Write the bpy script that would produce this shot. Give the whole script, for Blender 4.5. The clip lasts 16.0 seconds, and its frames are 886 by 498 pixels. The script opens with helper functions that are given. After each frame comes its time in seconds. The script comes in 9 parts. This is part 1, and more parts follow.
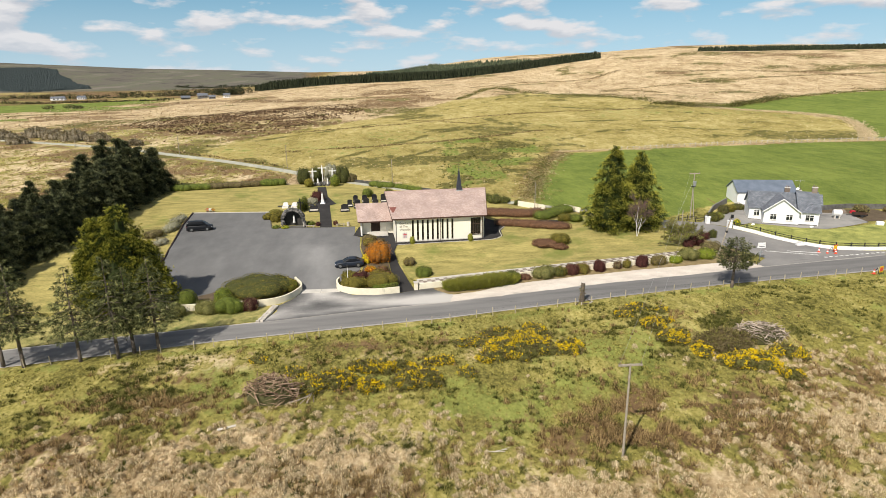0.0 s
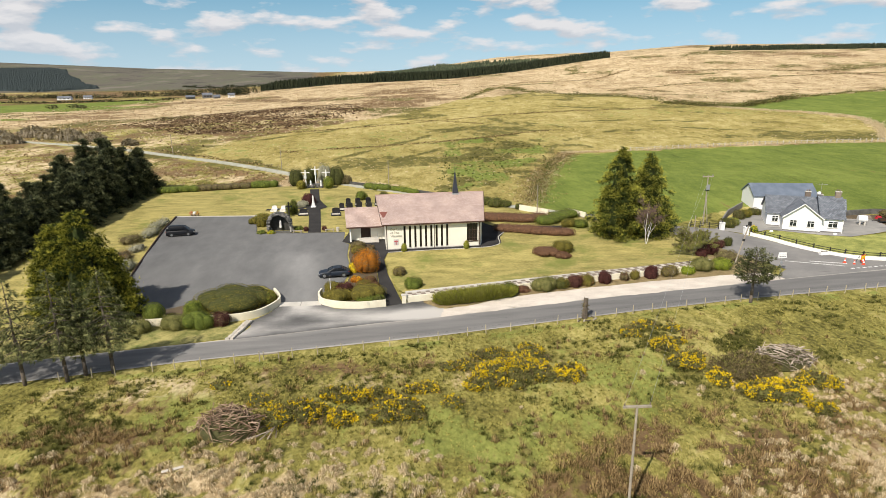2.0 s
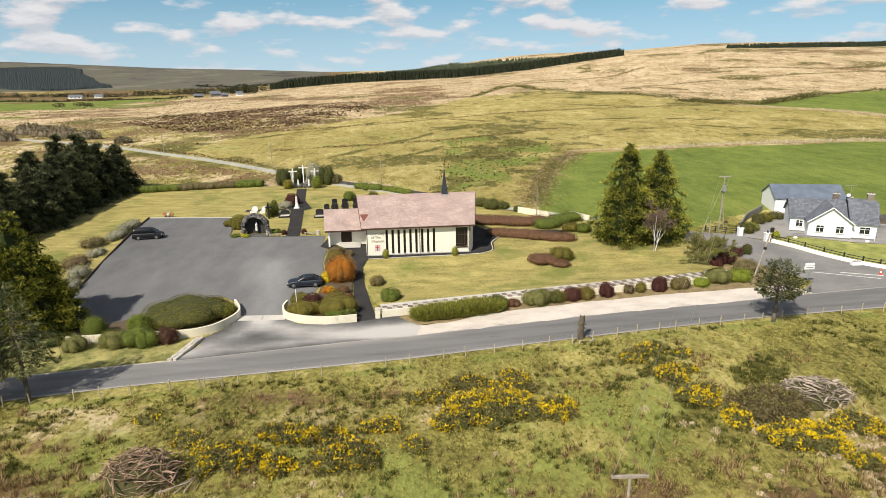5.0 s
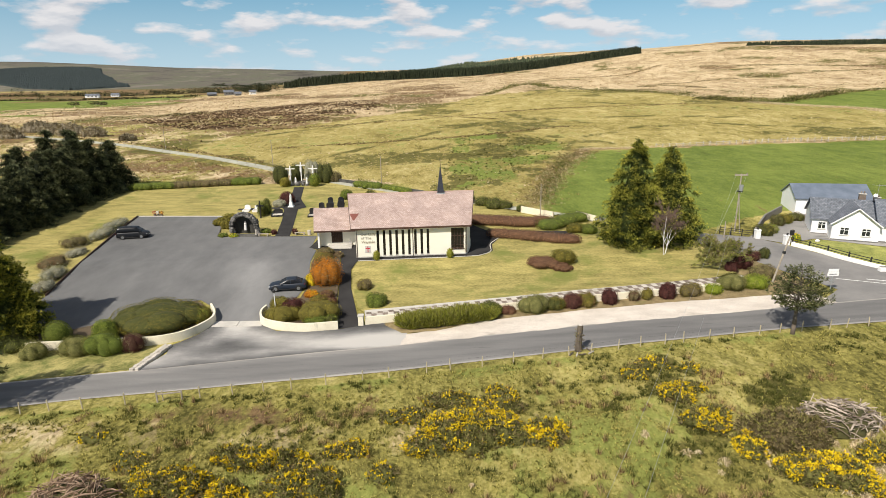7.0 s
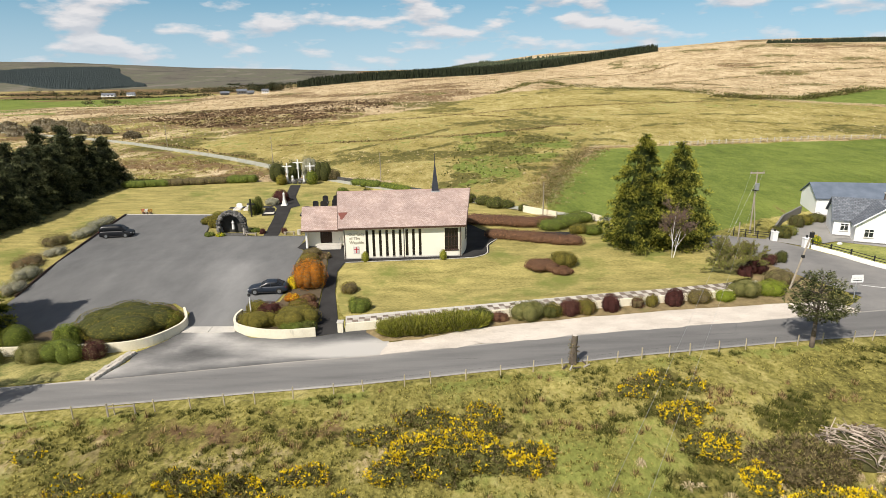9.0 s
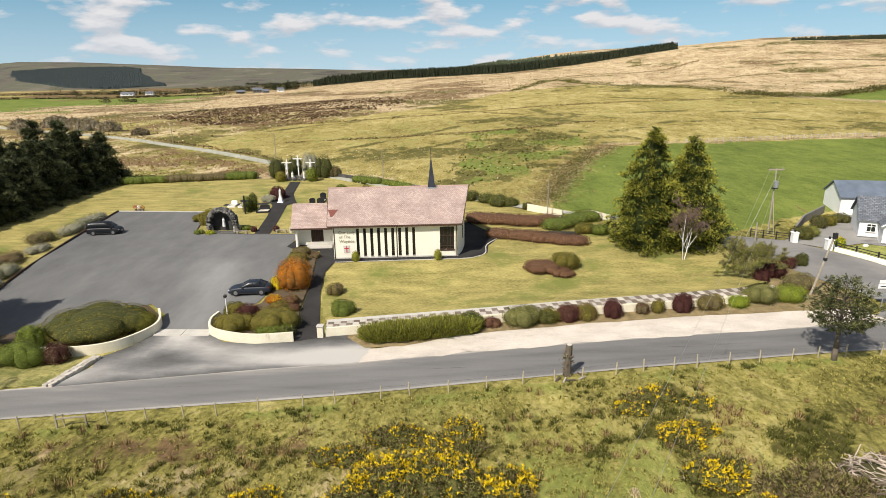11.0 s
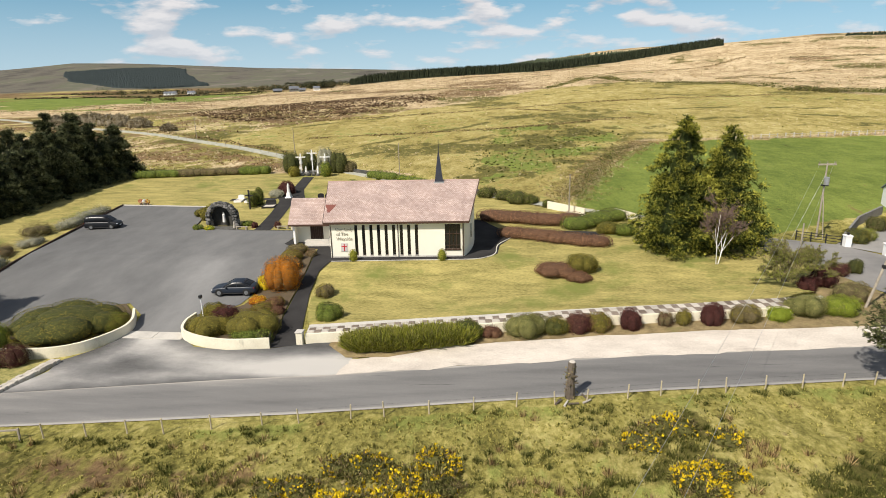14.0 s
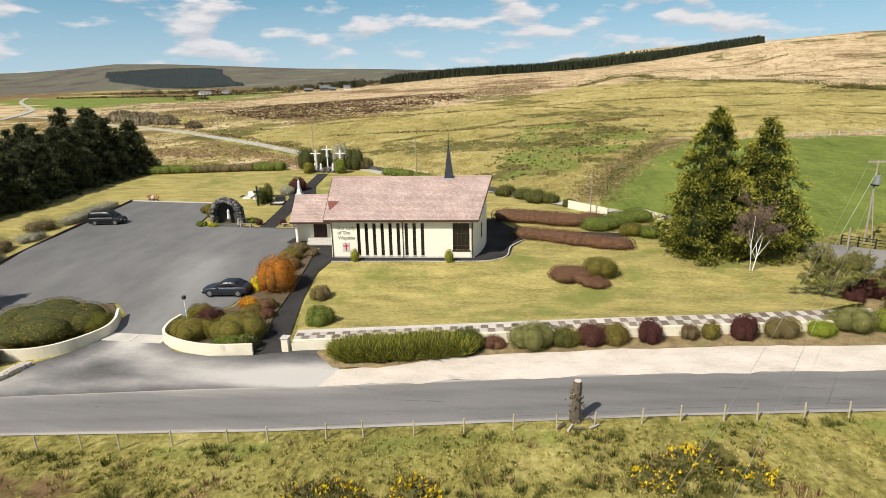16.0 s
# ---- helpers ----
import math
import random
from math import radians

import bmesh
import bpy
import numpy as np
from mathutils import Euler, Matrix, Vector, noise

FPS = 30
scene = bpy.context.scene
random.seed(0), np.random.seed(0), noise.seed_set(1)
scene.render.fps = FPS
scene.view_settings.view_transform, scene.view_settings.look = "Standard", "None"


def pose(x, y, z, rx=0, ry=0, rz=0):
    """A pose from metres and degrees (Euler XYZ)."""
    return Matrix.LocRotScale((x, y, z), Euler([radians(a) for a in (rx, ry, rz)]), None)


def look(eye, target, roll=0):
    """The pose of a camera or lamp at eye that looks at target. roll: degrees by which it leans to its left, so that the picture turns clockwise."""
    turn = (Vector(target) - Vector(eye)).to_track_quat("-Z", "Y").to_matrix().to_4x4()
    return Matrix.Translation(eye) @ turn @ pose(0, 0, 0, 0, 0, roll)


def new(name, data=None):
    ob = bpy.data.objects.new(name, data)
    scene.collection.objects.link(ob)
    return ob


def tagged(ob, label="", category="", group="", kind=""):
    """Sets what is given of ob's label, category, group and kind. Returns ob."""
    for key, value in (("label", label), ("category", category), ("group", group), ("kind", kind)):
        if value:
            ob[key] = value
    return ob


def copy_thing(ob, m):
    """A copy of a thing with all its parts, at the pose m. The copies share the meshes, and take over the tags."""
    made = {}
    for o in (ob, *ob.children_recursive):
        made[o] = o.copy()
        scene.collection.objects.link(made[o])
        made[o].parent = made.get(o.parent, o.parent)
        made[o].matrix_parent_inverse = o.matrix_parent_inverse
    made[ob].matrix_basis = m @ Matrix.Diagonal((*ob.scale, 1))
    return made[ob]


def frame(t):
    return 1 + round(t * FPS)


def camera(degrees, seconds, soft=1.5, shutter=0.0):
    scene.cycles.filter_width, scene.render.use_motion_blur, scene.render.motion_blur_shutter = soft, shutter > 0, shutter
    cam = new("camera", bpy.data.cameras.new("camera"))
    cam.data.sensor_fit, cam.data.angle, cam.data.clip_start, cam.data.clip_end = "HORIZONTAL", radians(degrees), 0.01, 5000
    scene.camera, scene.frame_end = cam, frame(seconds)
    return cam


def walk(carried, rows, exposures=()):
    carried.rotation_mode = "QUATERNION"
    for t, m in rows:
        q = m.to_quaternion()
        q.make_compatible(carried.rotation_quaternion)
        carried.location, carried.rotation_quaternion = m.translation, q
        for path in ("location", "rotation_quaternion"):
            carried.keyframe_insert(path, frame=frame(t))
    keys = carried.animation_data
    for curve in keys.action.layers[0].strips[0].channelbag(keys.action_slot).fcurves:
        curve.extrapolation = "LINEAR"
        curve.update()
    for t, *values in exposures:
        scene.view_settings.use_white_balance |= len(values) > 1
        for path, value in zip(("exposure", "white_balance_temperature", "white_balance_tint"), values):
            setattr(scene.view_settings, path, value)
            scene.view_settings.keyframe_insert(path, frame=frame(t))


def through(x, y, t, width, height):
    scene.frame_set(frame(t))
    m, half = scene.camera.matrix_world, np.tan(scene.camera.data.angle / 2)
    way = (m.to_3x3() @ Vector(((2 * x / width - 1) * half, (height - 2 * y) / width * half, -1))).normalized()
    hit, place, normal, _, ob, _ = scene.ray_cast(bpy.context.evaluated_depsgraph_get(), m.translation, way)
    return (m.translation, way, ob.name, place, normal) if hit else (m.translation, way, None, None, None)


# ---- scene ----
cam = camera(72.8, 16.0, 0.75)
METRES, EYE, TILT, LEAN, TURN = 47.0, 31.0, -16.0, 0.0, -3.8
ROWS = [
    (0.0, 0.0, 0.0, 0.0, -0.0, -0.36, 0.67),
    (0.5, 0.0121, 0.0387, 0.0066, 0.19, -0.35, 0.62),
    (1.0, 0.0243, 0.0767, 0.0131, 0.39, -0.33, 0.56),
    (1.5, 0.0367, 0.114, 0.0193, 0.58, -0.33, 0.51),
    (2.0, 0.0496, 0.1505, 0.0253, 0.79, -0.33, 0.46),
    (2.5, 0.0625, 0.1861, 0.0306, 0.98, -0.33, 0.41),
    (3.0, 0.0754, 0.2207, 0.0355, 1.17, -0.33, 0.35),
    (3.5, 0.0886, 0.2543, 0.0384, 1.34, -0.32, 0.3),
    (4.0, 0.1024, 0.2863, 0.0406, 1.52, -0.31, 0.26),
    (6.5, 0.1761, 0.4311, 0.0495, 3.15, -0.37, -0.13),
    (7.0, 0.1902, 0.4591, 0.0507, 3.54, -0.37, -0.21),
    (7.5, 0.2043, 0.486, 0.0521, 3.91, -0.38, -0.3),
    (8.0, 0.2181, 0.513, 0.0528, 4.27, -0.38, -0.38),
    (8.5, 0.2318, 0.5396, 0.054, 4.6, -0.38, -0.44),
    (9.0, 0.2451, 0.5657, 0.0545, 4.97, -0.39, -0.52),
    (11.5, 0.3079, 0.6869, 0.0548, 7.19, -0.45, -1.0),
    (12.0, 0.3191, 0.7104, 0.0547, 7.81, -0.46, -1.12),
    (12.5, 0.3294, 0.7343, 0.0544, 8.34, -0.47, -1.25),
    (13.0, 0.3395, 0.7581, 0.0545, 8.9, -0.49, -1.36),
    (13.5, 0.3485, 0.7823, 0.054, 9.52, -0.5, -1.51),
    (14.0, 0.3577, 0.8072, 0.0543, 10.19, -0.51, -1.67),
    (14.5, 0.3664, 0.8336, 0.0544, 10.83, -0.51, -1.84),
    (15.0, 0.3747, 0.8605, 0.0554, 11.56, -0.51, -2.01),
    (15.5, 0.3835, 0.8872, 0.0552, 12.34, -0.55, -2.21),
    (16.0, 0.392, 0.9138, 0.0563, 13.14, -0.58, -2.39),
]
walk(cam, [(t, pose(0, 0, EYE, TILT, LEAN, TURN) @ pose(METRES * x, METRES * y, METRES * z, 90 + pitch, roll, yaw)) for t, x, y, z, yaw, pitch, roll in ROWS])

# ---- light: spring sun from the south-west over broken fair-weather cloud ----
SUN_EL, SUN_AZ = 47.0, 215.0
world = bpy.data.worlds.new("sky")
scene.world = world
world.use_nodes = True
wn, wl = world.node_tree.nodes, world.node_tree.links
wn.clear()


def wnode(kind, **values):
    n = wn.new(kind)
    for k, v in values.items():
        n.inputs[k].default_value = v
    return n


w_co = wn.new("ShaderNodeTexCoord")
sky = wn.new("ShaderNodeTexSky")
sky.sky_type, sky.sun_disc = "NISHITA", False
sky.sun_elevation, sky.sun_rotation = radians(SUN_EL), radians(SUN_AZ)
sky.air_density, sky.dust_density, sky.ozone_density = 1.0, 0.25, 2.2
lift = wn.new("ShaderNodeVectorMath")
lift.operation = "ADD"
lift.inputs[1].default_value = (0, 0, 0.16)
norm = wn.new("ShaderNodeVectorMath")
norm.operation = "NORMALIZE"
wl.new(w_co.outputs["Generated"], lift.inputs[0])
wl.new(lift.outputs[0], norm.inputs[0])
wl.new(norm.outputs[0], sky.inputs[0])
# broken cumulus towards the horizon, thinning into pale haze
sep = wn.new("ShaderNodeSeparateXYZ")
wl.new(w_co.outputs["Generated"], sep.inputs[0])
stretch = wn.new("ShaderNodeMapping")
stretch.inputs["Scale"].default_value = (1.0, 1.0, 3.2)
stretch.inputs["Location"].default_value = (0.35, 1.7, 0.12)
wl.new(w_co.outputs["Generated"], stretch.inputs[0])
cloud = wnode("ShaderNodeTexNoise", Scale=11.5, Detail=5.0, Roughness=0.5)
wl.new(stretch.outputs[0], cloud.inputs["Vector"])
above = wn.new("ShaderNodeVectorMath")
above.operation = "ADD"
above.inputs[1].default_value = (0, 0, 0.035)
wl.new(stretch.outputs[0], above.inputs[0])
cloud_up = wnode("ShaderNodeTexNoise", Scale=11.5, Detail=5.0, Roughness=0.5)
wl.new(above.outputs[0], cloud_up.inputs["Vector"])
crown = wn.new("ShaderNodeMath")
crown.operation = "SUBTRACT"
wl.new(cloud.outputs[0], crown.inputs[0])
wl.new(cloud_up.outputs[0], crown.inputs[1])
cover_ramp = wn.new("ShaderNodeValToRGB")
cover_ramp.color_ramp.elements[0].position = 0.485
cover_ramp.color_ramp.elements[1].position = 0.60
wl.new(cloud.outputs[0], cover_ramp.inputs[0])
body = wn.new("ShaderNodeValToRGB")
body.color_ramp.elements[0].color = (6.6, 6.9, 7.5, 1)
body.color_ramp.elements[1].color = (9.9, 9.6, 9.6, 1)
body.color_ramp.elements[0].position, body.color_ramp.elements[1].position = 0.44, 0.60
mid_tone = wn.new("ShaderNodeMath")
mid_tone.operation = "ADD"
mid_tone.inputs[1].default_value = 0.5
wl.new(crown.outputs[0], mid_tone.inputs[0])
wl.new(mid_tone.outputs[0], body.inputs[0])
w_mix = wn.new("ShaderNodeMix")
w_mix.data_type = "RGBA"
wl.new(cover_ramp.outputs[0], w_mix.inputs["Factor"])
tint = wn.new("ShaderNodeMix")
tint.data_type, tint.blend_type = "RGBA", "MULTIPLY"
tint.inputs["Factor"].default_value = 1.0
# brightens the low sky; dims the sky above the view to weaken fill light
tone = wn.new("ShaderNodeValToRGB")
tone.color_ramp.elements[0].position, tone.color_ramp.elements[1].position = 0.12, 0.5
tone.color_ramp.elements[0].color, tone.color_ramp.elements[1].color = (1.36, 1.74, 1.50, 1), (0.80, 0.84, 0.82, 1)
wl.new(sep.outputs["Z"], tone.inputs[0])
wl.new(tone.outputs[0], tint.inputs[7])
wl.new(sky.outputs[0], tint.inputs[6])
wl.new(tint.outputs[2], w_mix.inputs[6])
wl.new(body.outputs[0], w_mix.inputs[7])
bg = wnode("ShaderNodeBackground", Strength=0.070)
haze = wn.new("ShaderNodeMapRange")
haze.inputs["From Min"].default_value, haze.inputs["From Max"].default_value = 0.0, 0.12
haze.inputs["To Min"].default_value, haze.inputs["To Max"].default_value = 0.6, 0.0
wl.new(sep.outputs["Z"], haze.inputs["Value"])
h_mix = wn.new("ShaderNodeMix")
h_mix.data_type = "RGBA"
wl.new(haze.outputs[0], h_mix.inputs["Factor"])
wl.new(w_mix.outputs[2], h_mix.inputs[6])
h_mix.inputs[7].default_value = (7.6, 8.4, 9.2, 1)
wl.new(h_mix.outputs[2], bg.inputs[0])
w_out = wn.new("ShaderNodeOutputWorld")
wl.new(bg.outputs[0], w_out.inputs[0])

sun = new("sun", bpy.data.lights.new("sun", "SUN"))
sun.data.energy, sun.data.angle, sun.data.color = 5.0, radians(0.53), (1.0, 0.922, 0.815)
sun.matrix_world = look((-57.5 * math.cos(radians(SUN_EL)), -82 * math.cos(radians(SUN_EL)), 100 * math.sin(radians(SUN_EL))), (0, 0, 0))
scene.view_settings.exposure = 0.25

# ---- materials ----
def nodes_of(name):
    m = bpy.data.materials.new(name)
    m.use_nodes = True
    t = m.node_tree
    return m, t.nodes, t.links, t.nodes["Principled BSDF"]


def noise_node(n, l, src, scale, detail=5.0, rough=0.55, stretch=None):
    t = n.new("ShaderNodeTexNoise")
    t.inputs["Scale"].default_value, t.inputs["Detail"].default_value, t.inputs["Roughness"].default_value = scale, detail, rough
    if stretch:
        mp = n.new("ShaderNodeMapping")
        mp.inputs["Scale"].default_value = stretch
        l.new(src, mp.inputs[0])
        src = mp.outputs[0]
    l.new(src, t.inputs["Vector"])
    return t.outputs[0]


def ramp_node(n, l, src, stops):
    r = n.new("ShaderNodeValToRGB")
    while len(r.color_ramp.elements) < len(stops):
        r.color_ramp.elements.new(0.5)
    for e, (p, c) in zip(r.color_ramp.elements, stops):
        e.position, e.color = p, (*c, 1)
    l.new(src, r.inputs[0])
    return r.outputs[0]


def mix_node(n, l, fac, a, b, mode="MIX"):
    m = n.new("ShaderNodeMix")
    m.data_type, m.blend_type = "RGBA", mode
    for s, v in ((0, fac), (6, a), (7, b)):
        if isinstance(v, (int, float)):
            m.inputs[s].default_value = v
        elif isinstance(v, tuple):
            m.inputs[s].default_value = (*v, 1)
        else:
            l.new(v, m.inputs[s])
    return m.outputs[2]


def math_node(n, l, op, a, b):
    m = n.new("ShaderNodeMath")
    m.operation = op
    for s, v in ((0, a), (1, b)):
        if isinstance(v, (int, float)):
            m.inputs[s].default_value = v
        else:
            l.new(v, m.inputs[s])
    return m.outputs[0]


def surface(name, dark, light, scale=1.0, rough=0.8, bump=0.2, fine=12.0, spread=(0.3, 0.7), metal=0.0, island=0.0, rand=0.0, stain=None, stretch=None, spec=0.3, through=0.0, grain=0.4):
    """A worn surface: coarse and fine variation between two base colours, with relief; island and rand vary loose pieces."""
    m, n, l, b = nodes_of(name)
    co = n.new("ShaderNodeTexCoord").outputs["Object"]
    a = noise_node(n, l, co, scale, 6, 0.6, stretch)
    f = noise_node(n, l, co, scale * fine, 4, 0.6, stretch)
    v = math_node(n, l, "ADD", math_node(n, l, "MULTIPLY", a, 1 - grain), math_node(n, l, "MULTIPLY", f, grain))
    if island:
        g = n.new("ShaderNodeNewGeometry").outputs["Random Per Island"]
        v = math_node(n, l, "ADD", v, math_node(n, l, "MULTIPLY", math_node(n, l, "SUBTRACT", g, 0.5), island))
    if rand:
        g = n.new("ShaderNodeObjectInfo").outputs["Random"]
        v = math_node(n, l, "ADD", v, math_node(n, l, "MULTIPLY", math_node(n, l, "SUBTRACT", g, 0.5), rand))
    c = ramp_node(n, l, v, ((spread[0], dark), (spread[1], light)))
    if stain:
        s = ramp_node(n, l, noise_node(n, l, co, stain[1], 5, 0.65, stain[3] if len(stain) > 3 else None), ((stain[2], (0, 0, 0)), (stain[2] + 0.14, (1, 1, 1))))
        c = mix_node(n, l, s, c, stain[0])
    l.new(c, b.inputs["Base Color"])
    b.inputs["Roughness"].default_value, b.inputs["Metallic"].default_value = rough, metal
    b.inputs["Specular IOR Level"].default_value = spec
    if bump:
        bp = n.new("ShaderNodeBump")
        bp.inputs["Strength"].default_value, bp.inputs["Distance"].default_value = bump, 0.03
        l.new(f, bp.inputs["Height"])
        l.new(bp.outputs[0], b.inputs["Normal"])
    if through:
        b.inputs["Subsurface Weight"].default_value = 0.0
        tr = n.new("ShaderNodeBsdfTranslucent")
        l.new(c, tr.inputs[0])
        mx = n.new("ShaderNodeMixShader")
        mx.inputs[0].default_value = through
        l.new(b.outputs[0], mx.inputs[1])
        l.new(tr.outputs[0], mx.inputs[2])
        l.new(mx.outputs[0], n["Material Output"].inputs[0])
    return m


def worn(name, dark, mid, pale, scale=0.25, stretch=None, crack=None):
    """Driven asphalt: the mesh's wear attribute takes it from dark binder to pale dust, broken up by noise."""
    m, n, l, b = nodes_of(name)
    co = n.new("ShaderNodeTexCoord").outputs["Object"]
    at = n.new("ShaderNodeAttribute")
    at.attribute_name = "wear"
    sp = n.new("ShaderNodeSeparateColor")
    l.new(at.outputs["Color"], sp.inputs[0])
    big = noise_node(n, l, co, scale, 7, 0.62, stretch)
    fine = noise_node(n, l, co, 9.0, 5, 0.7)
    v = math_node(n, l, "ADD", sp.outputs[0], math_node(n, l, "MULTIPLY", math_node(n, l, "SUBTRACT", big, 0.5), 0.55))
    v = math_node(n, l, "ADD", v, math_node(n, l, "MULTIPLY", math_node(n, l, "SUBTRACT", fine, 0.5), 0.28))
    c = ramp_node(n, l, v, ((0.08, dark), (0.45, mid), (0.95, pale)))
    if crack:
        k = ramp_node(n, l, noise_node(n, l, co, crack[0], 6, 0.7, crack[1]), ((crack[2], (0, 0, 0)), (crack[2] + 0.05, (1, 1, 1))))
        c = mix_node(n, l, math_node(n, l, "MULTIPLY", k, 0.75), c, tuple(x * 0.45 for x in dark))
    l.new(c, b.inputs["Base Color"])
    b.inputs["Roughness"].default_value, b.inputs["Specular IOR Level"].default_value = 0.95, 0.08
    bp = n.new("ShaderNodeBump")
    bp.inputs["Strength"].default_value, bp.inputs["Distance"].default_value = 0.3, 0.02
    l.new(fine, bp.inputs["Height"])
    l.new(bp.outputs[0], b.inputs["Normal"])
    return m


LOT_WORN = worn("worn_lot_asphalt", (0.095, 0.096, 0.097), (0.158, 0.158, 0.157), (0.28, 0.278, 0.272), 0.35, (1.2, 0.6, 1), (0.7, (1, 1, 1), 0.70))
APRON_WORN = worn("worn_apron_asphalt", (0.075, 0.074, 0.073), (0.20, 0.196, 0.19), (0.47, 0.45, 0.42), 0.7, (0.6, 1.1, 1))
ROAD_WORN = worn("worn_road_asphalt", (0.115, 0.113, 0.112), (0.205, 0.20, 0.193), (0.44, 0.41, 0.37), 0.35, (0.3, 2.0, 1), (1.3, (0.10, 1.3, 1), 0.655))
ASPHALT_ROAD = surface("road_asphalt", (0.17, 0.165, 0.16), (0.245, 0.235, 0.222), 0.25, 0.9, 0.2, 30, (0.35, 0.65), stain=((0.085, 0.085, 0.085), 0.6, 0.60, (0.12, 1.5, 1)), grain=0.18)
TARMAC = surface("path_tarmac", (0.026, 0.025, 0.025), (0.055, 0.053, 0.052), 0.3, 0.97, 0.15, 30, grain=0.18, spec=0.04)
LANE = surface("lane_surface", (0.29, 0.29, 0.235), (0.46, 0.455, 0.385), 0.3, 1.0, 0.2, 12, spec=0.02)
GRAVEL = surface("pale_gravel", (0.44, 0.39, 0.335), (0.68, 0.615, 0.535), 0.5, 0.95, 0.5, 20, (0.33, 0.64), stain=((0.40, 0.35, 0.30), 0.6, 0.60, (0.6, 1.4, 1)), grain=0.45, stretch=(0.7, 1.2, 1))
DUST = surface("dusty_apron", (0.21, 0.205, 0.195), (0.34, 0.325, 0.30), 0.16, 0.95, 0.2, 30, (0.34, 0.66), stain=((0.125, 0.125, 0.125), 0.14, 0.54, (0.5, 1.2, 1)), grain=0.18)
LAWN = surface("mown_lawn", (0.15, 0.135, 0.036), (0.46, 0.385, 0.135), 0.6, 0.95, 0.8, 12, (0.36, 0.64), stain=((0.17, 0.185, 0.042), 0.14, 0.53), stretch=(0.4, 1.2, 1), grain=0.5)
VERGE = surface("verge_grass", (0.12, 0.13, 0.034), (0.44, 0.38, 0.145), 0.5, 0.95, 0.8, 14, (0.40, 0.62), stain=((0.12, 0.15, 0.035), 0.3, 0.58))
BORDER = surface("border_litter", (0.13, 0.095, 0.045), (0.33, 0.255, 0.13), 0.9, 0.95, 0.7, 9, (0.36, 0.64), stain=((0.16, 0.15, 0.05), 0.5, 0.56))
GARDEN_GRASS = surface("garden_grass", (0.13, 0.155, 0.035), (0.38, 0.375, 0.105), 0.5, 0.95, 0.8, 14, (0.38, 0.62))
SOIL = surface("bed_soil", (0.065, 0.048, 0.03), (0.14, 0.105, 0.063), 0.8, 0.95, 0.5, 15)
RENDER = surface("cream_render", (0.78, 0.745, 0.63), (0.85, 0.82, 0.71), 0.5, 0.85, 0.12, 30, (0.3, 0.7))
RENDER_OLD = surface("garden_wall_render", (0.62, 0.56, 0.42), (0.78, 0.73, 0.58), 0.7, 0.88, 0.2, 14, (0.3, 0.62), stain=((0.40, 0.37, 0.28), 0.9, 0.6, (1, 1, 0.3)))
WHITE = surface("white_paint", (0.74, 0.74, 0.73), (0.82, 0.82, 0.81), 0.6, 0.6, 0.05, 20)
TILE_PLAIN = surface("rosy_ridge_tile", (0.25, 0.155, 0.13), (0.46, 0.33, 0.29), 0.35, 0.8, 0.2, 30, (0.25, 0.75), rand=0.45)
TILE_DARK = surface("old_red_tile", (0.16, 0.055, 0.045), (0.22, 0.08, 0.06), 0.6, 0.8, 0.1, 20)
SLATE_DARK = surface("spire_slate", (0.018, 0.020, 0.028), (0.05, 0.055, 0.07), 1.2, 0.45, 0.2, 14)
BROWN_TRIM = surface("brown_fascia", (0.05, 0.028, 0.02), (0.09, 0.05, 0.035), 2, 0.5, 0.05)
WOOD_DARK = surface("dark_stained_wood", (0.035, 0.02, 0.013), (0.075, 0.043, 0.028), 2, 0.5, 0.1)
WOOD_POST = surface("pale_post_wood", (0.32, 0.27, 0.18), (0.56, 0.48, 0.34), 2.5, 0.85, 0.3, 10)
WOOD_GREY = surface("weathered_wood", (0.20, 0.17, 0.13), (0.42, 0.37, 0.30), 2.5, 0.85, 0.3, 10)
BARK = surface("conifer_bark", (0.07, 0.055, 0.042), (0.17, 0.14, 0.11), 2.5, 0.95, 0.6, 8)
BARK_BIRCH = surface("birch_bark", (0.35, 0.33, 0.30), (0.75, 0.73, 0.69), 2.0, 0.8, 0.3, 6, (0.35, 0.5))
TWIG = surface("winter_twigs", (0.10, 0.065, 0.05), (0.20, 0.14, 0.11), 2.0, 0.9, 0.2)
CONCRETE = surface("concrete", (0.40, 0.38, 0.34), (0.60, 0.57, 0.52), 0.8, 0.9, 0.2, 15)
STONE_GREY = surface("grotto_stone", (0.055, 0.055, 0.05), (0.21, 0.20, 0.188), 1.4, 0.92, 0.6, 6, rand=0.5)
STONE_PALE = surface("pale_slab", (0.36, 0.33, 0.285), (0.57, 0.525, 0.46), 1.5, 0.9, 0.2, rand=0.35)
STONE_BROWN = surface("brown_slab", (0.13, 0.10, 0.08), (0.25, 0.205, 0.165), 1.5, 0.9, 0.2, rand=0.35)
GRANITE_BLACK = surface("polished_black_granite", (0.012, 0.012, 0.014), (0.03, 0.03, 0.034), 8, 0.15, 0.0, spec=0.5)
IRON = surface("black_iron", (0.015, 0.015, 0.016), (0.03, 0.03, 0.03), 4, 0.5, 0.05)
STEEL = surface("galvanised_steel", (0.38, 0.39, 0.40), (0.52, 0.53, 0.54), 4, 0.45, 0.05, metal=0.7)


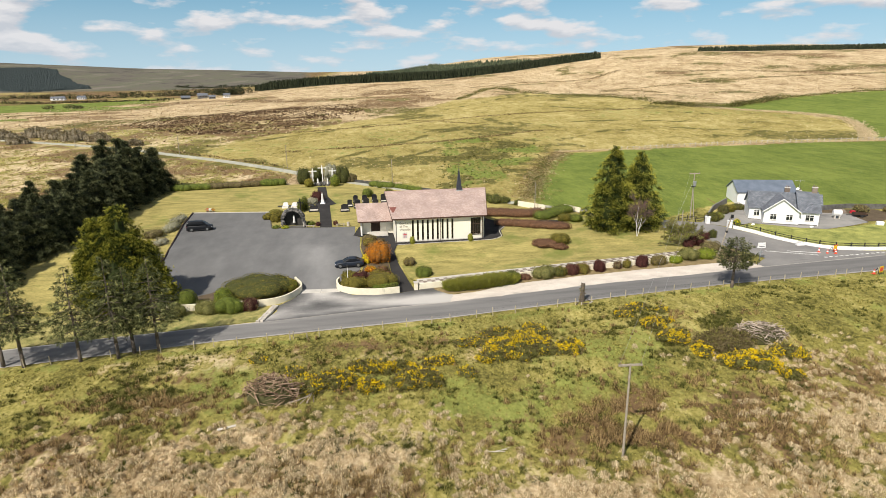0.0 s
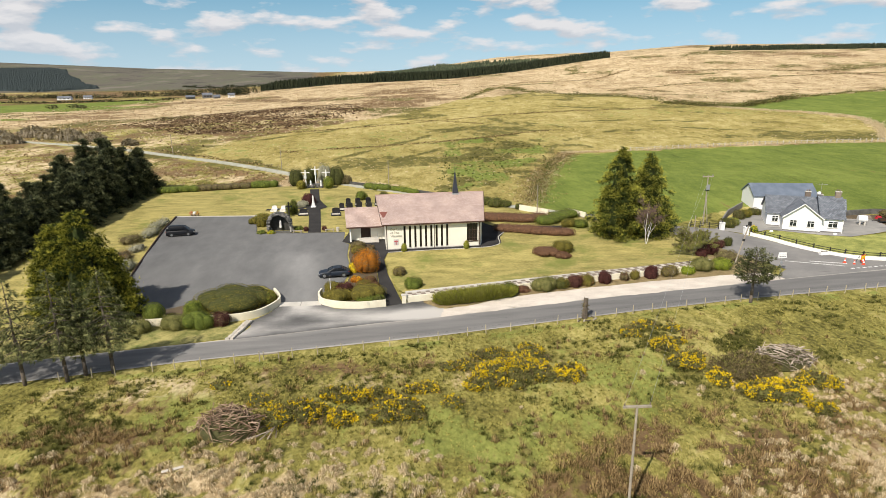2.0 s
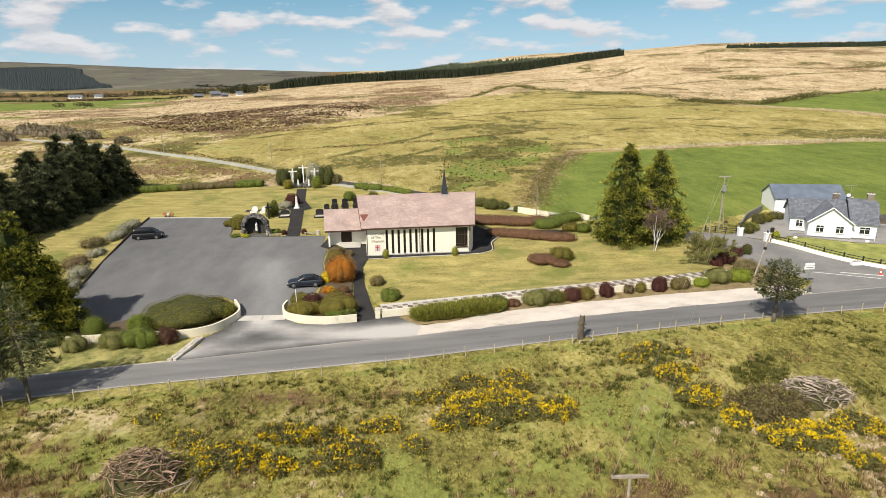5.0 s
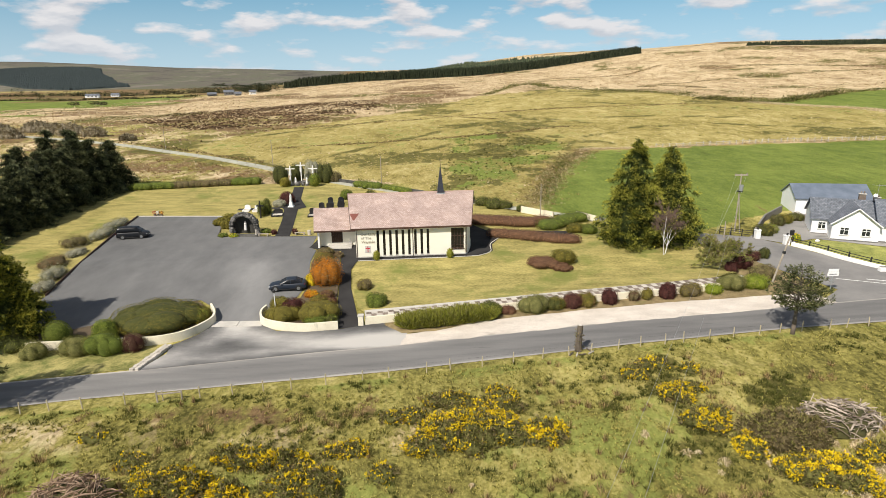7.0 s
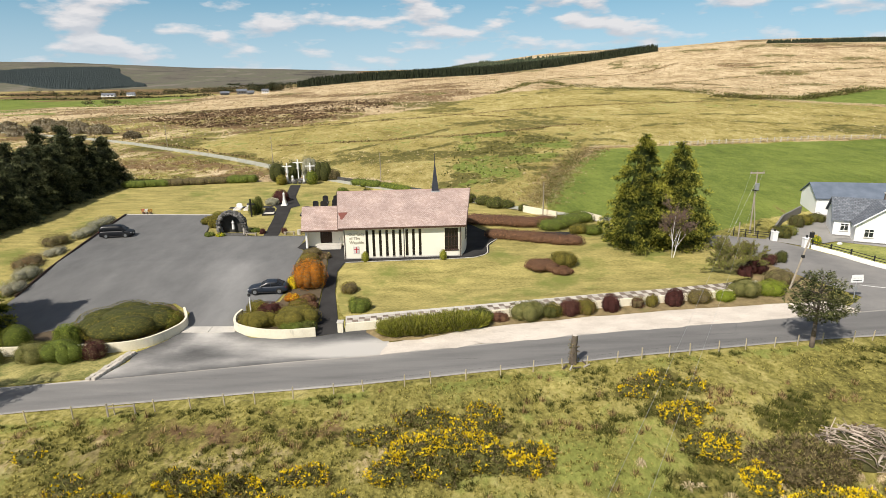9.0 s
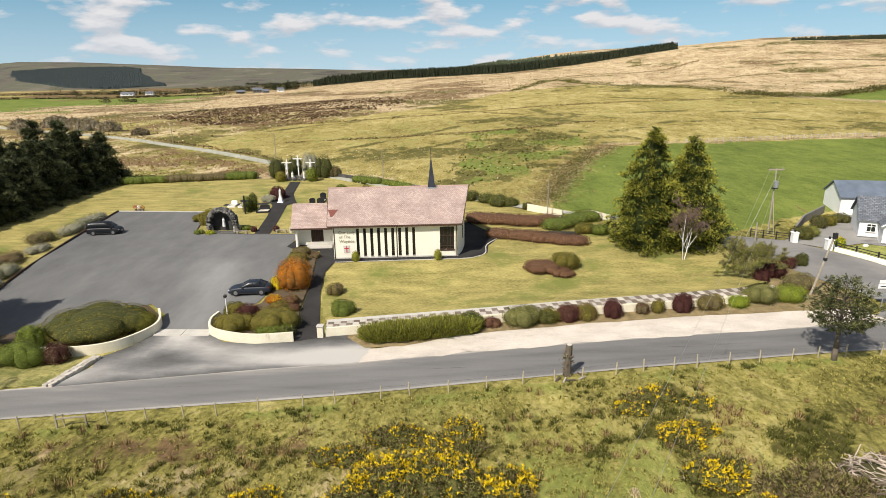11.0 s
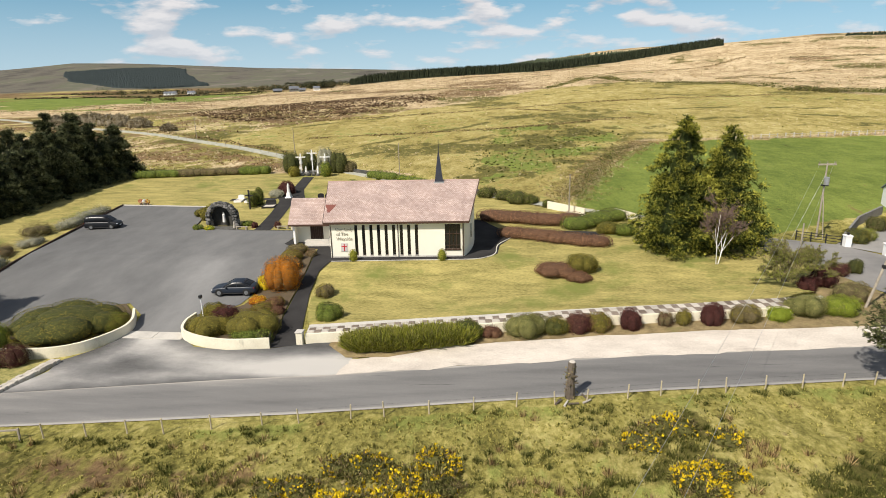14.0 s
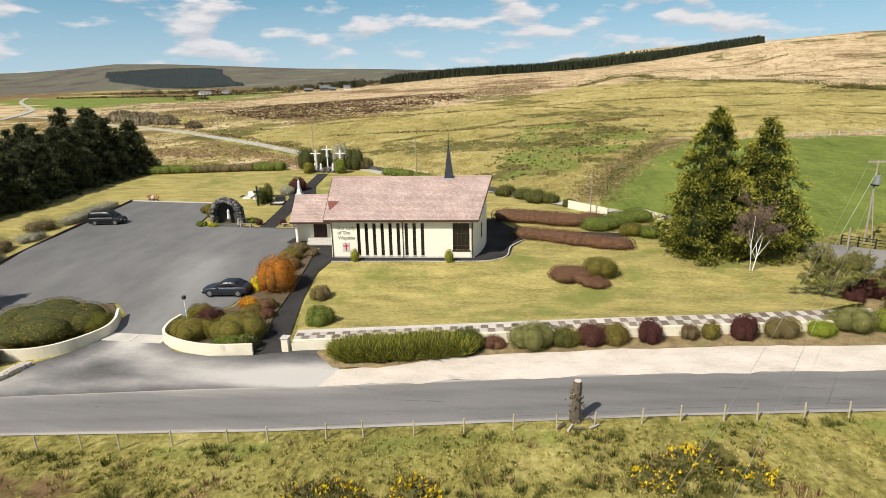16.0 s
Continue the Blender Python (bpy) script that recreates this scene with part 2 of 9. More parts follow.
def tiled(name, dark, light, joint, w, h, swap=False):
    """Small roof tiles in courses, each of its own shade, with raised lower edges."""
    m, n, l, b = nodes_of(name)
    co = n.new("ShaderNodeTexCoord").outputs["Object"]
    br = n.new("ShaderNodeTexBrick")
    for k, v in (("Color1", (*dark, 1)), ("Color2", (*light, 1)), ("Mortar", (*joint, 1)), ("Scale", 1.0), ("Mortar Size", 0.022), ("Brick Width", w), ("Row Height", h), ("Bias", 0.1)):
        br.inputs[k].default_value = v
    l.new(co, br.inputs["Vector"])
    big = ramp_node(n, l, noise_node(n, l, co, 0.5, 6, 0.6), ((0.3, (0.78, 0.76, 0.75)), (0.7, (1.12, 1.1, 1.08))))
    c = mix_node(n, l, 1.0, br.outputs["Color"], big, "MULTIPLY")
    spot = ramp_node(n, l, noise_node(n, l, co, 3.0, 6, 0.7), ((0.58, (0, 0, 0)), (0.72, (1, 1, 1))))
    c = mix_node(n, l, math_node(n, l, "MULTIPLY", spot, 0.5), c, tuple(v * 0.55 for v in dark))
    l.new(c, b.inputs["Base Color"])
    b.inputs["Roughness"].default_value = 0.8
    bp = n.new("ShaderNodeBump")
    bp.inputs["Strength"].default_value, bp.inputs["Distance"].default_value = 0.5, 0.04
    l.new(br.outputs["Fac"], bp.inputs["Height"])
    bp.invert = True
    l.new(bp.outputs[0], b.inputs["Normal"])
    return m


TILE = tiled("rosy_roof_tile", (0.38, 0.28, 0.245), (0.53, 0.425, 0.385), (0.30, 0.215, 0.19), 0.26, 0.20)
SLATE = tiled("blue_slate", (0.10, 0.115, 0.14), (0.20, 0.22, 0.255), (0.06, 0.07, 0.085), 0.4, 0.25)


LEAF_TONES, INNER = {}, {}


def leaf(name, dark, light, island=0.6, rough=0.65, through=0.14, scale=1.7):
    LEAF_TONES[name] = (dark, light)
    return surface(name, dark, light, scale, rough, 0.0, 6, (0.34, 0.68), island=island, through=through, spec=0.08)


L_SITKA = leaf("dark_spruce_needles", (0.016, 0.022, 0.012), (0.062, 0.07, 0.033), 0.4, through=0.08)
L_SITKA_LIT_TIP = leaf("lit_spruce_needle_tips", (0.06, 0.07, 0.034), (0.20, 0.21, 0.10), 0.4, through=0.15)
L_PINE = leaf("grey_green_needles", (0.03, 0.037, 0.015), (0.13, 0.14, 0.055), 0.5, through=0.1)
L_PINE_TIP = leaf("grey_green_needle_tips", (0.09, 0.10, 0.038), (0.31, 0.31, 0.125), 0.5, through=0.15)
# lit tops and shaded undersides of the plumes, put into two leaf colours
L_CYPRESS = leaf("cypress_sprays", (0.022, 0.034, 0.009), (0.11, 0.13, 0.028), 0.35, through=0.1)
L_CYPRESS_LIT_TIP = leaf("lit_cypress_spray_tips", (0.15, 0.158, 0.026), (0.50, 0.475, 0.08), 0.35, through=0.22)
L_GOLDEN_SHADED = leaf("shaded_golden_cypress_sprays", (0.02, 0.032, 0.008), (0.11, 0.13, 0.026), 0.35, through=0.1)
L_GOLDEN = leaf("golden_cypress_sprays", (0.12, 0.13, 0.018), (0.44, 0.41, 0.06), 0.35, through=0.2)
L_HEDGE = leaf("clipped_dark_green_leaves", (0.034, 0.040, 0.010), (0.16, 0.16, 0.040), 0.4)
L_OLIVE = leaf("olive_leaves", (0.075, 0.066, 0.012), (0.30, 0.245, 0.042), 0.4)
L_GREEN = leaf("fresh_green_leaves", (0.06, 0.085, 0.014), (0.25, 0.29, 0.045))
L_LIME = leaf("lime_leaves", (0.110, 0.150, 0.012), (0.340, 0.380, 0.040))
L_PURPLE = leaf("purple_leaves", (0.035, 0.012, 0.010), (0.135, 0.048, 0.038))
L_RUST = leaf("rusty_heather_shoots", (0.095, 0.048, 0.026), (0.27, 0.15, 0.082), 0.4)
L_ORANGE = leaf("orange_berberis_blossom", (0.22, 0.075, 0.008), (0.74, 0.27, 0.015))
L_YELLOW = leaf("yellow_blossom", (0.58, 0.42, 0.012), (0.88, 0.66, 0.025), 0.5)
L_GORSE = leaf("gorse_spines", (0.06, 0.062, 0.015), (0.27, 0.25, 0.075), 0.8)
L_SILVER = leaf("silver_leaves", (0.20, 0.195, 0.13), (0.54, 0.52, 0.39))
L_BROWNBUSH = leaf("brown_green_scrub", (0.08, 0.062, 0.028), (0.27, 0.215, 0.105))
L_WILLOW = leaf("willow_catkins", (0.110, 0.110, 0.033), (0.330, 0.308, 0.110))
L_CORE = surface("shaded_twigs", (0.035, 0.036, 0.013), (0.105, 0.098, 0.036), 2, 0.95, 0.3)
G_STRAW = leaf("bleached_moor_grass", (0.40, 0.31, 0.17), (0.86, 0.73, 0.50), 0.55, 0.8, 0.3)
G_RUSH = leaf("brown_rushes", (0.10, 0.062, 0.026), (0.52, 0.375, 0.18), 0.7, 0.8, 0.25)
G_FIELD = leaf("field_grass_blades", (0.13, 0.125, 0.028), (0.48, 0.425, 0.13), 0.7, 0.8, 0.3)
G_DARK = leaf("dark_sedge", (0.035, 0.045, 0.010), (0.15, 0.15, 0.038), 0.7, 0.8, 0.25)
L_TWIGGY = leaf("bare_willow_shoots", (0.20, 0.165, 0.115), (0.47, 0.41, 0.28))
# needle colour paled and blued: distance haze is mixed into it
L_PLANT_HAZED = leaf("hazed_conifer_needles", (0.040, 0.052, 0.052), (0.062, 0.078, 0.078), 0.2)
L_FAR_SITKA = leaf("distant_spruce_needles", (0.016, 0.021, 0.012), (0.042, 0.05, 0.026), 0.3)
# lighter green, with the haze over the ridge put into the colour
L_RIDGE_HAZED = leaf("hazed_ridge_needles", (0.045, 0.058, 0.034), (0.105, 0.12, 0.066), 0.5)


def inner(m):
    """Filler for twigs and older leaves inside a bush: its outer leaf tone, with inner shade put into the colour."""
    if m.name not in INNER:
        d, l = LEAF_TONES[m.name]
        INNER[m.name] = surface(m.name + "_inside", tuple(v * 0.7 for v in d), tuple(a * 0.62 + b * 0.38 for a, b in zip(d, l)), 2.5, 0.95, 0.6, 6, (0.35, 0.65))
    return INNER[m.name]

# ---- the land ----
def smooth(a, b, v):
    t = np.clip((np.asarray(v, float) - a) / (b - a), 0, 1)
    return t * t * (3 - 2 * t)


def ground_z(x, y):
    """Height of the land: a gentle rise from the rough field to the church, a moor climbing behind it, a valley and far hills to the west."""
    x, y = np.asarray(x, float), np.asarray(y, float)
    near = np.interp(y, (-400, 30, 60, 78, 84, 92, 100, 116, 130, 150, 220), (-3, 0.7, 1.15, 1.0, 1.2, 1.9, 2.75, 2.85, 3.7, 4.4, 5.4))
    near = near + 0.025 * np.clip(x - 5, 0, 90) * (1 - smooth(80, 100, y)) * smooth(40, 70, y)
    shelf = np.interp(x, (-320, -120, 40, 90, 300), (4.5, 7.5, 14, 15, 19))
    crest = np.interp(x, (-380, -158, -77, 48, 126, 235, 330, 600), (4.5, 13, 19, 23.5, 31, 47, 52, 51))
    low = near + (shelf - 5.4) * (0.55 * smooth(180, 470, y) + 0.45 * np.clip((y - 200) / 260, 0, 1))
    low = low + (crest - shelf) * (0.5 * smooth(430, 740, y) + 0.5 * np.clip((y - 440) / 280, 0, 1))
    r, az = np.hypot(x, y), np.degrees(np.arctan2(x, y))
    far = np.interp(az, (-80, -60, -50, -45.5, -41.8, -39, -36, -32, -27.6, -21.7, -15, -12.3, -8, -1, 4, 8, 11, 18, 24, 28, 33, 39, 46, 80), (20, 40, 50, 53, 55, 64, 76, 74, 66, 54, 47, 43, 37, 38, 52, 62, 66, 69, 79, 79, 76, 71, 66, 20))
    start = 1000 - 150 * smooth(-10, 10, az)
    return low + (far - low) * smooth(0, 1, (r - start) / (1250 - 650 * smooth(-10, 10, az)))


def hash01(i, j, seed=0):
    v = np.sin(i * 127.1 + j * 311.7 + seed * 74.7) * 43758.5453
    return v - np.floor(v)


def value_noise(x, y, seed=0):
    i, j = np.floor(x), np.floor(y)
    u, v = x - i, y - j
    u, v = u * u * (3 - 2 * u), v * v * (3 - 2 * v)
    a, b, c, d = hash01(i, j, seed), hash01(i + 1, j, seed), hash01(i, j + 1, seed), hash01(i + 1, j + 1, seed)
    return (a + (b - a) * u) * (1 - v) + (c + (d - c) * u) * v


def fbm(x, y, size, octaves=4, seed=0):
    out, amp, total = 0, 1.0, 0
    for k in range(octaves):
        out = out + amp * value_noise(np.asarray(x) / size * 2 ** k + 17.3 * k, np.asarray(y) / size * 2 ** k - 9.1 * k, seed + k)
        total, amp = total + amp, amp * 0.55
    return out / total


def inside(poly, x, y):
    res = np.zeros(np.shape(x), bool)
    for (x0, y0), (x1, y1) in zip(poly, poly[1:] + poly[:1]):
        if y0 != y1:
            res ^= ((y0 > y) != (y1 > y)) & (x < (x1 - x0) * (y - y0) / (y1 - y0) + x0)
    return res


def mesh_of(name, verts, faces, mats, smooth_shade=False):
    me = bpy.data.meshes.new(name)
    if isinstance(faces, np.ndarray):
        V, k = np.asarray(verts, np.float32), faces.shape[1]
        me.vertices.add(len(V))
        me.vertices.foreach_set("co", V.ravel())
        me.loops.add(faces.size)
        me.loops.foreach_set("vertex_index", np.ascontiguousarray(faces, np.int32).ravel())
        me.polygons.add(len(faces))
        me.polygons.foreach_set("loop_start", np.arange(0, faces.size, k, dtype=np.int32))
    else:
        me.from_pydata([tuple(v) for v in verts], [], faces)
    for m in mats if isinstance(mats, (list, tuple)) else [mats]:
        me.materials.append(m)
    me.polygons.foreach_set("use_smooth", np.full(len(me.polygons), bool(smooth_shade)))
    me.update(calc_edges=True)
    return me


def part(name, bm, material, parent, label="", smooth_shade=False):
    """Links a bmesh (or a mesh) as one mesh object under a thing or a part; the parent's place is its origin."""
    if isinstance(bm, bpy.types.Mesh):
        me = bm
    else:
        me = bpy.data.meshes.new(name)
        bm.normal_update()
        bm.to_mesh(me)
        bm.free()
        for m in material if isinstance(material, (list, tuple)) else [material]:
            me.materials.append(m)
        if smooth_shade:
            me.polygons.foreach_set("use_smooth", [True] * len(me.polygons))
    ob = new(name, me)
    ob.parent = parent
    if label:
        tagged(ob, label)
    return ob


def thing(name, label, category, at=(0, 0, 0), turn=0, group="", kind=""):
    ob = new(name)
    ob.empty_display_size = 0.3
    ob.matrix_world = pose(*at, 0, 0, turn)
    return tagged(ob, label, category, group, kind)


def gz(x, y, up=0.0):
    return (x, y, float(ground_z(x, y)) + up)


def box(bm, x0, x1, y0, y1, z0, z1, bevel=0.0, mat=0, m=None):
    r = bmesh.ops.create_cube(bm, size=1)
    vs = r["verts"]
    bmesh.ops.scale(bm, vec=(x1 - x0, y1 - y0, z1 - z0), verts=vs)
    bmesh.ops.translate(bm, vec=((x0 + x1) / 2, (y0 + y1) / 2, (z0 + z1) / 2), verts=vs)
    if m is not None:
        bmesh.ops.transform(bm, matrix=m, verts=vs)
    fs = list({f for v in vs for f in v.link_faces})
    for f in fs:
        f.material_index = mat
    if bevel:
        es = list({e for f in fs for e in f.edges})
        bmesh.ops.bevel(bm, geom=es, offset=bevel, segments=1, affect="EDGES", profile=0.5)
    return bm


def box_bm(*a, **k):
    return box(bmesh.new(), *a, **k)


def rod(bm, p, q, r0, r1=None, n=8, mat=0):
    """A tapered round bar from p to q."""
    p, q = Vector(p), Vector(q)
    d = q - p
    res = bmesh.ops.create_cone(bm, cap_ends=True, segments=n, radius1=r0, radius2=r0 if r1 is None else r1, depth=d.length)
    bmesh.ops.transform(bm, matrix=Matrix.Translation((p + q) / 2) @ d.to_track_quat("Z", "Y").to_matrix().to_4x4(), verts=res["verts"])
    for f in {f for v in res["verts"] for f in v.link_faces}:
        f.material_index = mat
    return bm


def rod_bm(*a, **k):
    return rod(bmesh.new(), *a, **k)


def prism(bm, outline, z0, z1, mat=0):
    """An upright block over a plan outline; z may be numbers or functions of x, y."""
    f0 = z0 if callable(z0) else (lambda x, y: z0)
    f1 = z1 if callable(z1) else (lambda x, y: z1)
    a = [bm.verts.new((x, y, f0(x, y))) for x, y in outline]
    b = [bm.verts.new((x, y, f1(x, y))) for x, y in outline]
    fs = [bm.faces.new(b), bm.faces.new(a[::-1])]
    for i in range(len(a)):
        j = (i + 1) % len(a)
        fs.append(bm.faces.new((a[i], a[j], b[j], b[i])))
    for f in fs:
        f.material_index = mat
    bmesh.ops.recalc_face_normals(bm, faces=fs)
    return bm


def drape(name, outline, lift, material, label, category, step=2.0, skirt=0.0):
    """A thin layer that follows the land inside an outline."""
    bm = bmesh.new()
    bm.faces.new([bm.verts.new((x, y, 0)) for x, y in outline])
    xs, ys = [p[0] for p in outline], [p[1] for p in outline]
    for axis, lo, hi in ((0, min(xs), max(xs)), (1, min(ys), max(ys))):
        v = math.floor(lo / step) * step + step
        while v < hi:
            co, no = [0, 0, 0], [0, 0, 0]
            co[axis], no[axis] = v, 1
            bmesh.ops.bisect_plane(bm, geom=bm.verts[:] + bm.edges[:] + bm.faces[:], plane_co=co, plane_no=no, dist=1e-4)
            v += step
    bmesh.ops.triangulate(bm, faces=bm.faces[:])
    for v in bm.verts:
        v.co.z = float(ground_z(v.co.x, v.co.y)) + lift
    bmesh.ops.recalc_face_normals(bm, faces=bm.faces[:])
    if sum(f.normal.z for f in bm.faces) < 0:
        bmesh.ops.reverse_faces(bm, faces=bm.faces[:])
    if skirt:
        edge = [e for e in bm.edges if e.is_boundary]
        r = bmesh.ops.extrude_edge_only(bm, edges=edge)
        bmesh.ops.translate(bm, vec=(0, 0, -skirt), verts=[g for g in r["geom"] if isinstance(g, bmesh.types.BMVert)])
    ob = part(name, bm, material, None)
    return tagged(ob, label, category, "", "structure")


def ragged(outline, amp=0.3, step=0.8, seed=1):
    """The outline cut into short pieces that wander a little, as worn edges do."""
    out = []
    for (xa, ya), (xb, yb) in zip(outline, outline[1:] + outline[:1]):
        d = math.hypot(xb - xa, yb - ya)
        for i in range(max(1, int(d / step))):
            u = i / max(1, int(d / step))
            x, y = xa + (xb - xa) * u, ya + (yb - ya) * u
            k = (float(fbm(np.float64(x), np.float64(y), 2.2, 3, seed)) - 0.5) * 2 * amp
            out.append((x - (yb - ya) / d * k, y + (xb - xa) / d * k))
    return out


def curve_pts(pts, per=6):
    """A smooth line through plan points (Catmull-Rom)."""
    P = [Vector((*p, 0)) for p in pts]
    P = [P[0] * 2 - P[1]] + P + [P[-1] * 2 - P[-2]]
    out = []
    for i in range(1, len(P) - 2):
        for k in range(per):
            t = k / per
            a, b, c, d = P[i - 1:i + 3]
            v = 0.5 * ((2 * b) + (c - a) * t + (2 * a - 5 * b + 4 * c - d) * t * t + (3 * b - a - 3 * c + d) * t ** 3)
            out.append((v.x, v.y))
    out.append((P[-2].x, P[-2].y))
    return out


# ---- foliage ----
def rng(seed):
    return np.random.default_rng(seed)


def unit(v):
    return v / np.maximum(np.linalg.norm(v, axis=-1, keepdims=True), 1e-9)


def leaves_mesh(name, P, N, size, mats, g, aspect=0.55, tilt=0.7, mat_ids=None):
    """Many small pointed leaves at P, lying roughly across N."""
    n = len(P)
    N = unit(N + g.normal(0, tilt, (n, 3)))
    T = unit(np.cross(N, g.normal(0, 1, (n, 3))))
    B = np.cross(N, T)
    s = (size * g.uniform(0.6, 1.3, n))[:, None]
    V = np.stack([P - T * s * 0.5, P + B * s * aspect * 0.5 - T * s * 0.05, P + T * s * 0.5, P - B * s * aspect * 0.5 - T * s * 0.05], 1).reshape(-1, 3)
    me = mesh_of(name, V, np.arange(4 * n).reshape(n, 4), mats)
    if mat_ids is not None:
        me.polygons.foreach_set("material_index", mat_ids.astype(np.int32))
    return me


def sprays_mesh(name, P, D, size, mats, g, fingers=4, spread=0.55, width=0.22, droop=0.25, mat_ids=None):
    """Fans of narrow needle-clad shoots that start at P and point along D."""
    n = len(P)
    D = unit(D)
    side = unit(np.cross(D, g.normal(0, 1, (n, 3))))
    other = np.cross(D, side)
    vs = []
    for k in range(fingers):
        a = (k / max(fingers - 1, 1) - 0.5) * 2 * spread
        d = unit(D + side * (a + g.normal(0, 0.15, (n, 1))) + other * g.normal(0, 0.35, (n, 1)) + np.array((0, 0, -droop)) * g.uniform(0.2, 1, (n, 1)))
        s = (size * g.uniform(0.6, 1.25, n))[:, None]
        w = unit(np.cross(d, other + 0.3 * side)) * s * width
        m = P + d * s * 0.45
        vs.append(np.stack([P, m + w, P + d * s, m - w], 1))
    V = np.concatenate(vs, 1).reshape(-1, 3)
    F = np.arange(len(V)).reshape(-1, 4)
    me = mesh_of(name, V, F, mats)
    if mat_ids is not None:
        me.polygons.foreach_set("material_index", np.repeat(mat_ids, fingers).astype(np.int32))
    return me


def lobes_points(lobes, n, g, power=2.0, floor=0.0):
    """Points and outward ways on the joint surface of rounded lobes (x, y, z, rx, ry, rz)."""
    L = np.array(lobes, float)
    area = (L[:, 3] * L[:, 4] + L[:, 3] * L[:, 5] + L[:, 4] * L[:, 5])
    which = g.choice(len(L), n * 2, p=area / area.sum())
    d = unit(g.normal(0, 1, (n * 2, 3)))
    e = np.sum(np.abs(d) ** power, 1, keepdims=True) ** (-1 / power)
    P = L[which, :3] + d * e * L[which, 3:]
    N = unit(np.sign(d) * np.abs(d) ** (power - 1) / L[which, 3:])
    keep = P[:, 2] > floor
    for k in range(len(L)):
        q = np.sum(np.abs((P - L[k, :3]) / L[k, 3:]) ** power, 1)
        keep &= (q > 0.93) | (which == k)
    P, N = P[keep][:n], N[keep][:n]
    return P, N


def lobes_core(lobes, shrink, power=2.0, floor=0.0, seg=10):
    """Rounded solids inside the lobes, as one mesh."""
    lat, lon = np.meshgrid(np.linspace(0.02, math.pi - 0.02, 7), np.arange(seg) * 2 * math.pi / seg, indexing="ij")
    d = np.stack([np.sin(lat) * np.cos(lon), np.sin(lat) * np.sin(lon), np.cos(lat)], -1).reshape(-1, 3)
    d = d * np.sum(np.abs(d) ** power, 1, keepdims=True) ** (-1 / power)
    L = np.array(lobes, float)
    V = L[:, None, :3] + d[None] * L[:, None, 3:] * shrink
    V[..., 2] = np.maximum(V[..., 2], floor)
    a = (np.arange(6)[:, None] * seg + np.arange(seg)[None]).ravel()
    b = (np.arange(6)[:, None] * seg + (np.arange(seg)[None] + 1) % seg).ravel()
    F = np.stack([a, a + seg, b + seg, b], 1)
    F = (F[None] + (np.arange(len(L)) * len(d))[:, None, None]).reshape(-1, 4)
    return V.reshape(-1, 3), F


def shrub(name, label, category, at, lobes, n, size, mats, seed, turn=0, power=2.0, core=None, mix=(), tilt=0.5, rough=0.04, group="", shrink=0.84, aspect=0.55):
    """A bush: a twig core in shade-darkened leaf tones inside, many small leaves outside; mix gives the share of each
    further material.
    """
    g = rng(seed)
    tilt = 0.4 if name.startswith(("clipped", "topiary", "round", "heather", "boundary")) else tilt
    t = thing(name, label, category, at, turn, group)
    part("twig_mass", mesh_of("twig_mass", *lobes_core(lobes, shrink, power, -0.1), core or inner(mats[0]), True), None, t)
    P, N = lobes_points(lobes, n, g, power)
    patch = fbm(P[:, 0] + 0.7 * P[:, 2] + seed, P[:, 1] - 0.7 * P[:, 2], 0.42, 2, seed) - 0.5
    even = 0.35 if name.startswith(("clipped", "topiary", "round", "heather", "boundary")) else 1.0
    P = P + N * even * (g.normal(0, rough, (len(P), 1)) + patch[:, None] * (0.24 * min(1.0, max(l[3] for l in lobes) / 1.6) + rough * 3))
    ids = np.zeros(len(P), int)
    for k, share in enumerate(mix):
        ids[(g.random(len(P)) < share * (0.35 + 1.3 * (fbm(P[:, 0] + 5 * k, P[:, 1] + P[:, 2], 0.7, 2, seed + k) > 0.5)))] = k + 1
    part("foliage", leaves_mesh("foliage", P, N, size, mats, g, aspect, tilt, ids), None, t)
    return t


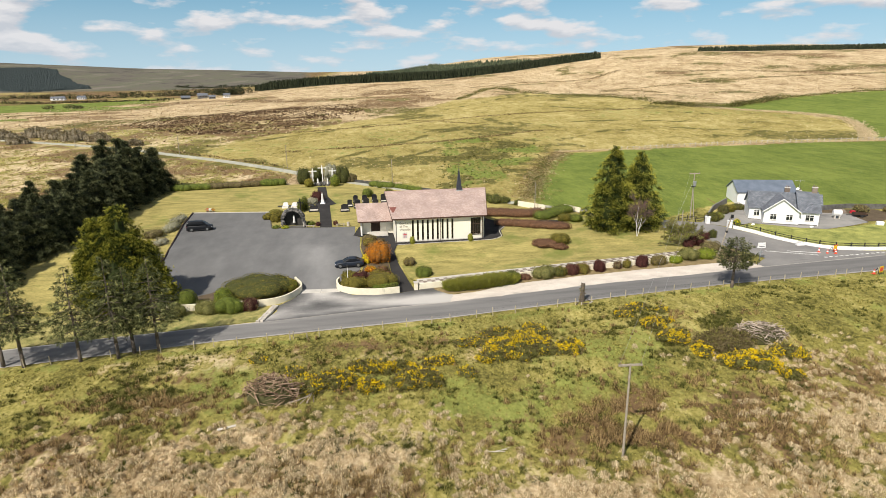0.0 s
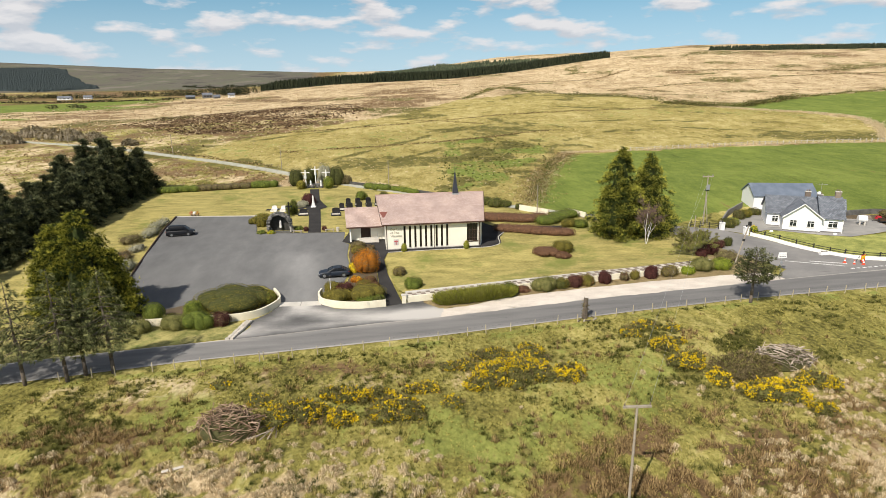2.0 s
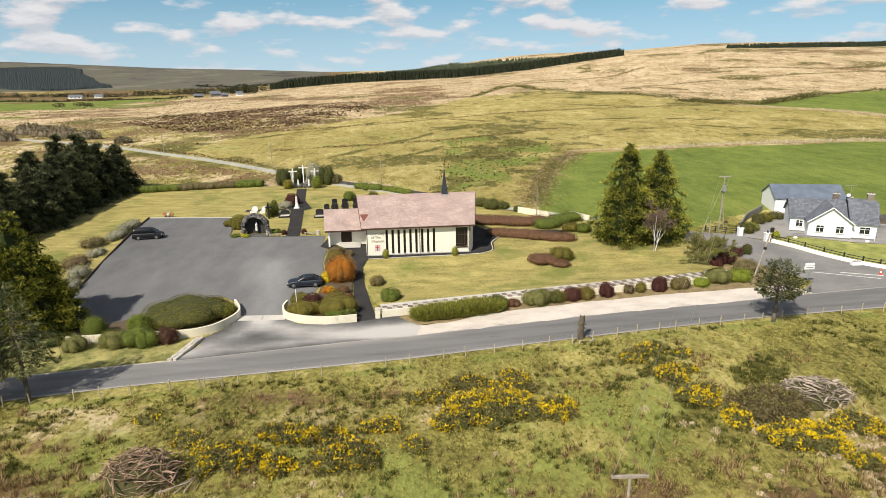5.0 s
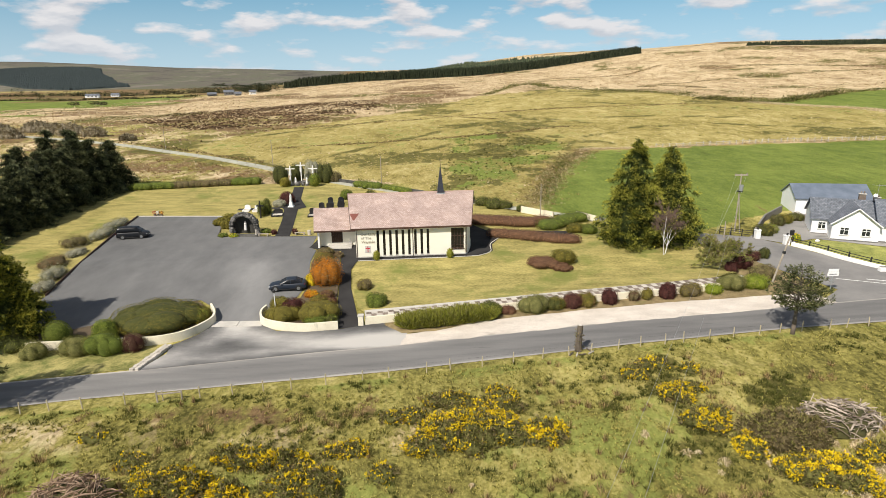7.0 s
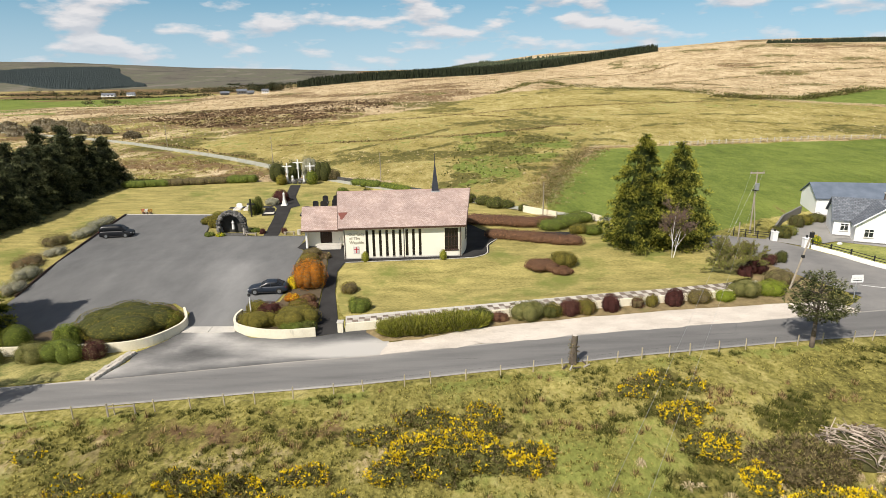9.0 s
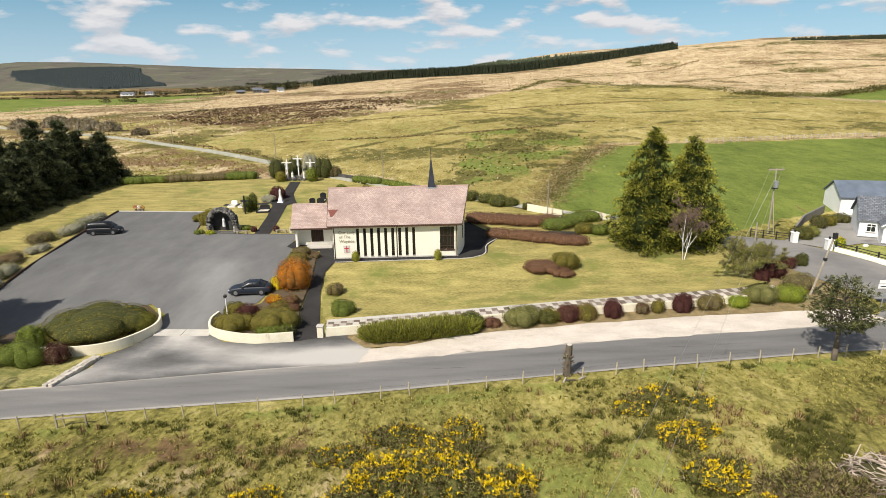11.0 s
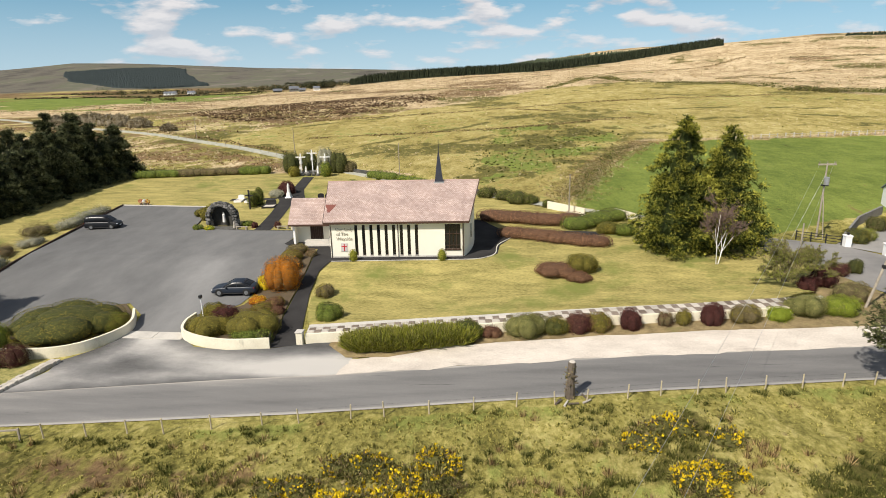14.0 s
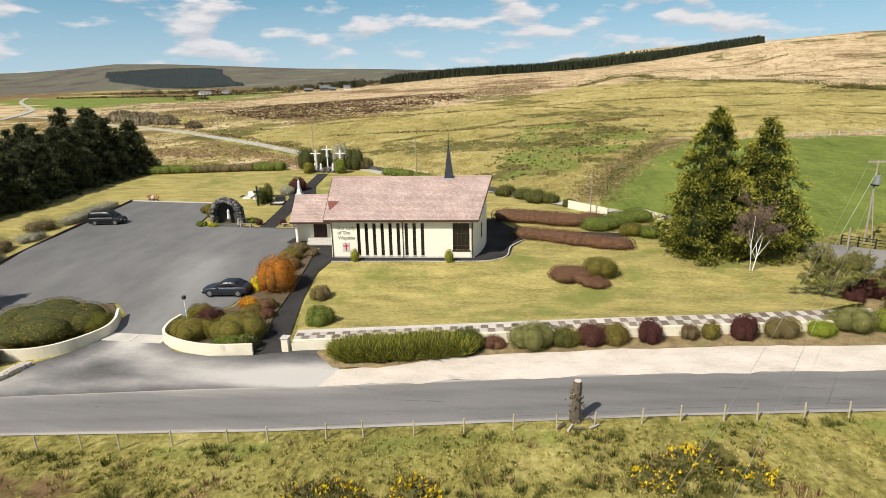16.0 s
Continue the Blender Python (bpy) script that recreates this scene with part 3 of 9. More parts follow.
def spruce(name, label, height, radius, bare, seed, mat, tips, levels=24, per=7, size=0.8, droop=0.25, power=0.85, up=0.15, gaps=0.0, trunk=0.17, fingers=4, lean=0.0, fill=20, width=0.1, flat=0.3, tip_share=0.6):
    """A conifer: tapered trunk, limbs in whorls, each a flat bough of needle sprays with younger growth at its tip."""
    g = rng(seed)
    t = thing(name, label, "tree")
    bm = bmesh.new()
    k = 6
    for i in range(k):
        a, b = i / k, (i + 1) / k
        rod(bm, (lean * a * a, 0, height * a * 0.97 - (0.3 if i == 0 else 0)), (lean * b * b, 0, height * b * 0.97), trunk * (1 - a) + 0.02, trunk * (1 - b) + 0.015, 8)
    part("trunk", bm, BARK, t, smooth_shade=True)
    limbs = bmesh.new()
    PP, DD, TT = [], [], []
    for i in range(levels):
        u = min(max((i + g.uniform(-0.35, 0.35)) / levels, 0), 0.985)
        z = height * (bare + (1 - bare) * u)
        shape = (1 - u) ** power * min(1, 0.6 + 3.0 * u)
        turn = g.uniform(0, 2 * math.pi)
        count = max(3, int(per * (0.45 + 0.7 * (1 - u))))
        for j in range(count):
            if g.random() < gaps:
                continue
            az = turn + 2 * math.pi * (j + g.uniform(-0.3, 0.3)) / count
            r = max(radius * shape * g.uniform(0.62, 1.16), 0.2)
            c = np.array((math.cos(az), math.sin(az), 0))
            cross = np.array((-c[1], c[0], 0))
            base = np.array((lean * (z / height) ** 2, 0, z))
            rise = up * r - droop * r * r / max(radius, 1)
            tip = base + c * r + np.array((0, 0, rise))
            if r > 1.3 and j % 2 == 0:
                rod(limbs, base, tip * 0.9 + base * 0.1, 0.03 + 0.012 * r, 0.012, 4)
            m = max(3, int(fill * (r / max(radius, 0.5)) ** 1.2 + 3))
            s = 1 - 0.75 * g.random(m) ** 1.35
            s[0] = 1
            half = flat * r ** 0.75 * np.sqrt(np.clip(1.08 - s, 0, 1)) * 1.5
            side = g.uniform(-1, 1, m)
            p = base + (tip - base) * s[:, None] + cross * (side * half)[:, None] + np.array((0, 0, 1)) * (g.normal(0, 0.05, m) - np.abs(side) * half * 0.2)[:, None]
            d = c * g.uniform(0.5, 1, (m, 1)) + cross * (side + g.normal(0, 0.3, m))[:, None] + np.array((0, 0, 1)) * g.normal(up * 0.6 - droop * 0.5, 0.15, (m, 1))
            PP.append(p)
            DD.append(d)
            TT.append((s > 0.62) & (g.random(m) < tip_share))
    if len(limbs.verts):
        part("limb_whorl", limbs, BARK, t)
    else:
        limbs.free()
    P, D = np.concatenate(PP), np.concatenate(DD)
    part("crown", sprays_mesh("crown", P, D, size, [mat, tips], g, fingers, 0.6, width, droop, np.concatenate(TT).astype(int)), None, t)
    return t


def plume_tree(name, label, height, radius, seed, mat, tips, clumps=260, power=0.85, sprays=74, size=0.31, rise=0.6, tip_share=0.9, trunk=0.25, puff=1.0, skirt=0.72, slim=0.13):
    """A dense evergreen whose crown is built of separate bushy plumes over a dark filler heart; young tips and top
    light share the bright leaf colour, shade beneath is put into the dark one.
    """
    g = rng(seed)
    t = thing(name, label, "tree")
    bm = bmesh.new()
    for i in range(4):
        a, b = i / 4, (i + 1) / 4
        rod(bm, (0, 0, height * a * 0.97 - (0.3 if i == 0 else 0)), (0, 0, height * b * 0.97), trunk * (1 - a) + 0.02, trunk * (1 - b) + 0.015, 8)
    part("trunk", bm, BARK, t, smooth_shade=True)

    def reach(u, az):
        wave = 1 + 0.16 * np.sin(3 * az + seed + 5 * u) + 0.12 * np.sin(5 * az - 9 * u + 2 * seed)
        return radius * np.maximum(1 - u, 0.0) ** power * np.minimum(1, skirt + 1.5 * u) * wave

    seg, rows = 14, 12
    uu, aa = np.meshgrid(np.linspace(0.0, 0.93, rows), np.arange(seg) * 2 * math.pi / seg, indexing="ij")
    rr = reach(uu, aa) * 0.5 * g.uniform(0.82, 1.1, uu.shape)
    V = np.stack([rr * np.cos(aa), rr * np.sin(aa), uu * height + 0.05], -1).reshape(-1, 3)
    a = (np.arange(rows - 1)[:, None] * seg + np.arange(seg)[None]).ravel()
    b = (np.arange(rows - 1)[:, None] * seg + (np.arange(seg)[None] + 1) % seg).ravel()
    # filler behind the plumes; the shade of the heart is in its colour
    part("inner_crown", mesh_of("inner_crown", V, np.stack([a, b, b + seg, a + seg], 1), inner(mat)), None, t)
    grid = np.linspace(0, 0.985, 200)
    share = np.maximum(1 - grid, 0.02) ** power * np.minimum(1, skirt + 1.5 * grid) + 0.06
    u = np.interp(g.random(clumps), np.cumsum(share) / share.sum(), grid)
    az = g.uniform(0, 2 * math.pi, clumps)
    r = reach(u, az) * np.where(g.random(clumps) < 0.25, g.uniform(1.0, 1.2, clumps), g.uniform(0.66, 1.02, clumps))
    out = np.stack([np.cos(az), np.sin(az), np.zeros(clumps)], 1)
    C = out * r[:, None] + np.array((0, 0, 1)) * (u * height + 0.1)[:, None]
    wide = puff * g.uniform(0.55, 1.0, clumps) * (0.62 + 0.38 * np.minimum(1, reach(u, az) / (0.5 * radius)))
    C, out, wide = np.repeat(C, sprays, 0), np.repeat(out, sprays, 0), np.repeat(wide, sprays)
    q = g.normal(0, 0.42, (len(C), 3)) * np.array((1, 1, 0.55))
    P = C + q * wide[:, None]
    P[:, 2] = np.maximum(P[:, 2], 0.05)
    D = out * 0.75 + np.array((0, 0, rise)) + 0.9 * q + g.normal(0, 0.25, P.shape)
    # upper and outer sprays take the tip colour, top light included
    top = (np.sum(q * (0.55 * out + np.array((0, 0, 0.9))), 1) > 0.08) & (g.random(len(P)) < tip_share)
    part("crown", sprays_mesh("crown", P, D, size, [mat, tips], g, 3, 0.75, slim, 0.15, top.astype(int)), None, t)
    return t


# ---- ground ----
def spaced(lo, hi, step, far_lo, far_hi, grow, back):
    mid = list(np.arange(lo, hi + step / 2, step))
    up, s = [], step
    while (up[-1] if up else mid[-1]) < far_hi:
        s *= grow
        up.append((up[-1] if up else mid[-1]) + s)
    dn, s = [], step
    while (dn[-1] if dn else mid[0]) > far_lo:
        s *= back
        dn.append((dn[-1] if dn else mid[0]) - s)
    return np.array(dn[::-1] + mid + up)


FENCE_LINE = [(-75, 54.0), (-40.1, 61.3), (-28, 63.6), (-14.5, 65.7), (-2.9, 67.6), (3.3, 69.1), (10.5, 70.4), (18.1, 71.7), (26.3, 73.3), (33.2, 74.4), (39, 75.2), (50.9, 76.4), (67.2, 77.3), (110, 79.5)]
ROAD_NEAR = [(-150, 40), (-75, 54.8), (-42, 61.6), (-21.2, 66.2), (4.6, 70.4), (18, 72.6), (29, 74.4), (46, 76.7), (68, 78.3), (120, 81.5), (220, 86)]
ROAD_FAR = [(-150, 45.5), (-75, 60), (-46.5, 65.9), (-35.7, 68.3), (-18.4, 71.6), (-2, 75.0), (6.3, 76.4), (11.3, 77.2), (19, 78.5), (26.7, 79.6), (34.3, 80.5), (46, 81.7), (56, 83), (75, 85.2), (120, 88.3), (220, 93)]
LANE_LINE = [(6, 140.2), (-13.5, 154.3), (-36, 177), (-56, 194.8), (-77, 210.5), (-101, 228.5), (-129, 246.2), (-170, 270), (-195, 289), (-224, 309.5), (-262, 332)]
HILL_FIELD = [(-75, 205), (-36, 176), (-12, 156), (6, 142), (20, 131), (29, 128), (32, 146), (52, 198), (75, 199), (118, 207), (170, 210), (188, 238), (205, 274), (196, 296), (184, 307), (165, 332), (140, 402), (94, 459), (40, 420), (-10, 330), (-55, 262)]
PASTURE = [(28.5, 127), (32.5, 146), (53, 196.5), (74, 198), (118, 206), (172, 207.5), (300, 218), (420, 200), (420, 118), (100, 116), (71, 124), (60, 118), (50, 112), (38, 119)]
PASTURE_UP = [(167, 334), (186, 309), (198, 298), (208, 275), (191, 238), (174, 213), (300, 222), (520, 240), (560, 420), (330, 397), (242, 368)]
HEATHER = [(-150, 330), (-75, 262), (-50, 290), (-30, 372), (-60, 440), (-140, 385)]
DARK_WET = [(9, 146), (14, 141), (25, 152), (36, 175), (50, 203), (50, 216), (33, 240), (16, 228), (11, 190), (10, 165)]
DRAINS = [[(19.5, 347), (47, 382), (87, 449)], [(58, 378), (100, 344), (132, 319), (156, 299)], [(-21.5, 192), (-6, 219), (15, 254), (40, 280)], [(-22, 175), (-4, 188), (13, 212)], [(57, 222), (86, 250), (121, 253), (146, 238)], [(84, 546), (180, 537), (261, 534), (307, 504)], [(-60, 240), (-20, 285), (20, 330)], [(60, 290), (110, 280), (165, 265)]]


def along(x, y, line):
    """Distance from a plan line."""
    best = np.full(np.shape(x), 1e9)
    for (xa, ya), (xb, yb) in zip(line, line[1:]):
        d2 = (xb - xa) ** 2 + (yb - ya) ** 2
        u = np.clip(((x - xa) * (xb - xa) + (y - ya) * (yb - ya)) / d2, 0, 1)
        best = np.minimum(best, np.hypot(x - xa - u * (xb - xa), y - ya - u * (yb - ya)))
    return best


def soft(poly, x, y, wobble, size, seed):
    """Share of a patch of land cover at x, y, with a ragged edge."""
    acc = 0
    dx = (fbm(x, y, size, 3, seed) - 0.5) * wobble * 2
    dy = (fbm(x + 91, y - 37, size, 3, seed + 7) - 0.5) * wobble * 2
    for a, b in ((0, 0), (0.5, 0.3), (-0.4, 0.5), (0.3, -0.6), (-0.5, -0.4)):
        acc = acc + inside(poly, x + dx + a * wobble * 0.5, y + dy + b * wobble * 0.5).astype(float)
    return acc / 5


def relief(x, y):
    """Tussocky unevenness of the unmown land; none on the roads and the church grounds."""
    edge = np.interp(x, [p[0] for p in FENCE_LINE], [p[1] for p in FENCE_LINE])
    rough_field = smooth(0.3, 3.5, edge - y)
    behind = smooth(150, 175, y) + smooth(-62, -75, x) * (y > edge)
    out = np.maximum(rough_field, np.clip(behind, 0, 1))
    road = (along(x, y, LANE_LINE) < 5.5) & (y > 135)
    out = np.where(road, 0, out)
    sunk = np.where(road, -0.12, 0.0)
    near = smooth(330, 120, np.hypot(x, y))
    return out * ((fbm(x, y, 5.5, 3, 3) - 0.5) * 0.55 + (fbm(x, y, 1.3, 3, 5) - 0.5) * 0.56 * near) + sunk


def mass(x, y, cx, cy, sx, sy):
    return np.exp(-(((x - cx) / sx) ** 2 + ((y - cy) / sy) ** 2))


def straw_share(x, y):
    """Where bleached tussock grass grows in the near field."""
    m = 1.2 * mass(x, y, -13, 42, 14, 6) + mass(x, y, 12, 35.5, 9, 3.5) + mass(x, y, 42, 42, 10, 7) + 0.7 * mass(x, y, 26, 36, 8, 4) + 0.8 * mass(x, y, -34, 40, 6, 4) + 0.35 * mass(x, y, 44, 56, 10, 4)
    return np.clip(m, 0, 1) * smooth(0.32, 0.50, fbm(x, y, 2.6, 4, 23) + 0.08 * m)


def rush_share(x, y):
    """Where brown rushes grow in the near field."""
    m = 1.3 * mass(x, y, 25, 44, 13, 6.5) + 0.9 * mass(x, y, -4, 39, 9, 3) + 0.6 * mass(x, y, -29, 45, 9, 5) + 0.8 * mass(x, y, 44, 51, 9, 4) + 0.55 * mass(x, y, -22, 52, 12, 4) + 0.2 * mass(x, y, 34, 66, 8, 4) + 0.15 * mass(x, y, 5, 62, 22, 4)
    return np.clip(m, 0, 1) * smooth(0.38, 0.52, fbm(x, y, 2.4, 4, 41) + 0.07 * m)


def lush_share(x, y):
    """Where the near field is bright green."""
    m = mass(x, y, 6, 50, 15, 8) + mass(x, y, -20, 54, 14, 5.5) + mass(x, y, 24, 58, 8, 7) + 0.5 * mass(x, y, 16, 66, 12, 4) + 0.6 * mass(x, y, 60, 66, 20, 12) + 0.7 * smooth(3.0, 0.5, np.interp(x, [p[0] for p in FENCE_LINE], [p[1] for p in FENCE_LINE]) - y)
    return np.clip(m, 0, 1) * smooth(0.38, 0.60, fbm(x, y, 5, 4, 21) + 0.06 * m)


GX = spaced(-62, 96, 0.55, -4600, 4600, 1.04, 1.04)
GY = spaced(29, 80, 0.5, -700, 4700, 1.02, 1.12)
X, Y = np.meshgrid(GX, GY)
Z = ground_z(X, Y) + relief(X, Y)
V = np.stack([X, Y, Z], -1).reshape(-1, 3)
nx, ny = len(GX), len(GY)
I = (np.arange(ny - 1)[:, None] * nx + np.arange(nx - 1)[None, :]).reshape(-1)
ground_mesh = mesh_of("ground", V, np.stack([I, I + 1, I + nx + 1, I + nx], 1), [], True)
x, y = V[:, 0], V[:, 1]
edge = np.interp(x, [p[0] for p in FENCE_LINE], [p[1] for p in FENCE_LINE])
field = (y < edge)
dist, bearing = np.hypot(x, y), np.degrees(np.arctan2(x, y))
lush = np.maximum(soft(PASTURE, x, y, 0.8, 8, 11), soft(PASTURE_UP, x, y, 3, 20, 12))
VALLEY = [(-640, 640), (-440, 520), (-290, 385), (-210, 385), (-188, 430), (-192, 560), (-300, 690), (-460, 730), (-640, 730)]
lush = np.maximum(lush, soft(VALLEY, x, y, 25, 60, 13) * (fbm(x * 0.7, y * 1.2, 80, 2, 4) > 0.46))
lush = np.maximum(lush, field * lush_share(x, y) * 0.7)
lush = np.maximum(lush, 0.62 * soft(DARK_WET, x, y, 7, 14, 16) * smooth(0.3, 0.55, fbm(x, y, 12, 4, 17)))
lush = np.maximum(lush, 0.3 * soft(HILL_FIELD, x, y, 5, 20, 20) * smooth(0.56, 0.64, fbm(x * 0.7, y * 0.9, 40, 4, 27)))
heath = soft(HEATHER, x, y, 30, 35, 14) * smooth(0.36, 0.56, fbm(x * 0.8, y * 0.9, 22, 5, 15))
heath = np.maximum(heath, 0.62 * (y > 240) * smooth(0.60, 0.68, fbm(x * 0.6, y * 0.9, 45, 5, 18)))
heath = np.maximum(heath, field * rush_share(x, y) * 0.9)
heath = np.maximum(heath, field * 0.62 * np.clip(mass(x, y, -6, 63, 15, 2.4) + 0.7 * mass(x, y, -24, 57, 8, 2), 0, 1) * smooth(0.36, 0.6, fbm(x, y, 3.2, 4, 46)))
heath = np.maximum(heath, 0.75 * smooth(1050, 1350, dist) * smooth(-4, -10, bearing) * smooth(0.3, 0.6, fbm(x, y, 260, 4, 36)))
hill = soft(HILL_FIELD, x, y, 5, 20, 20)
straw = field * straw_share(x, y)
straw = np.maximum(straw, field * 0.4 * smooth(0.42, 0.6, fbm(x * 0.7, y * 1.2, 8, 4, 39)) * smooth(55, 60, y) * smooth(40, 10, x))
straw = np.maximum(straw, np.where(y > 150, 1 - hill, 0) * smooth(0.15, 0.4, fbm(x, y * 1.5, 45, 4, 24) + 0.25 * (y > 300)))
bog = ((x < -30) & (y > 100) & (y < 330)) * (1 - hill)
straw = np.where(bog > 0.5, 0.5 * straw, straw)
heath = np.maximum(heath, 0.62 * bog * smooth(0.34, 0.56, fbm(x, y, 16, 4, 38)))
straw = np.where((lush > 0.5) & ~field, straw * 0.15, straw)
brown_valley = smooth(520, 640, y) * smooth(-150, -230, x)
straw = straw * (1 - 0.75 * brown_valley)
heath = np.maximum(heath, 0.75 * brown_valley * (lush < 0.4) * smooth(0.30, 0.5, fbm(x, y, 70, 4, 37)))
straw = straw * (1 - 0.6 * smooth(1050, 1350, dist) * smooth(-4, -10, bearing))
# mask for the far western hill, heather greyed by distance haze in the colour
hazed_heath = smooth(1000, 1250, dist) * smooth(-4, -10, bearing)
damp = 0.75 * soft(DARK_WET, x, y, 9, 14, 16) * smooth(0.36, 0.58, fbm(x * 1.4, y * 0.8, 11, 4, 17))
for k, line in enumerate(DRAINS):
    bend = (fbm(x, y, 14, 3, 60 + k) - 0.5) * 9
    damp = np.maximum(damp, 0.8 * np.exp(-(along(x + bend, y + bend * 0.6, line) / (1.5 + 0.004 * dist)) ** 2) * smooth(0.3, 0.5, fbm(x, y, 12, 3, 80 + k)))
damp = np.maximum(damp, 0.62 * (y > 150) * smooth(0.585, 0.67, fbm(x * 0.7, y * 0.8, 30, 5, 66)))
damp = np.maximum(damp, field * 0.7 * smooth(0.55, 0.68, fbm(x, y, 3.0, 3, 44)) * (0.4 + mass(x, y, 34, 64, 12, 7) + mass(x, y, -22, 53, 14, 6)))
meadow = np.where((y > 100) & (lush > 0.6), 0.1, 1.0)
damp, heath = damp * meadow, heath * meadow * (1 - 0.85 * hill)
dmp = ground_mesh.color_attributes.new("damp", "FLOAT_COLOR", "POINT")
dmp.data.foreach_set("color", np.stack([damp, (y > 95).astype(float), damp, damp * 0 + 1], -1).astype(np.float32).reshape(-1))
cov = ground_mesh.color_attributes.new("cover", "FLOAT_COLOR", "POINT")
cov.data.foreach_set("color", np.stack([lush, straw, heath, np.maximum(hill * 0.5, hazed_heath)], -1).astype(np.float32).reshape(-1))

gm, gn, gl, gb = nodes_of("land_cover")
g_at = gn.new("ShaderNodeAttribute")
g_at.attribute_name = "cover"
g_sep = gn.new("ShaderNodeSeparateColor")
gl.new(g_at.outputs["Color"], g_sep.inputs[0])
g_co = gn.new("ShaderNodeTexCoord").outputs["Object"]
g_coarse = noise_node(gn, gl, g_co, 0.05, 7, 0.62, (1, 0.7, 1))
g_mid = noise_node(gn, gl, g_co, 0.5, 8, 0.74, (1, 0.45, 1))
g_fine = noise_node(gn, gl, g_co, 2.6, 7, 0.75, (1, 0.75, 1))
g_band = noise_node(gn, gl, g_co, 0.17, 8, 0.72, (0.9, 0.5, 1))
v = math_node(gn, gl, "ADD", math_node(gn, gl, "MULTIPLY", g_coarse, 0.18), math_node(gn, gl, "MULTIPLY", g_band, 0.27))
v = math_node(gn, gl, "ADD", v, math_node(gn, gl, "MULTIPLY", g_mid, 0.25))
v = math_node(gn, gl, "ADD", v, math_node(gn, gl, "MULTIPLY", g_fine, 0.30))
c_base = ramp_node(gn, gl, v, ((0.42, (0.075, 0.070, 0.018)), (0.5, (0.30, 0.268, 0.075)), (0.58, (0.54, 0.46, 0.18))))
g_dp = gn.new("ShaderNodeAttribute")
g_dp.attribute_name = "damp"
g_dsep = gn.new("ShaderNodeSeparateColor")
gl.new(g_dp.outputs["Color"], g_dsep.inputs[0])
c_lush = ramp_node(gn, gl, v, ((0.42, (0.095, 0.115, 0.024)), (0.58, (0.345, 0.36, 0.095))))
c_pasture = ramp_node(gn, gl, v, ((0.40, (0.075, 0.11, 0.02)), (0.60, (0.23, 0.275, 0.06))))
c_lush = mix_node(gn, gl, g_dsep.outputs[1], c_lush, c_pasture)
c_straw = ramp_node(gn, gl, v, ((0.41, (0.15, 0.095, 0.045)), (0.48, (0.41, 0.305, 0.17)), (0.57, (0.70, 0.57, 0.37))))
c_heath = ramp_node(gn, gl, v, ((0.43, (0.070, 0.043, 0.023)), (0.57, (0.26, 0.17, 0.085))))
c_hill = ramp_node(gn, gl, v, ((0.42, (0.15, 0.125, 0.035)), (0.49, (0.335, 0.275, 0.09)), (0.57, (0.54, 0.45, 0.20))))
g_hill = noise_node(gn, gl, g_co, 0.012, 9, 0.68, (1.0, 0.5, 1))
# brown heather, greyed to carry the far hill's haze
c_hazed_heath = ramp_node(gn, gl, g_hill, ((0.36, (0.07, 0.066, 0.054)), (0.47, (0.13, 0.117, 0.095)), (0.55, (0.115, 0.118, 0.078)), (0.64, (0.18, 0.16, 0.132))))


def crisp(src, lo=0.36, hi=0.64):
    j = math_node(gn, gl, "ADD", src, math_node(gn, gl, "MULTIPLY", math_node(gn, gl, "SUBTRACT", g_mid, 0.5), 2.0))
    j = math_node(gn, gl, "ADD", j, math_node(gn, gl, "MULTIPLY", math_node(gn, gl, "SUBTRACT", g_band, 0.5), 1.8))
    return ramp_node(gn, gl, j, ((lo, (0, 0, 0)), (hi, (1, 1, 1))))


c = mix_node(gn, gl, ramp_node(gn, gl, g_at.outputs["Alpha"], ((0.2, (0, 0, 0)), (0.45, (1, 1, 1)))), c_base, c_hill)
c = mix_node(gn, gl, crisp(g_sep.outputs[1]), c, c_straw)
c = mix_node(gn, gl, crisp(g_sep.outputs[0]), c, c_lush)
c = mix_node(gn, gl, crisp(g_sep.outputs[2]), c, c_heath)
c_damp = ramp_node(gn, gl, v, ((0.43, (0.05, 0.052, 0.013)), (0.57, (0.17, 0.15, 0.045))))
c = mix_node(gn, gl, crisp(g_dsep.outputs[0]), c, c_damp)
c = mix_node(gn, gl, ramp_node(gn, gl, g_at.outputs["Alpha"], ((0.7, (0, 0, 0)), (0.9, (1, 1, 1)))), c, c_hazed_heath)
gl.new(c, gb.inputs["Base Color"])
gb.inputs["Roughness"].default_value, gb.inputs["Specular IOR Level"].default_value = 0.95, 0.1
g_bump = gn.new("ShaderNodeBump")
g_bump.inputs["Strength"].default_value, g_bump.inputs["Distance"].default_value = 0.9, 0.45
gl.new(math_node(gn, gl, "ADD", g_mid, math_node(gn, gl, "MULTIPLY", g_fine, 0.5)), g_bump.inputs["Height"])
gl.new(g_bump.outputs[0], gb.inputs["Normal"])
ground_mesh.materials.append(gm)
ground = tagged(new("ground", ground_mesh), "rough moorland, pasture and tussocky field running up to far hills", "ground", "", "structure")

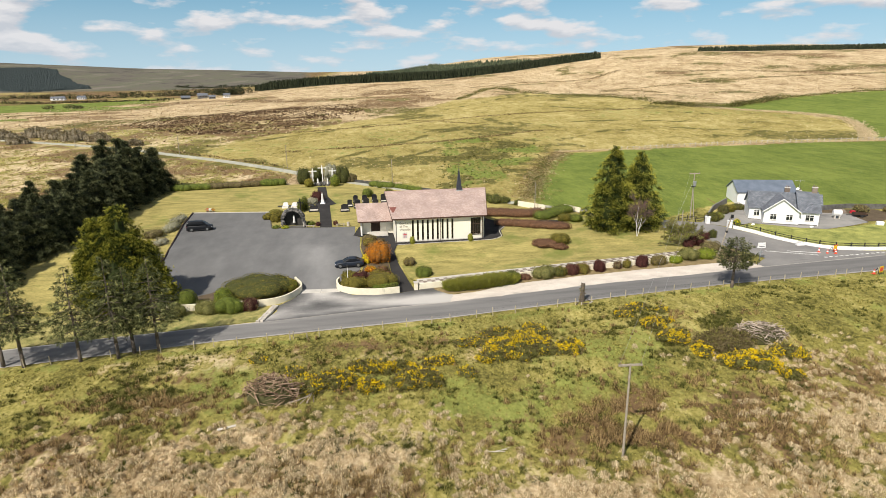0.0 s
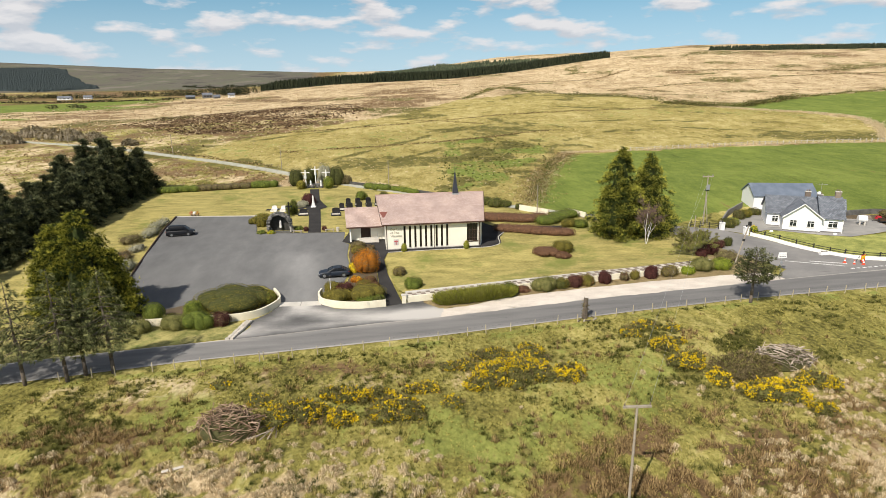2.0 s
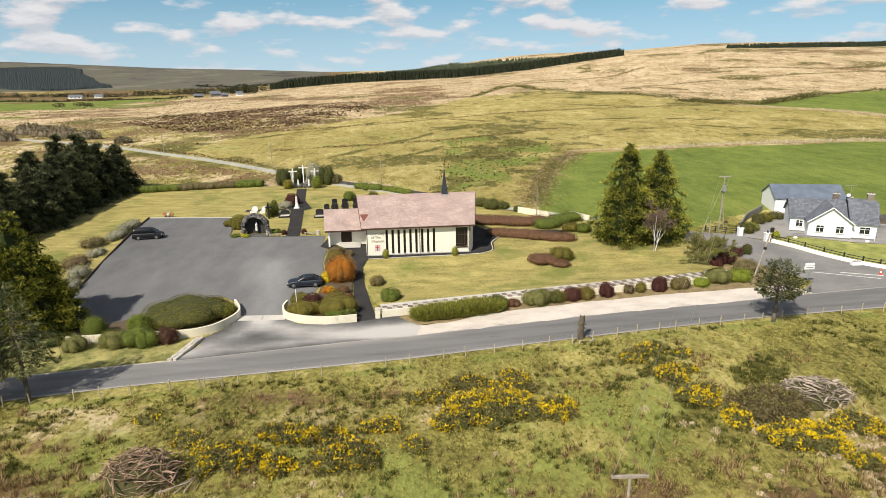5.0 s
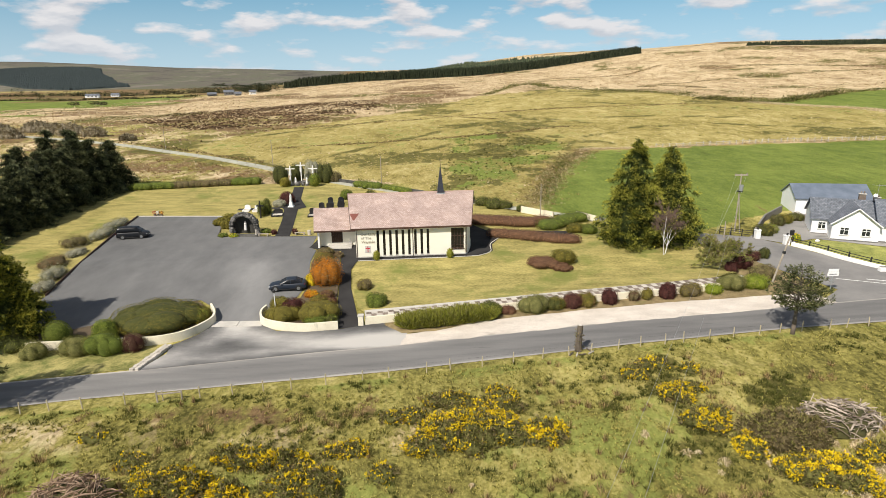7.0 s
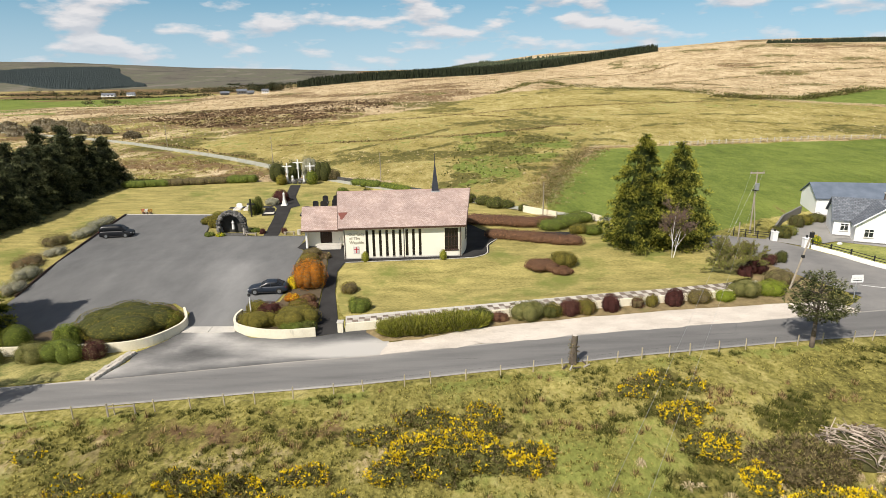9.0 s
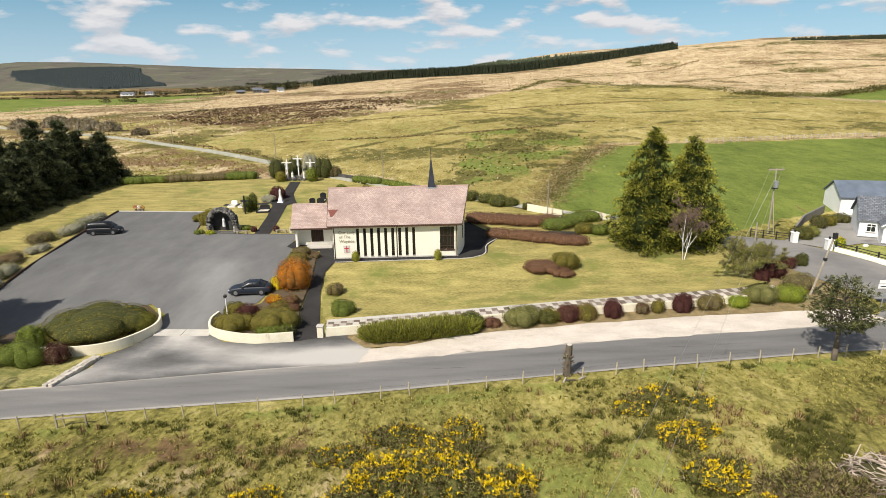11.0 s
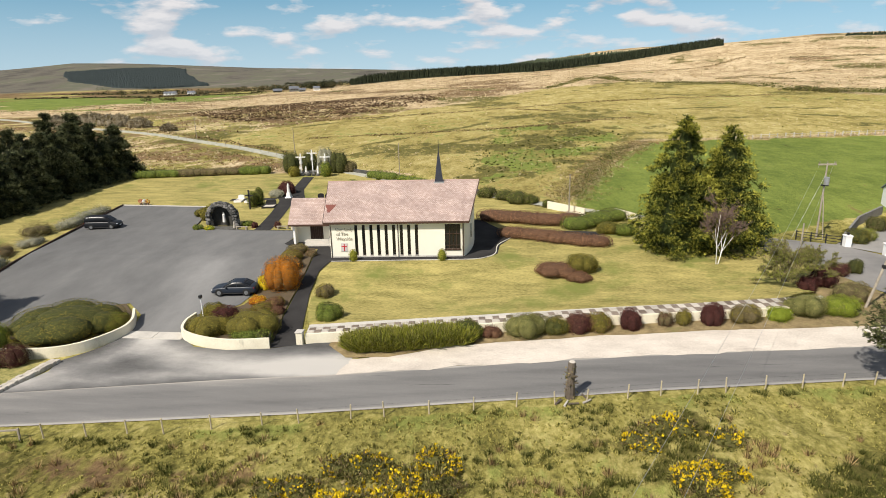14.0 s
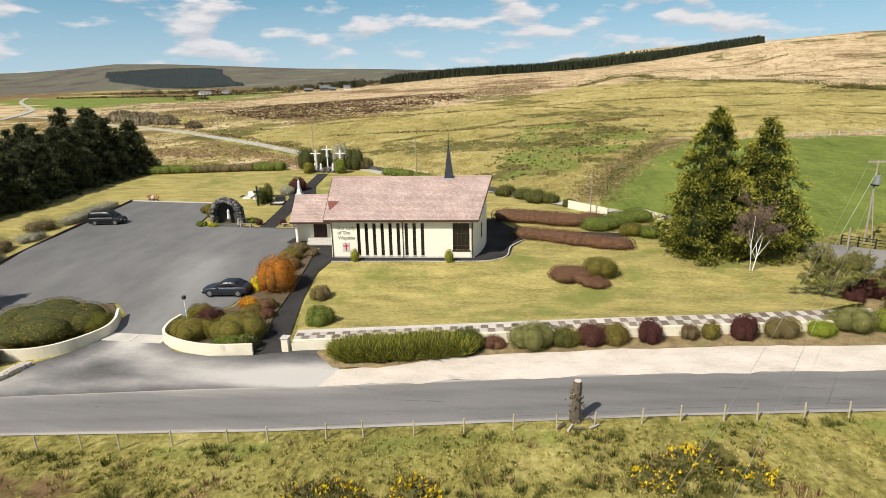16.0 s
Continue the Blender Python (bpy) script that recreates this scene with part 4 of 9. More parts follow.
# ---- roads, car park, lawns ----
def run_mesh(pts, thick, z0, z1, bm=None):
    """A wall along plan points, thick to its left side; z0, z1 functions of the running point."""
    bm = bm or bmesh.new()
    P = [Vector((x, y, 0)) for x, y in pts]
    offs = []
    for i, p in enumerate(P):
        d = (P[min(i + 1, len(P) - 1)] - P[max(i - 1, 0)]).normalized()
        offs.append(Vector((-d.y, d.x, 0)) * thick)
    rows = []
    for p, o in zip(P, offs):
        a, b = z0(p.x, p.y), z1(p.x, p.y)
        rows.append([bm.verts.new(c) for c in ((p.x, p.y, a), (p.x + o.x, p.y + o.y, a), (p.x + o.x, p.y + o.y, b), (p.x, p.y, b))])
    for r, s in zip(rows, rows[1:]):
        for i in range(4):
            j = (i + 1) % 4
            bm.faces.new((r[i], s[i], s[j], r[j]))
    bm.faces.new(rows[0]), bm.faces.new(rows[-1][::-1])
    bmesh.ops.recalc_face_normals(bm, faces=bm.faces[:])
    return bm


def gzf(up):
    return lambda x, y: float(ground_z(x, y)) + up


def wear(ob, share):
    """Stores how worn and dusty each place of a paved surface is."""
    co = np.empty(len(ob.data.vertices) * 3)
    ob.data.vertices.foreach_get("co", co)
    co = co.reshape(-1, 3)
    w = np.clip(share(co[:, 0], co[:, 1]), 0, 1)
    at = ob.data.color_attributes.new("wear", "FLOAT_COLOR", "POINT")
    at.data.foreach_set("color", np.stack([w, w, w, w * 0 + 1], -1).astype(np.float32).reshape(-1))


road_x = np.concatenate([np.arange(-150, -60, 3.0), np.arange(-60, 110, 1.0), np.arange(110, 221, 3.0)])
road_v = np.array((0, 0.03, 0.07, 0.12, 0.2, 0.3, 0.4, 0.5, 0.6, 0.7, 0.8, 0.88, 0.93, 0.97, 1.0))
RX, RV = np.meshgrid(road_x, road_v)
lo = np.interp(RX, [p[0] for p in ROAD_NEAR], [p[1] for p in ROAD_NEAR])
hi = np.interp(RX, [p[0] for p in ROAD_FAR], [p[1] for p in ROAD_FAR])
RY = lo + (hi - lo) * RV
V = np.stack([RX, RY, ground_z(RX, RY) + 0.07 - 0.03 * np.abs(RV - 0.5) ** 2], -1).reshape(-1, 3)
nx = len(road_x)
I = (np.arange(len(road_v) - 1)[:, None] * nx + np.arange(nx - 1)[None, :]).reshape(-1)
road = tagged(new("road", mesh_of("road", V, np.stack([I, I + 1, I + nx + 1, I + nx], 1), [ROAD_WORN], True)), "worn grey country road with pale dusty edges", "road", "", "structure")


def road_wear(x, y):
    lo = np.interp(x, [p[0] for p in ROAD_NEAR], [p[1] for p in ROAD_NEAR])
    hi = np.interp(x, [p[0] for p in ROAD_FAR], [p[1] for p in ROAD_FAR])
    v = (y - lo) / (hi - lo)
    w = 0.40 - 0.12 * np.exp(-((v - 0.28) / 0.07) ** 2) - 0.10 * np.exp(-((v - 0.68) / 0.08) ** 2)
    w = w + 0.4 * smooth(0.085, 0.03, v) + 0.55 * smooth(0.92, 0.98, v)
    return w - 0.10 * smooth(8, 30, x) + 0.12 * smooth(0.55, 0.9, v) * smooth(14, 4, x) * smooth(-24, -14, x)


wear(road, road_wear)
LOT = [(-14.9, 81.0), (-9.4, 81.4), (-10.0, 83.5), (-9.4, 86.0), (-7.2, 88.5), (-6.6, 93), (-7.6, 98.5), (-7.9, 104.6), (-9.0, 106), (-9.3, 112.3), (-17.2, 112.4), (-25.2, 113.2), (-26.2, 118), (-27.3, 124.6), (-43.6, 125.4), (-43.0, 117), (-41.0, 107), (-39.3, 98), (-38.2, 90), (-37.5, 82), (-31, 80.5), (-27.5, 82.5), (-25, 86.2), (-18.6, 88.2), (-15.9, 85.8), (-15.2, 83)]
lot = drape("car_park", LOT, 0.07, LOT_WORN, "grey asphalt car park with paler swept patches", "car park", 1.5)
wear(lot, lambda x, y: 0.40 + 0.28 * np.exp(-(along(x, y, [(-12.2, 81), (-12.8, 89), (-15, 98)]) / 2.6) ** 2) + 0.10 * np.exp(-(along(x, y, [(-15, 95), (-19, 110)]) / 3) ** 2) - 0.12 * smooth(-28, -38, x))
SWATH = [(-12.0, 81.5), (-10.6, 79.4), (-7.2, 77.9), (-1, 77.3), (6.5, 77.6)]
apron = drape("entrance_apron", [(-18.2, 71.4), (-2, 74.8), (6.4, 76.2), (6.6, 79.6), (4.0, 81.7), (1.6, 81.0), (-0.8, 80.1), (-4.4, 79.6), (-7.5, 80.0), (-9.4, 81.5), (-14.9, 81.1), (-15.6, 79.4), (-17.4, 76.8), (-17.0, 75)], 0.085, APRON_WORN, "dusty tarmac apron between road and gate", "apron", 0.8)
wear(apron, lambda x, y: 0.12 + 0.5 * smooth(-1.5, 5.5, x) * smooth(80.5, 78.5, y) + 0.60 * np.exp(-(along(x, y, SWATH) / 1.8) ** 2) + 0.38 * np.exp(-(along(x, y, [(-12.4, 81), (-14.2, 77), (-19, 72.5)]) / 1.4) ** 2) + 0.40 * np.exp(-(along(x, y, [(-19, 72.6), (-2, 76.0), (6, 77.4)]) / 1.3) ** 2) - 0.15 * np.exp(-(along(x, y, [(-14, 72.7), (-2, 75.1), (5, 76.2)]) / 0.3) ** 2))
drape("gravel_layby", ragged([(6.0, 76.0), (11.3, 76.9), (19, 78.2), (26.7, 79.3), (34.3, 80.2), (46, 81.4), (54, 82.6), (53, 85.5), (46, 85.6), (39.4, 85.2), (31.3, 84.4), (23, 83.1), (14.6, 81.5), (9.5, 79.2), (6.4, 78.7)], 0.45), 0.09, GRAVEL, "pale gravel lay-by beside the road", "lay-by")
drape("church_lawn", [(1.6, 83.4), (4, 82.95), (8, 83.7), (13, 84.55), (17, 85.2), (22, 86.0), (26, 86.75), (34, 88.1), (43, 89.75), (47.5, 92.5), (50, 99), (47.5, 104), (42, 108), (36, 116), (30.8, 111.6), (19.1, 109.8), (17.6, 106.5), (17.4, 103), (16.2, 101.4), (14.0, 100.6), (-1.2, 99.3), (-1.6, 96.5), (-0.8, 91), (0.6, 85.5)], 0.06, LAWN, "mown yellowish spring lawn with faint stripes", "lawn")
drape("west_lawn", [(-43.4, 125.6), (-27.3, 124.9), (-25.4, 113.2), (-16.8, 112.6), (-9.4, 112.5), (-5, 116), (6, 127), (6, 139), (-14.5, 152.5), (-28, 151.5), (-54.2, 146.4), (-57.4, 140.7), (-58.6, 115.7), (-58.5, 92), (-56, 78), (-42, 77), (-38.3, 90), (-39.5, 98), (-41.2, 107), (-43.2, 117)], 0.05, LAWN, "mown straw-coloured lawn between the car park and the trees", "lawn")
drape("verge_west", ragged([(-75, 60.3), (-46.5, 66.2), (-35.7, 68.6), (-18.6, 71.9), (-18.4, 76.4), (-22.5, 76.6), (-28.3, 76.2), (-42, 76.8), (-60, 74)], 0.25, 0.8, 6), 0.045, VERGE, "strip of unmown grass beside the road", "verge")
drape("north_lawn", [(16, 113.9), (27, 112.8), (35.5, 117), (36.2, 119), (28, 122.3), (19, 129), (6, 139), (6, 127), (-2, 118), (13, 118.2)], 0.05, LAWN, "mown lawn behind the church", "lawn")
drape("church_path", [(-0.9, 80.2), (1.3, 80.8), (0.5, 84.5), (-1.0, 91), (-1.75, 96.5), (-1.3, 99.2), (14.0, 100.5), (16.3, 101.3), (17.6, 103), (17.8, 106.4), (19.2, 109.8), (31.0, 111.8), (30.6, 113.3), (18, 113.8), (15, 118.6), (-3, 118), (-8.6, 112.2), (-9.2, 106.0), (-7.7, 104.8), (-4.2, 104), (-3.3, 98), (-2.6, 92), (-1.9, 86)], 0.085, TARMAC, "dark tarmac footpath round the church", "path")
tagged(part("back_road", run_mesh(curve_pts(LANE_LINE, 4), 2.4, gzf(-0.3), gzf(0.2)), LANE, None), "narrow pale lane crossing the bog", "lane", "", "structure")
tagged(part("lawn_kerb", run_mesh(curve_pts([(-1.2, 99.3), (6, 99.85), (14.0, 100.55), (16.2, 101.35), (17.4, 103), (17.6, 106.5), (19.1, 109.7)], 4), 0.12, gzf(-0.1), gzf(0.13)), CONCRETE, None), "narrow pale concrete kerb between lawn and path", "kerb", "", "structure")
drape("lane_foot", [(6, 141.2), (20, 130.3), (28, 125.4), (36, 121.0), (37, 119.4), (27.5, 123.5), (19, 128.3), (5, 139.2)], 0.2, LANE, "narrow grey lane behind the church", "lane", 4.0)
tagged(part("valley_road", run_mesh(curve_pts([(-236, 297), (-274, 350), (-331, 418), (-408, 494), (-482, 567), (-569, 661), (-658, 763)], 4), 3.6, gzf(-0.3), gzf(0.35)), LANE, None), "distant winding valley road", "road", "", "structure")


drape("side_road", [(46, 81.6), (52.6, 83.2), (56.5, 86.5), (54.6, 92), (52.4, 97), (50.5, 103), (46, 107.5), (38, 116), (33, 121.5), (36, 122.5), (48, 112), (56.8, 108.4), (59.5, 104.8), (61.5, 101), (66, 94), (69.6, 89.4), (77, 86.6), (75, 85.1), (56, 82.9)], 0.08, ASPHALT_ROAD, "grey side road meeting the main road", "road")
drape("driveway", [(56.8, 108.2), (60.4, 104.6), (66.2, 107.0), (67.2, 111), (74.5, 118), (74.6, 121.4), (70.4, 121.6), (64.5, 116.8)], 0.075, DUST, "worn concrete driveway to the barn", "driveway")
drape("house_apron", [(66.0, 106.9), (72.8, 102.6), (77, 101.2), (83, 103), (88, 105), (89, 112), (82, 114), (74, 117), (67.2, 111)], 0.06, DUST, "concrete apron round the bungalow", "apron")
drape("house_lawn", [(61.2, 104.2), (66.2, 94.8), (70, 90), (77.5, 87.6), (110, 92), (110, 104), (89, 104), (83, 102.6), (77, 101), (72.7, 102.4), (66, 106.6)], 0.05, GARDEN_GRASS, "garden lawn of the bungalow", "lawn")


# ---- the church ----
church = thing("church", "cream rendered church with rosy tiled roof and a small dark spire", "church", (-1.5, 100.6, 2.86), 4.5)
CW, CD, EAVE, RIDGE, FLOOR = 15.4, 14.0, 4.35, 7.62, -0.4


def bow(k=10, out=1.25):
    """The east end in plan: a shallow bow from the south to the north corner."""
    return [(CW + out * math.sin(math.pi * i / k) ** 0.8, CD * i / k) for i in range(k + 1)]


def gable_z(yy):
    return EAVE + (RIDGE - 0.25 - EAVE) * (1 - abs(yy - 7.0) / 7.0)


SLITS = [2.85 + 0.866 * i for i in range(9)]
# south wall: piers, sills and heads leave real openings
bm = bmesh.new()
spans = [(x0, x0 + 0.36, 0.22, 3.80) for x0 in SLITS] + [(13.2, 14.98, 0.86, 3.80)]
at_x = 0.0
for x0, x1, z0, z1 in spans:
    box(bm, at_x, x0, 0, 0.3, FLOOR, EAVE)
    box(bm, x0, x1, 0, 0.3, FLOOR, z0)
    box(bm, x0, x1, 0, 0.3, z1, EAVE)
    at_x = x1
box(bm, at_x, CW, 0, 0.3, FLOOR, EAVE)
south = part("wall", bm, RENDER, church)
bm = bmesh.new()
box(bm, 0, CW, CD - 0.3, CD, FLOOR, EAVE)
part("wall", bm, RENDER, church)
bm = bmesh.new()
prism(bm, [(0, 0.3), (0.3, 0.3), (0.3, 7.0), (0, 7.0)], FLOOR, lambda a, b: gable_z(b))
prism(bm, [(0, 7.0), (0.3, 7.0), (0.3, CD - 0.3), (0, CD - 0.3)], FLOOR, lambda a, b: gable_z(b))
part("wall", bm, RENDER, church)
bm = bmesh.new()
b_out = bow()
for (xa, ya), (xb, yb) in zip(b_out, b_out[1:]):
    prism(bm, [(xa - 0.3, ya), (xa, ya), (xb, yb), (xb - 0.3, yb)], FLOOR, lambda a, b: gable_z(b))
bmesh.ops.remove_doubles(bm, verts=bm.verts[:], dist=1e-4)
part("wall", bm, RENDER, church, "bowed cream rendered east end")
bm = bmesh.new()
box(bm, -0.02, CW + 0.02, -0.03, 0.0, FLOOR, 0.12)
part("plinth", bm, CONCRETE, church)

GLASS, _n, _l, _b = nodes_of("dark_leaded_glass")
_b.inputs["Base Color"].default_value = (0.012, 0.012, 0.014, 1)
_b.inputs["Roughness"].default_value, _b.inputs["Specular IOR Level"].default_value = 0.12, 0.5
GLASS_CLEAR, _n, _l, _b = nodes_of("window_glass")
_b.inputs["Base Color"].default_value = (0.02, 0.024, 0.028, 1)
_b.inputs["Roughness"].default_value, _b.inputs["Specular IOR Level"].default_value = 0.05, 0.6
RED = surface("red_paint", (0.38, 0.02, 0.03), (0.50, 0.035, 0.05), 3, 0.6, 0.0)
PLAQUE = surface("pale_plaque", (0.50, 0.46, 0.44), (0.60, 0.56, 0.53), 3, 0.7, 0.05)
LETTER = surface("bronze_lettering", (0.30, 0.27, 0.20), (0.42, 0.38, 0.30), 3, 0.6, 0.05)

for x0 in SLITS:
    win = part("window", box_bm(x0 + 0.05, x0 + 0.31, 0.14, 0.17, 0.27, 3.75), GLASS, church, "narrow dark leaded window")
    bm = bmesh.new()
    for a, b in ((x0, x0 + 0.05), (x0 + 0.31, x0 + 0.36)):
        box(bm, a, b, 0.1, 0.2, 0.22, 3.8)
    for z in (0.22, 0.78, 3.75):
        box(bm, x0 + 0.05, x0 + 0.31, 0.105, 0.2, z, z + 0.05)
    part("window_frame", bm, WOOD_DARK, win)
    part("window_sill", box_bm(x0 - 0.03, x0 + 0.39, -0.06, 0.1, 0.14, 0.22, 0.01), CONCRETE, win)
win = part("window", box_bm(13.27, 14.91, 0.16, 0.19, 0.93, 3.73), GLASS, church, "large dark window in brown frame")
bm = bmesh.new()
for a, b in ((13.2, 13.27), (13.68, 13.73), (14.1, 14.15), (14.5, 14.55), (14.91, 14.98)):
    box(bm, a, b, 0.08, 0.22, 0.86, 3.8)
for z in (0.86, 1.25, 2.6, 3.73):
    box(bm, 13.27, 14.91, 0.085, 0.21, z, z + 0.07)
part("window_frame", bm, WOOD_DARK, win)
part("window_sill", box_bm(13.12, 15.06, -0.07, 0.08, 0.70, 0.86, 0.012), WOOD_DARK, win)
# an emblem on the east end
bm = bmesh.new()
rod(bm, (16.2, 2.5, 1.6), (16.2, 2.5, 3.3), 0.05)
for k in range(16):
    a, b = 2 * math.pi * k / 16, 2 * math.pi * (k + 1) / 16
    rod(bm, (16.2, 2.5 + 0.28 * math.cos(a), 2.45 + 0.5 * math.sin(a)), (16.2, 2.5 + 0.28 * math.cos(b), 2.45 + 0.5 * math.sin(b)), 0.035, n=5)
part("emblem", bm, IRON, church, "dark metal emblem on the east wall")

# roof: two slopes, prow verges, tiles laid in courses
ov_l, ov_r = lambda u: -0.55 - 0.75 * u, lambda u: CW + 0.55 + 1.3 * u


def slope_pt(u, s, yy_low, z_low, yy_top, z_top, lft, rgt):
    a, b = lft(u), rgt(u)
    return Vector((a + (b - a) * s, yy_low + (yy_top - yy_low) * u, z_low + (z_top - z_low) * u))


def roof_slope(parent, yy_low, z_low, yy_top, z_top, lft, rgt, thick=0.16):
    bm = bmesh.new()
    q = [slope_pt(u, s, yy_low, z_low, yy_top, z_top, lft, rgt) for u, s in ((0, 0), (0, 1), (1, 1), (1, 0))]
    lo = [bm.verts.new(p - Vector((0, 0, thick))) for p in q]
    hi = [bm.verts.new(p) for p in q]
    bm.faces.new(hi), bm.faces.new(lo[::-1])
    for i in range(4):
        bm.faces.new((lo[i], lo[(i + 1) % 4], hi[(i + 1) % 4], hi[i]))
    bmesh.ops.recalc_face_normals(bm, faces=bm.faces[:])
    return part("roof", bm, TILE, parent)


EAVE_Y, EAVE_Z, TOP_Z = -0.55, EAVE - 0.05, RIDGE
roof_s = roof_slope(church, EAVE_Y, EAVE_Z, 7.0, TOP_Z, ov_l, ov_r)
roof_n = roof_slope(church, CD + 0.55, EAVE_Z, 7.0, TOP_Z, ov_l, ov_r)
bm = bmesh.new()
box(bm, ov_l(0), ov_r(0), EAVE_Y - 0.06, EAVE_Y + 0.02, EAVE_Z - 0.26, EAVE_Z - 0.01, 0.01)
part("fascia", bm, BROWN_TRIM, church, "brown eaves board with gutter")
for x in (0.12, 7.85, 15.28):
    bm = bmesh.new()
    rod(bm, (x, -0.06, 0.0), (x, -0.06, EAVE - 0.2), 0.045, n=8)
    rod(bm, (x, -0.06, EAVE - 0.25), (x, EAVE_Y, EAVE_Z - 0.2), 0.045, n=8)
    part("downpipe", bm, BROWN_TRIM, church)
for f in (ov_l, ov_r):
    part("verge_board", rod_bm((f(0), EAVE_Y, EAVE_Z - 0.1), (f(1), 7.0, TOP_Z - 0.1), 0.09, n=6), BROWN_TRIM, church)
# replaced courses of old red tiles at the west verge
pitch = math.degrees(math.atan2(TOP_Z - EAVE_Z, 7.0 - EAVE_Y))
for k in range(7):
    u = 0.40 - 0.027 * k
    tc = part("tile_course", box_bm(0, 1.25 - 0.16 * k, -0.11, 0.11, 0.004, 0.022), TILE_DARK, roof_s, "dark red replacement tiles")
    tc.matrix_local = pose(ov_l(u) + 0.06 + 0.05 * k, EAVE_Y + (7.0 - EAVE_Y) * u, EAVE_Z + (TOP_Z - EAVE_Z) * u, pitch, 0, 0)
# ridge cap
part("ridge_cap", rod_bm((ov_l(1), 7, TOP_Z), (ov_r(1), 7, TOP_Z), 0.1, n=8), TILE_PLAIN, church)
# spire
SX = 12.35
bm = bmesh.new()
r = bmesh.ops.create_cone(bm, cap_ends=True, segments=4, radius1=0.72, radius2=0.05, depth=4.0)
bmesh.ops.rotate(bm, cent=(0, 0, 0), matrix=Matrix.Rotation(radians(45), 3, "Z"), verts=bm.verts[:])
bmesh.ops.translate(bm, vec=(SX, 7.0, TOP_Z + 1.75), verts=bm.verts[:])
spire = part("spire", bm, SLATE_DARK, church, "slender dark slate spire")
bm = bmesh.new()
box(bm, SX - 0.62, SX + 0.62, 6.38, 7.62, TOP_Z - 0.42, TOP_Z - 0.1, 0.02)
part("flashing", bm, STEEL, spire)
part("finial", rod_bm((SX, 7, TOP_Z + 3.5), (SX, 7, TOP_Z + 5.0), 0.05, 0.03, 8), SLATE_DARK, spire)

# entrance porch to the west
PX0, PX1, PY0, PY1, PE, PR = -5.9, 0.0, 5.6, 12.4, 2.75, 5.25
bm = bmesh.new()
box(bm, PX0, PX0 + 0.28, PY0, PY1, FLOOR, PE - 0.05)
box(bm, PX0 + 0.28, PX1, PY1 - 0.28, PY1, FLOOR, PE - 0.05)
box(bm, PX0 + 0.28, -4.0, PY0 + 1.0, PY0 + 1.28, FLOOR, PE - 0.05)
box(bm, -4.0, -2.35, PY0 + 1.0, PY0 + 1.28, 2.35, PE - 0.05)
box(bm, -2.35, PX1, PY0 + 1.0, PY0 + 1.28, FLOOR, PE - 0.05)
prism(bm, [(PX0, PY0), (PX0 + 0.25, PY0), (PX0 + 0.25, 9.0), (PX0, 9.0)], PE - 0.05, lambda a, b: PE - 0.05 + (PR - PE - 0.1) * max(0, b - PY0) / (9.0 - PY0))
prism(bm, [(PX0, 9.0), (PX0 + 0.25, 9.0), (PX0 + 0.25, PY1), (PX0, PY1)], PE - 0.05, lambda a, b: PE - 0.05 + (PR - PE - 0.1) * max(0, PY1 - b) / (PY1 - 9.0))
part("porch_wall", bm, RENDER, church)
dr = part("door", box_bm(-4.0, -2.35, PY0 + 1.1, PY0 + 1.18, 0.45, 2.35), WOOD_DARK, church, "dark stained double door with slats")
for k in range(7):
    a = -3.95 + k * 0.235
    part("slat", box_bm(a, a + 0.05, PY0 + 1.02, PY0 + 1.1, 0.45, 2.35), WOOD_DARK, dr)
roof_slope(church, PY0 - 0.45, PE - 0.1, 9.0, PR, lambda u: PX0 - 0.45 - 0.3 * u, lambda u: PX1 - 0.02)
roof_slope(church, PY1 + 0.45, PE - 0.1, 9.0, PR, lambda u: PX0 - 0.45 - 0.3 * u, lambda u: PX1 - 0.02)
part("fascia", box_bm(PX0 - 0.45, PX1 - 0.03, PY0 - 0.5, PY0 - 0.43, PE - 0.3, PE - 0.08), BROWN_TRIM, church)
bm = bmesh.new()
box(bm, PX0 + 0.02, PX0 + 0.26, PY0 - 0.02, PY0 + 0.26, FLOOR, PE - 0.1, 0.01)
part("pillar", bm, WHITE, church)
for k in range(4):
    part("step", box_bm(-4.4 - 0.0 * k, -1.0, PY0 - 0.2 - 0.34 * k, PY0 + 1.0 if k == 0 else PY0 - 0.2 - 0.34 * (k - 1), FLOOR, 0.45 - 0.15 * k, 0.01), CONCRETE, church)
bm = bmesh.new()
rod(bm, (-1.2, PY0 - 1.3, 0.0), (-1.2, PY0 - 1.3, 0.95), 0.025)
rod(bm, (-1.2, PY0 + 0.2, 0.4), (-1.2, PY0 + 0.2, 1.4), 0.025)
rod(bm, (-1.2, PY0 - 1.3, 0.95), (-1.2, PY0 + 0.2, 1.4), 0.025)
part("handrail", bm, STEEL, church)
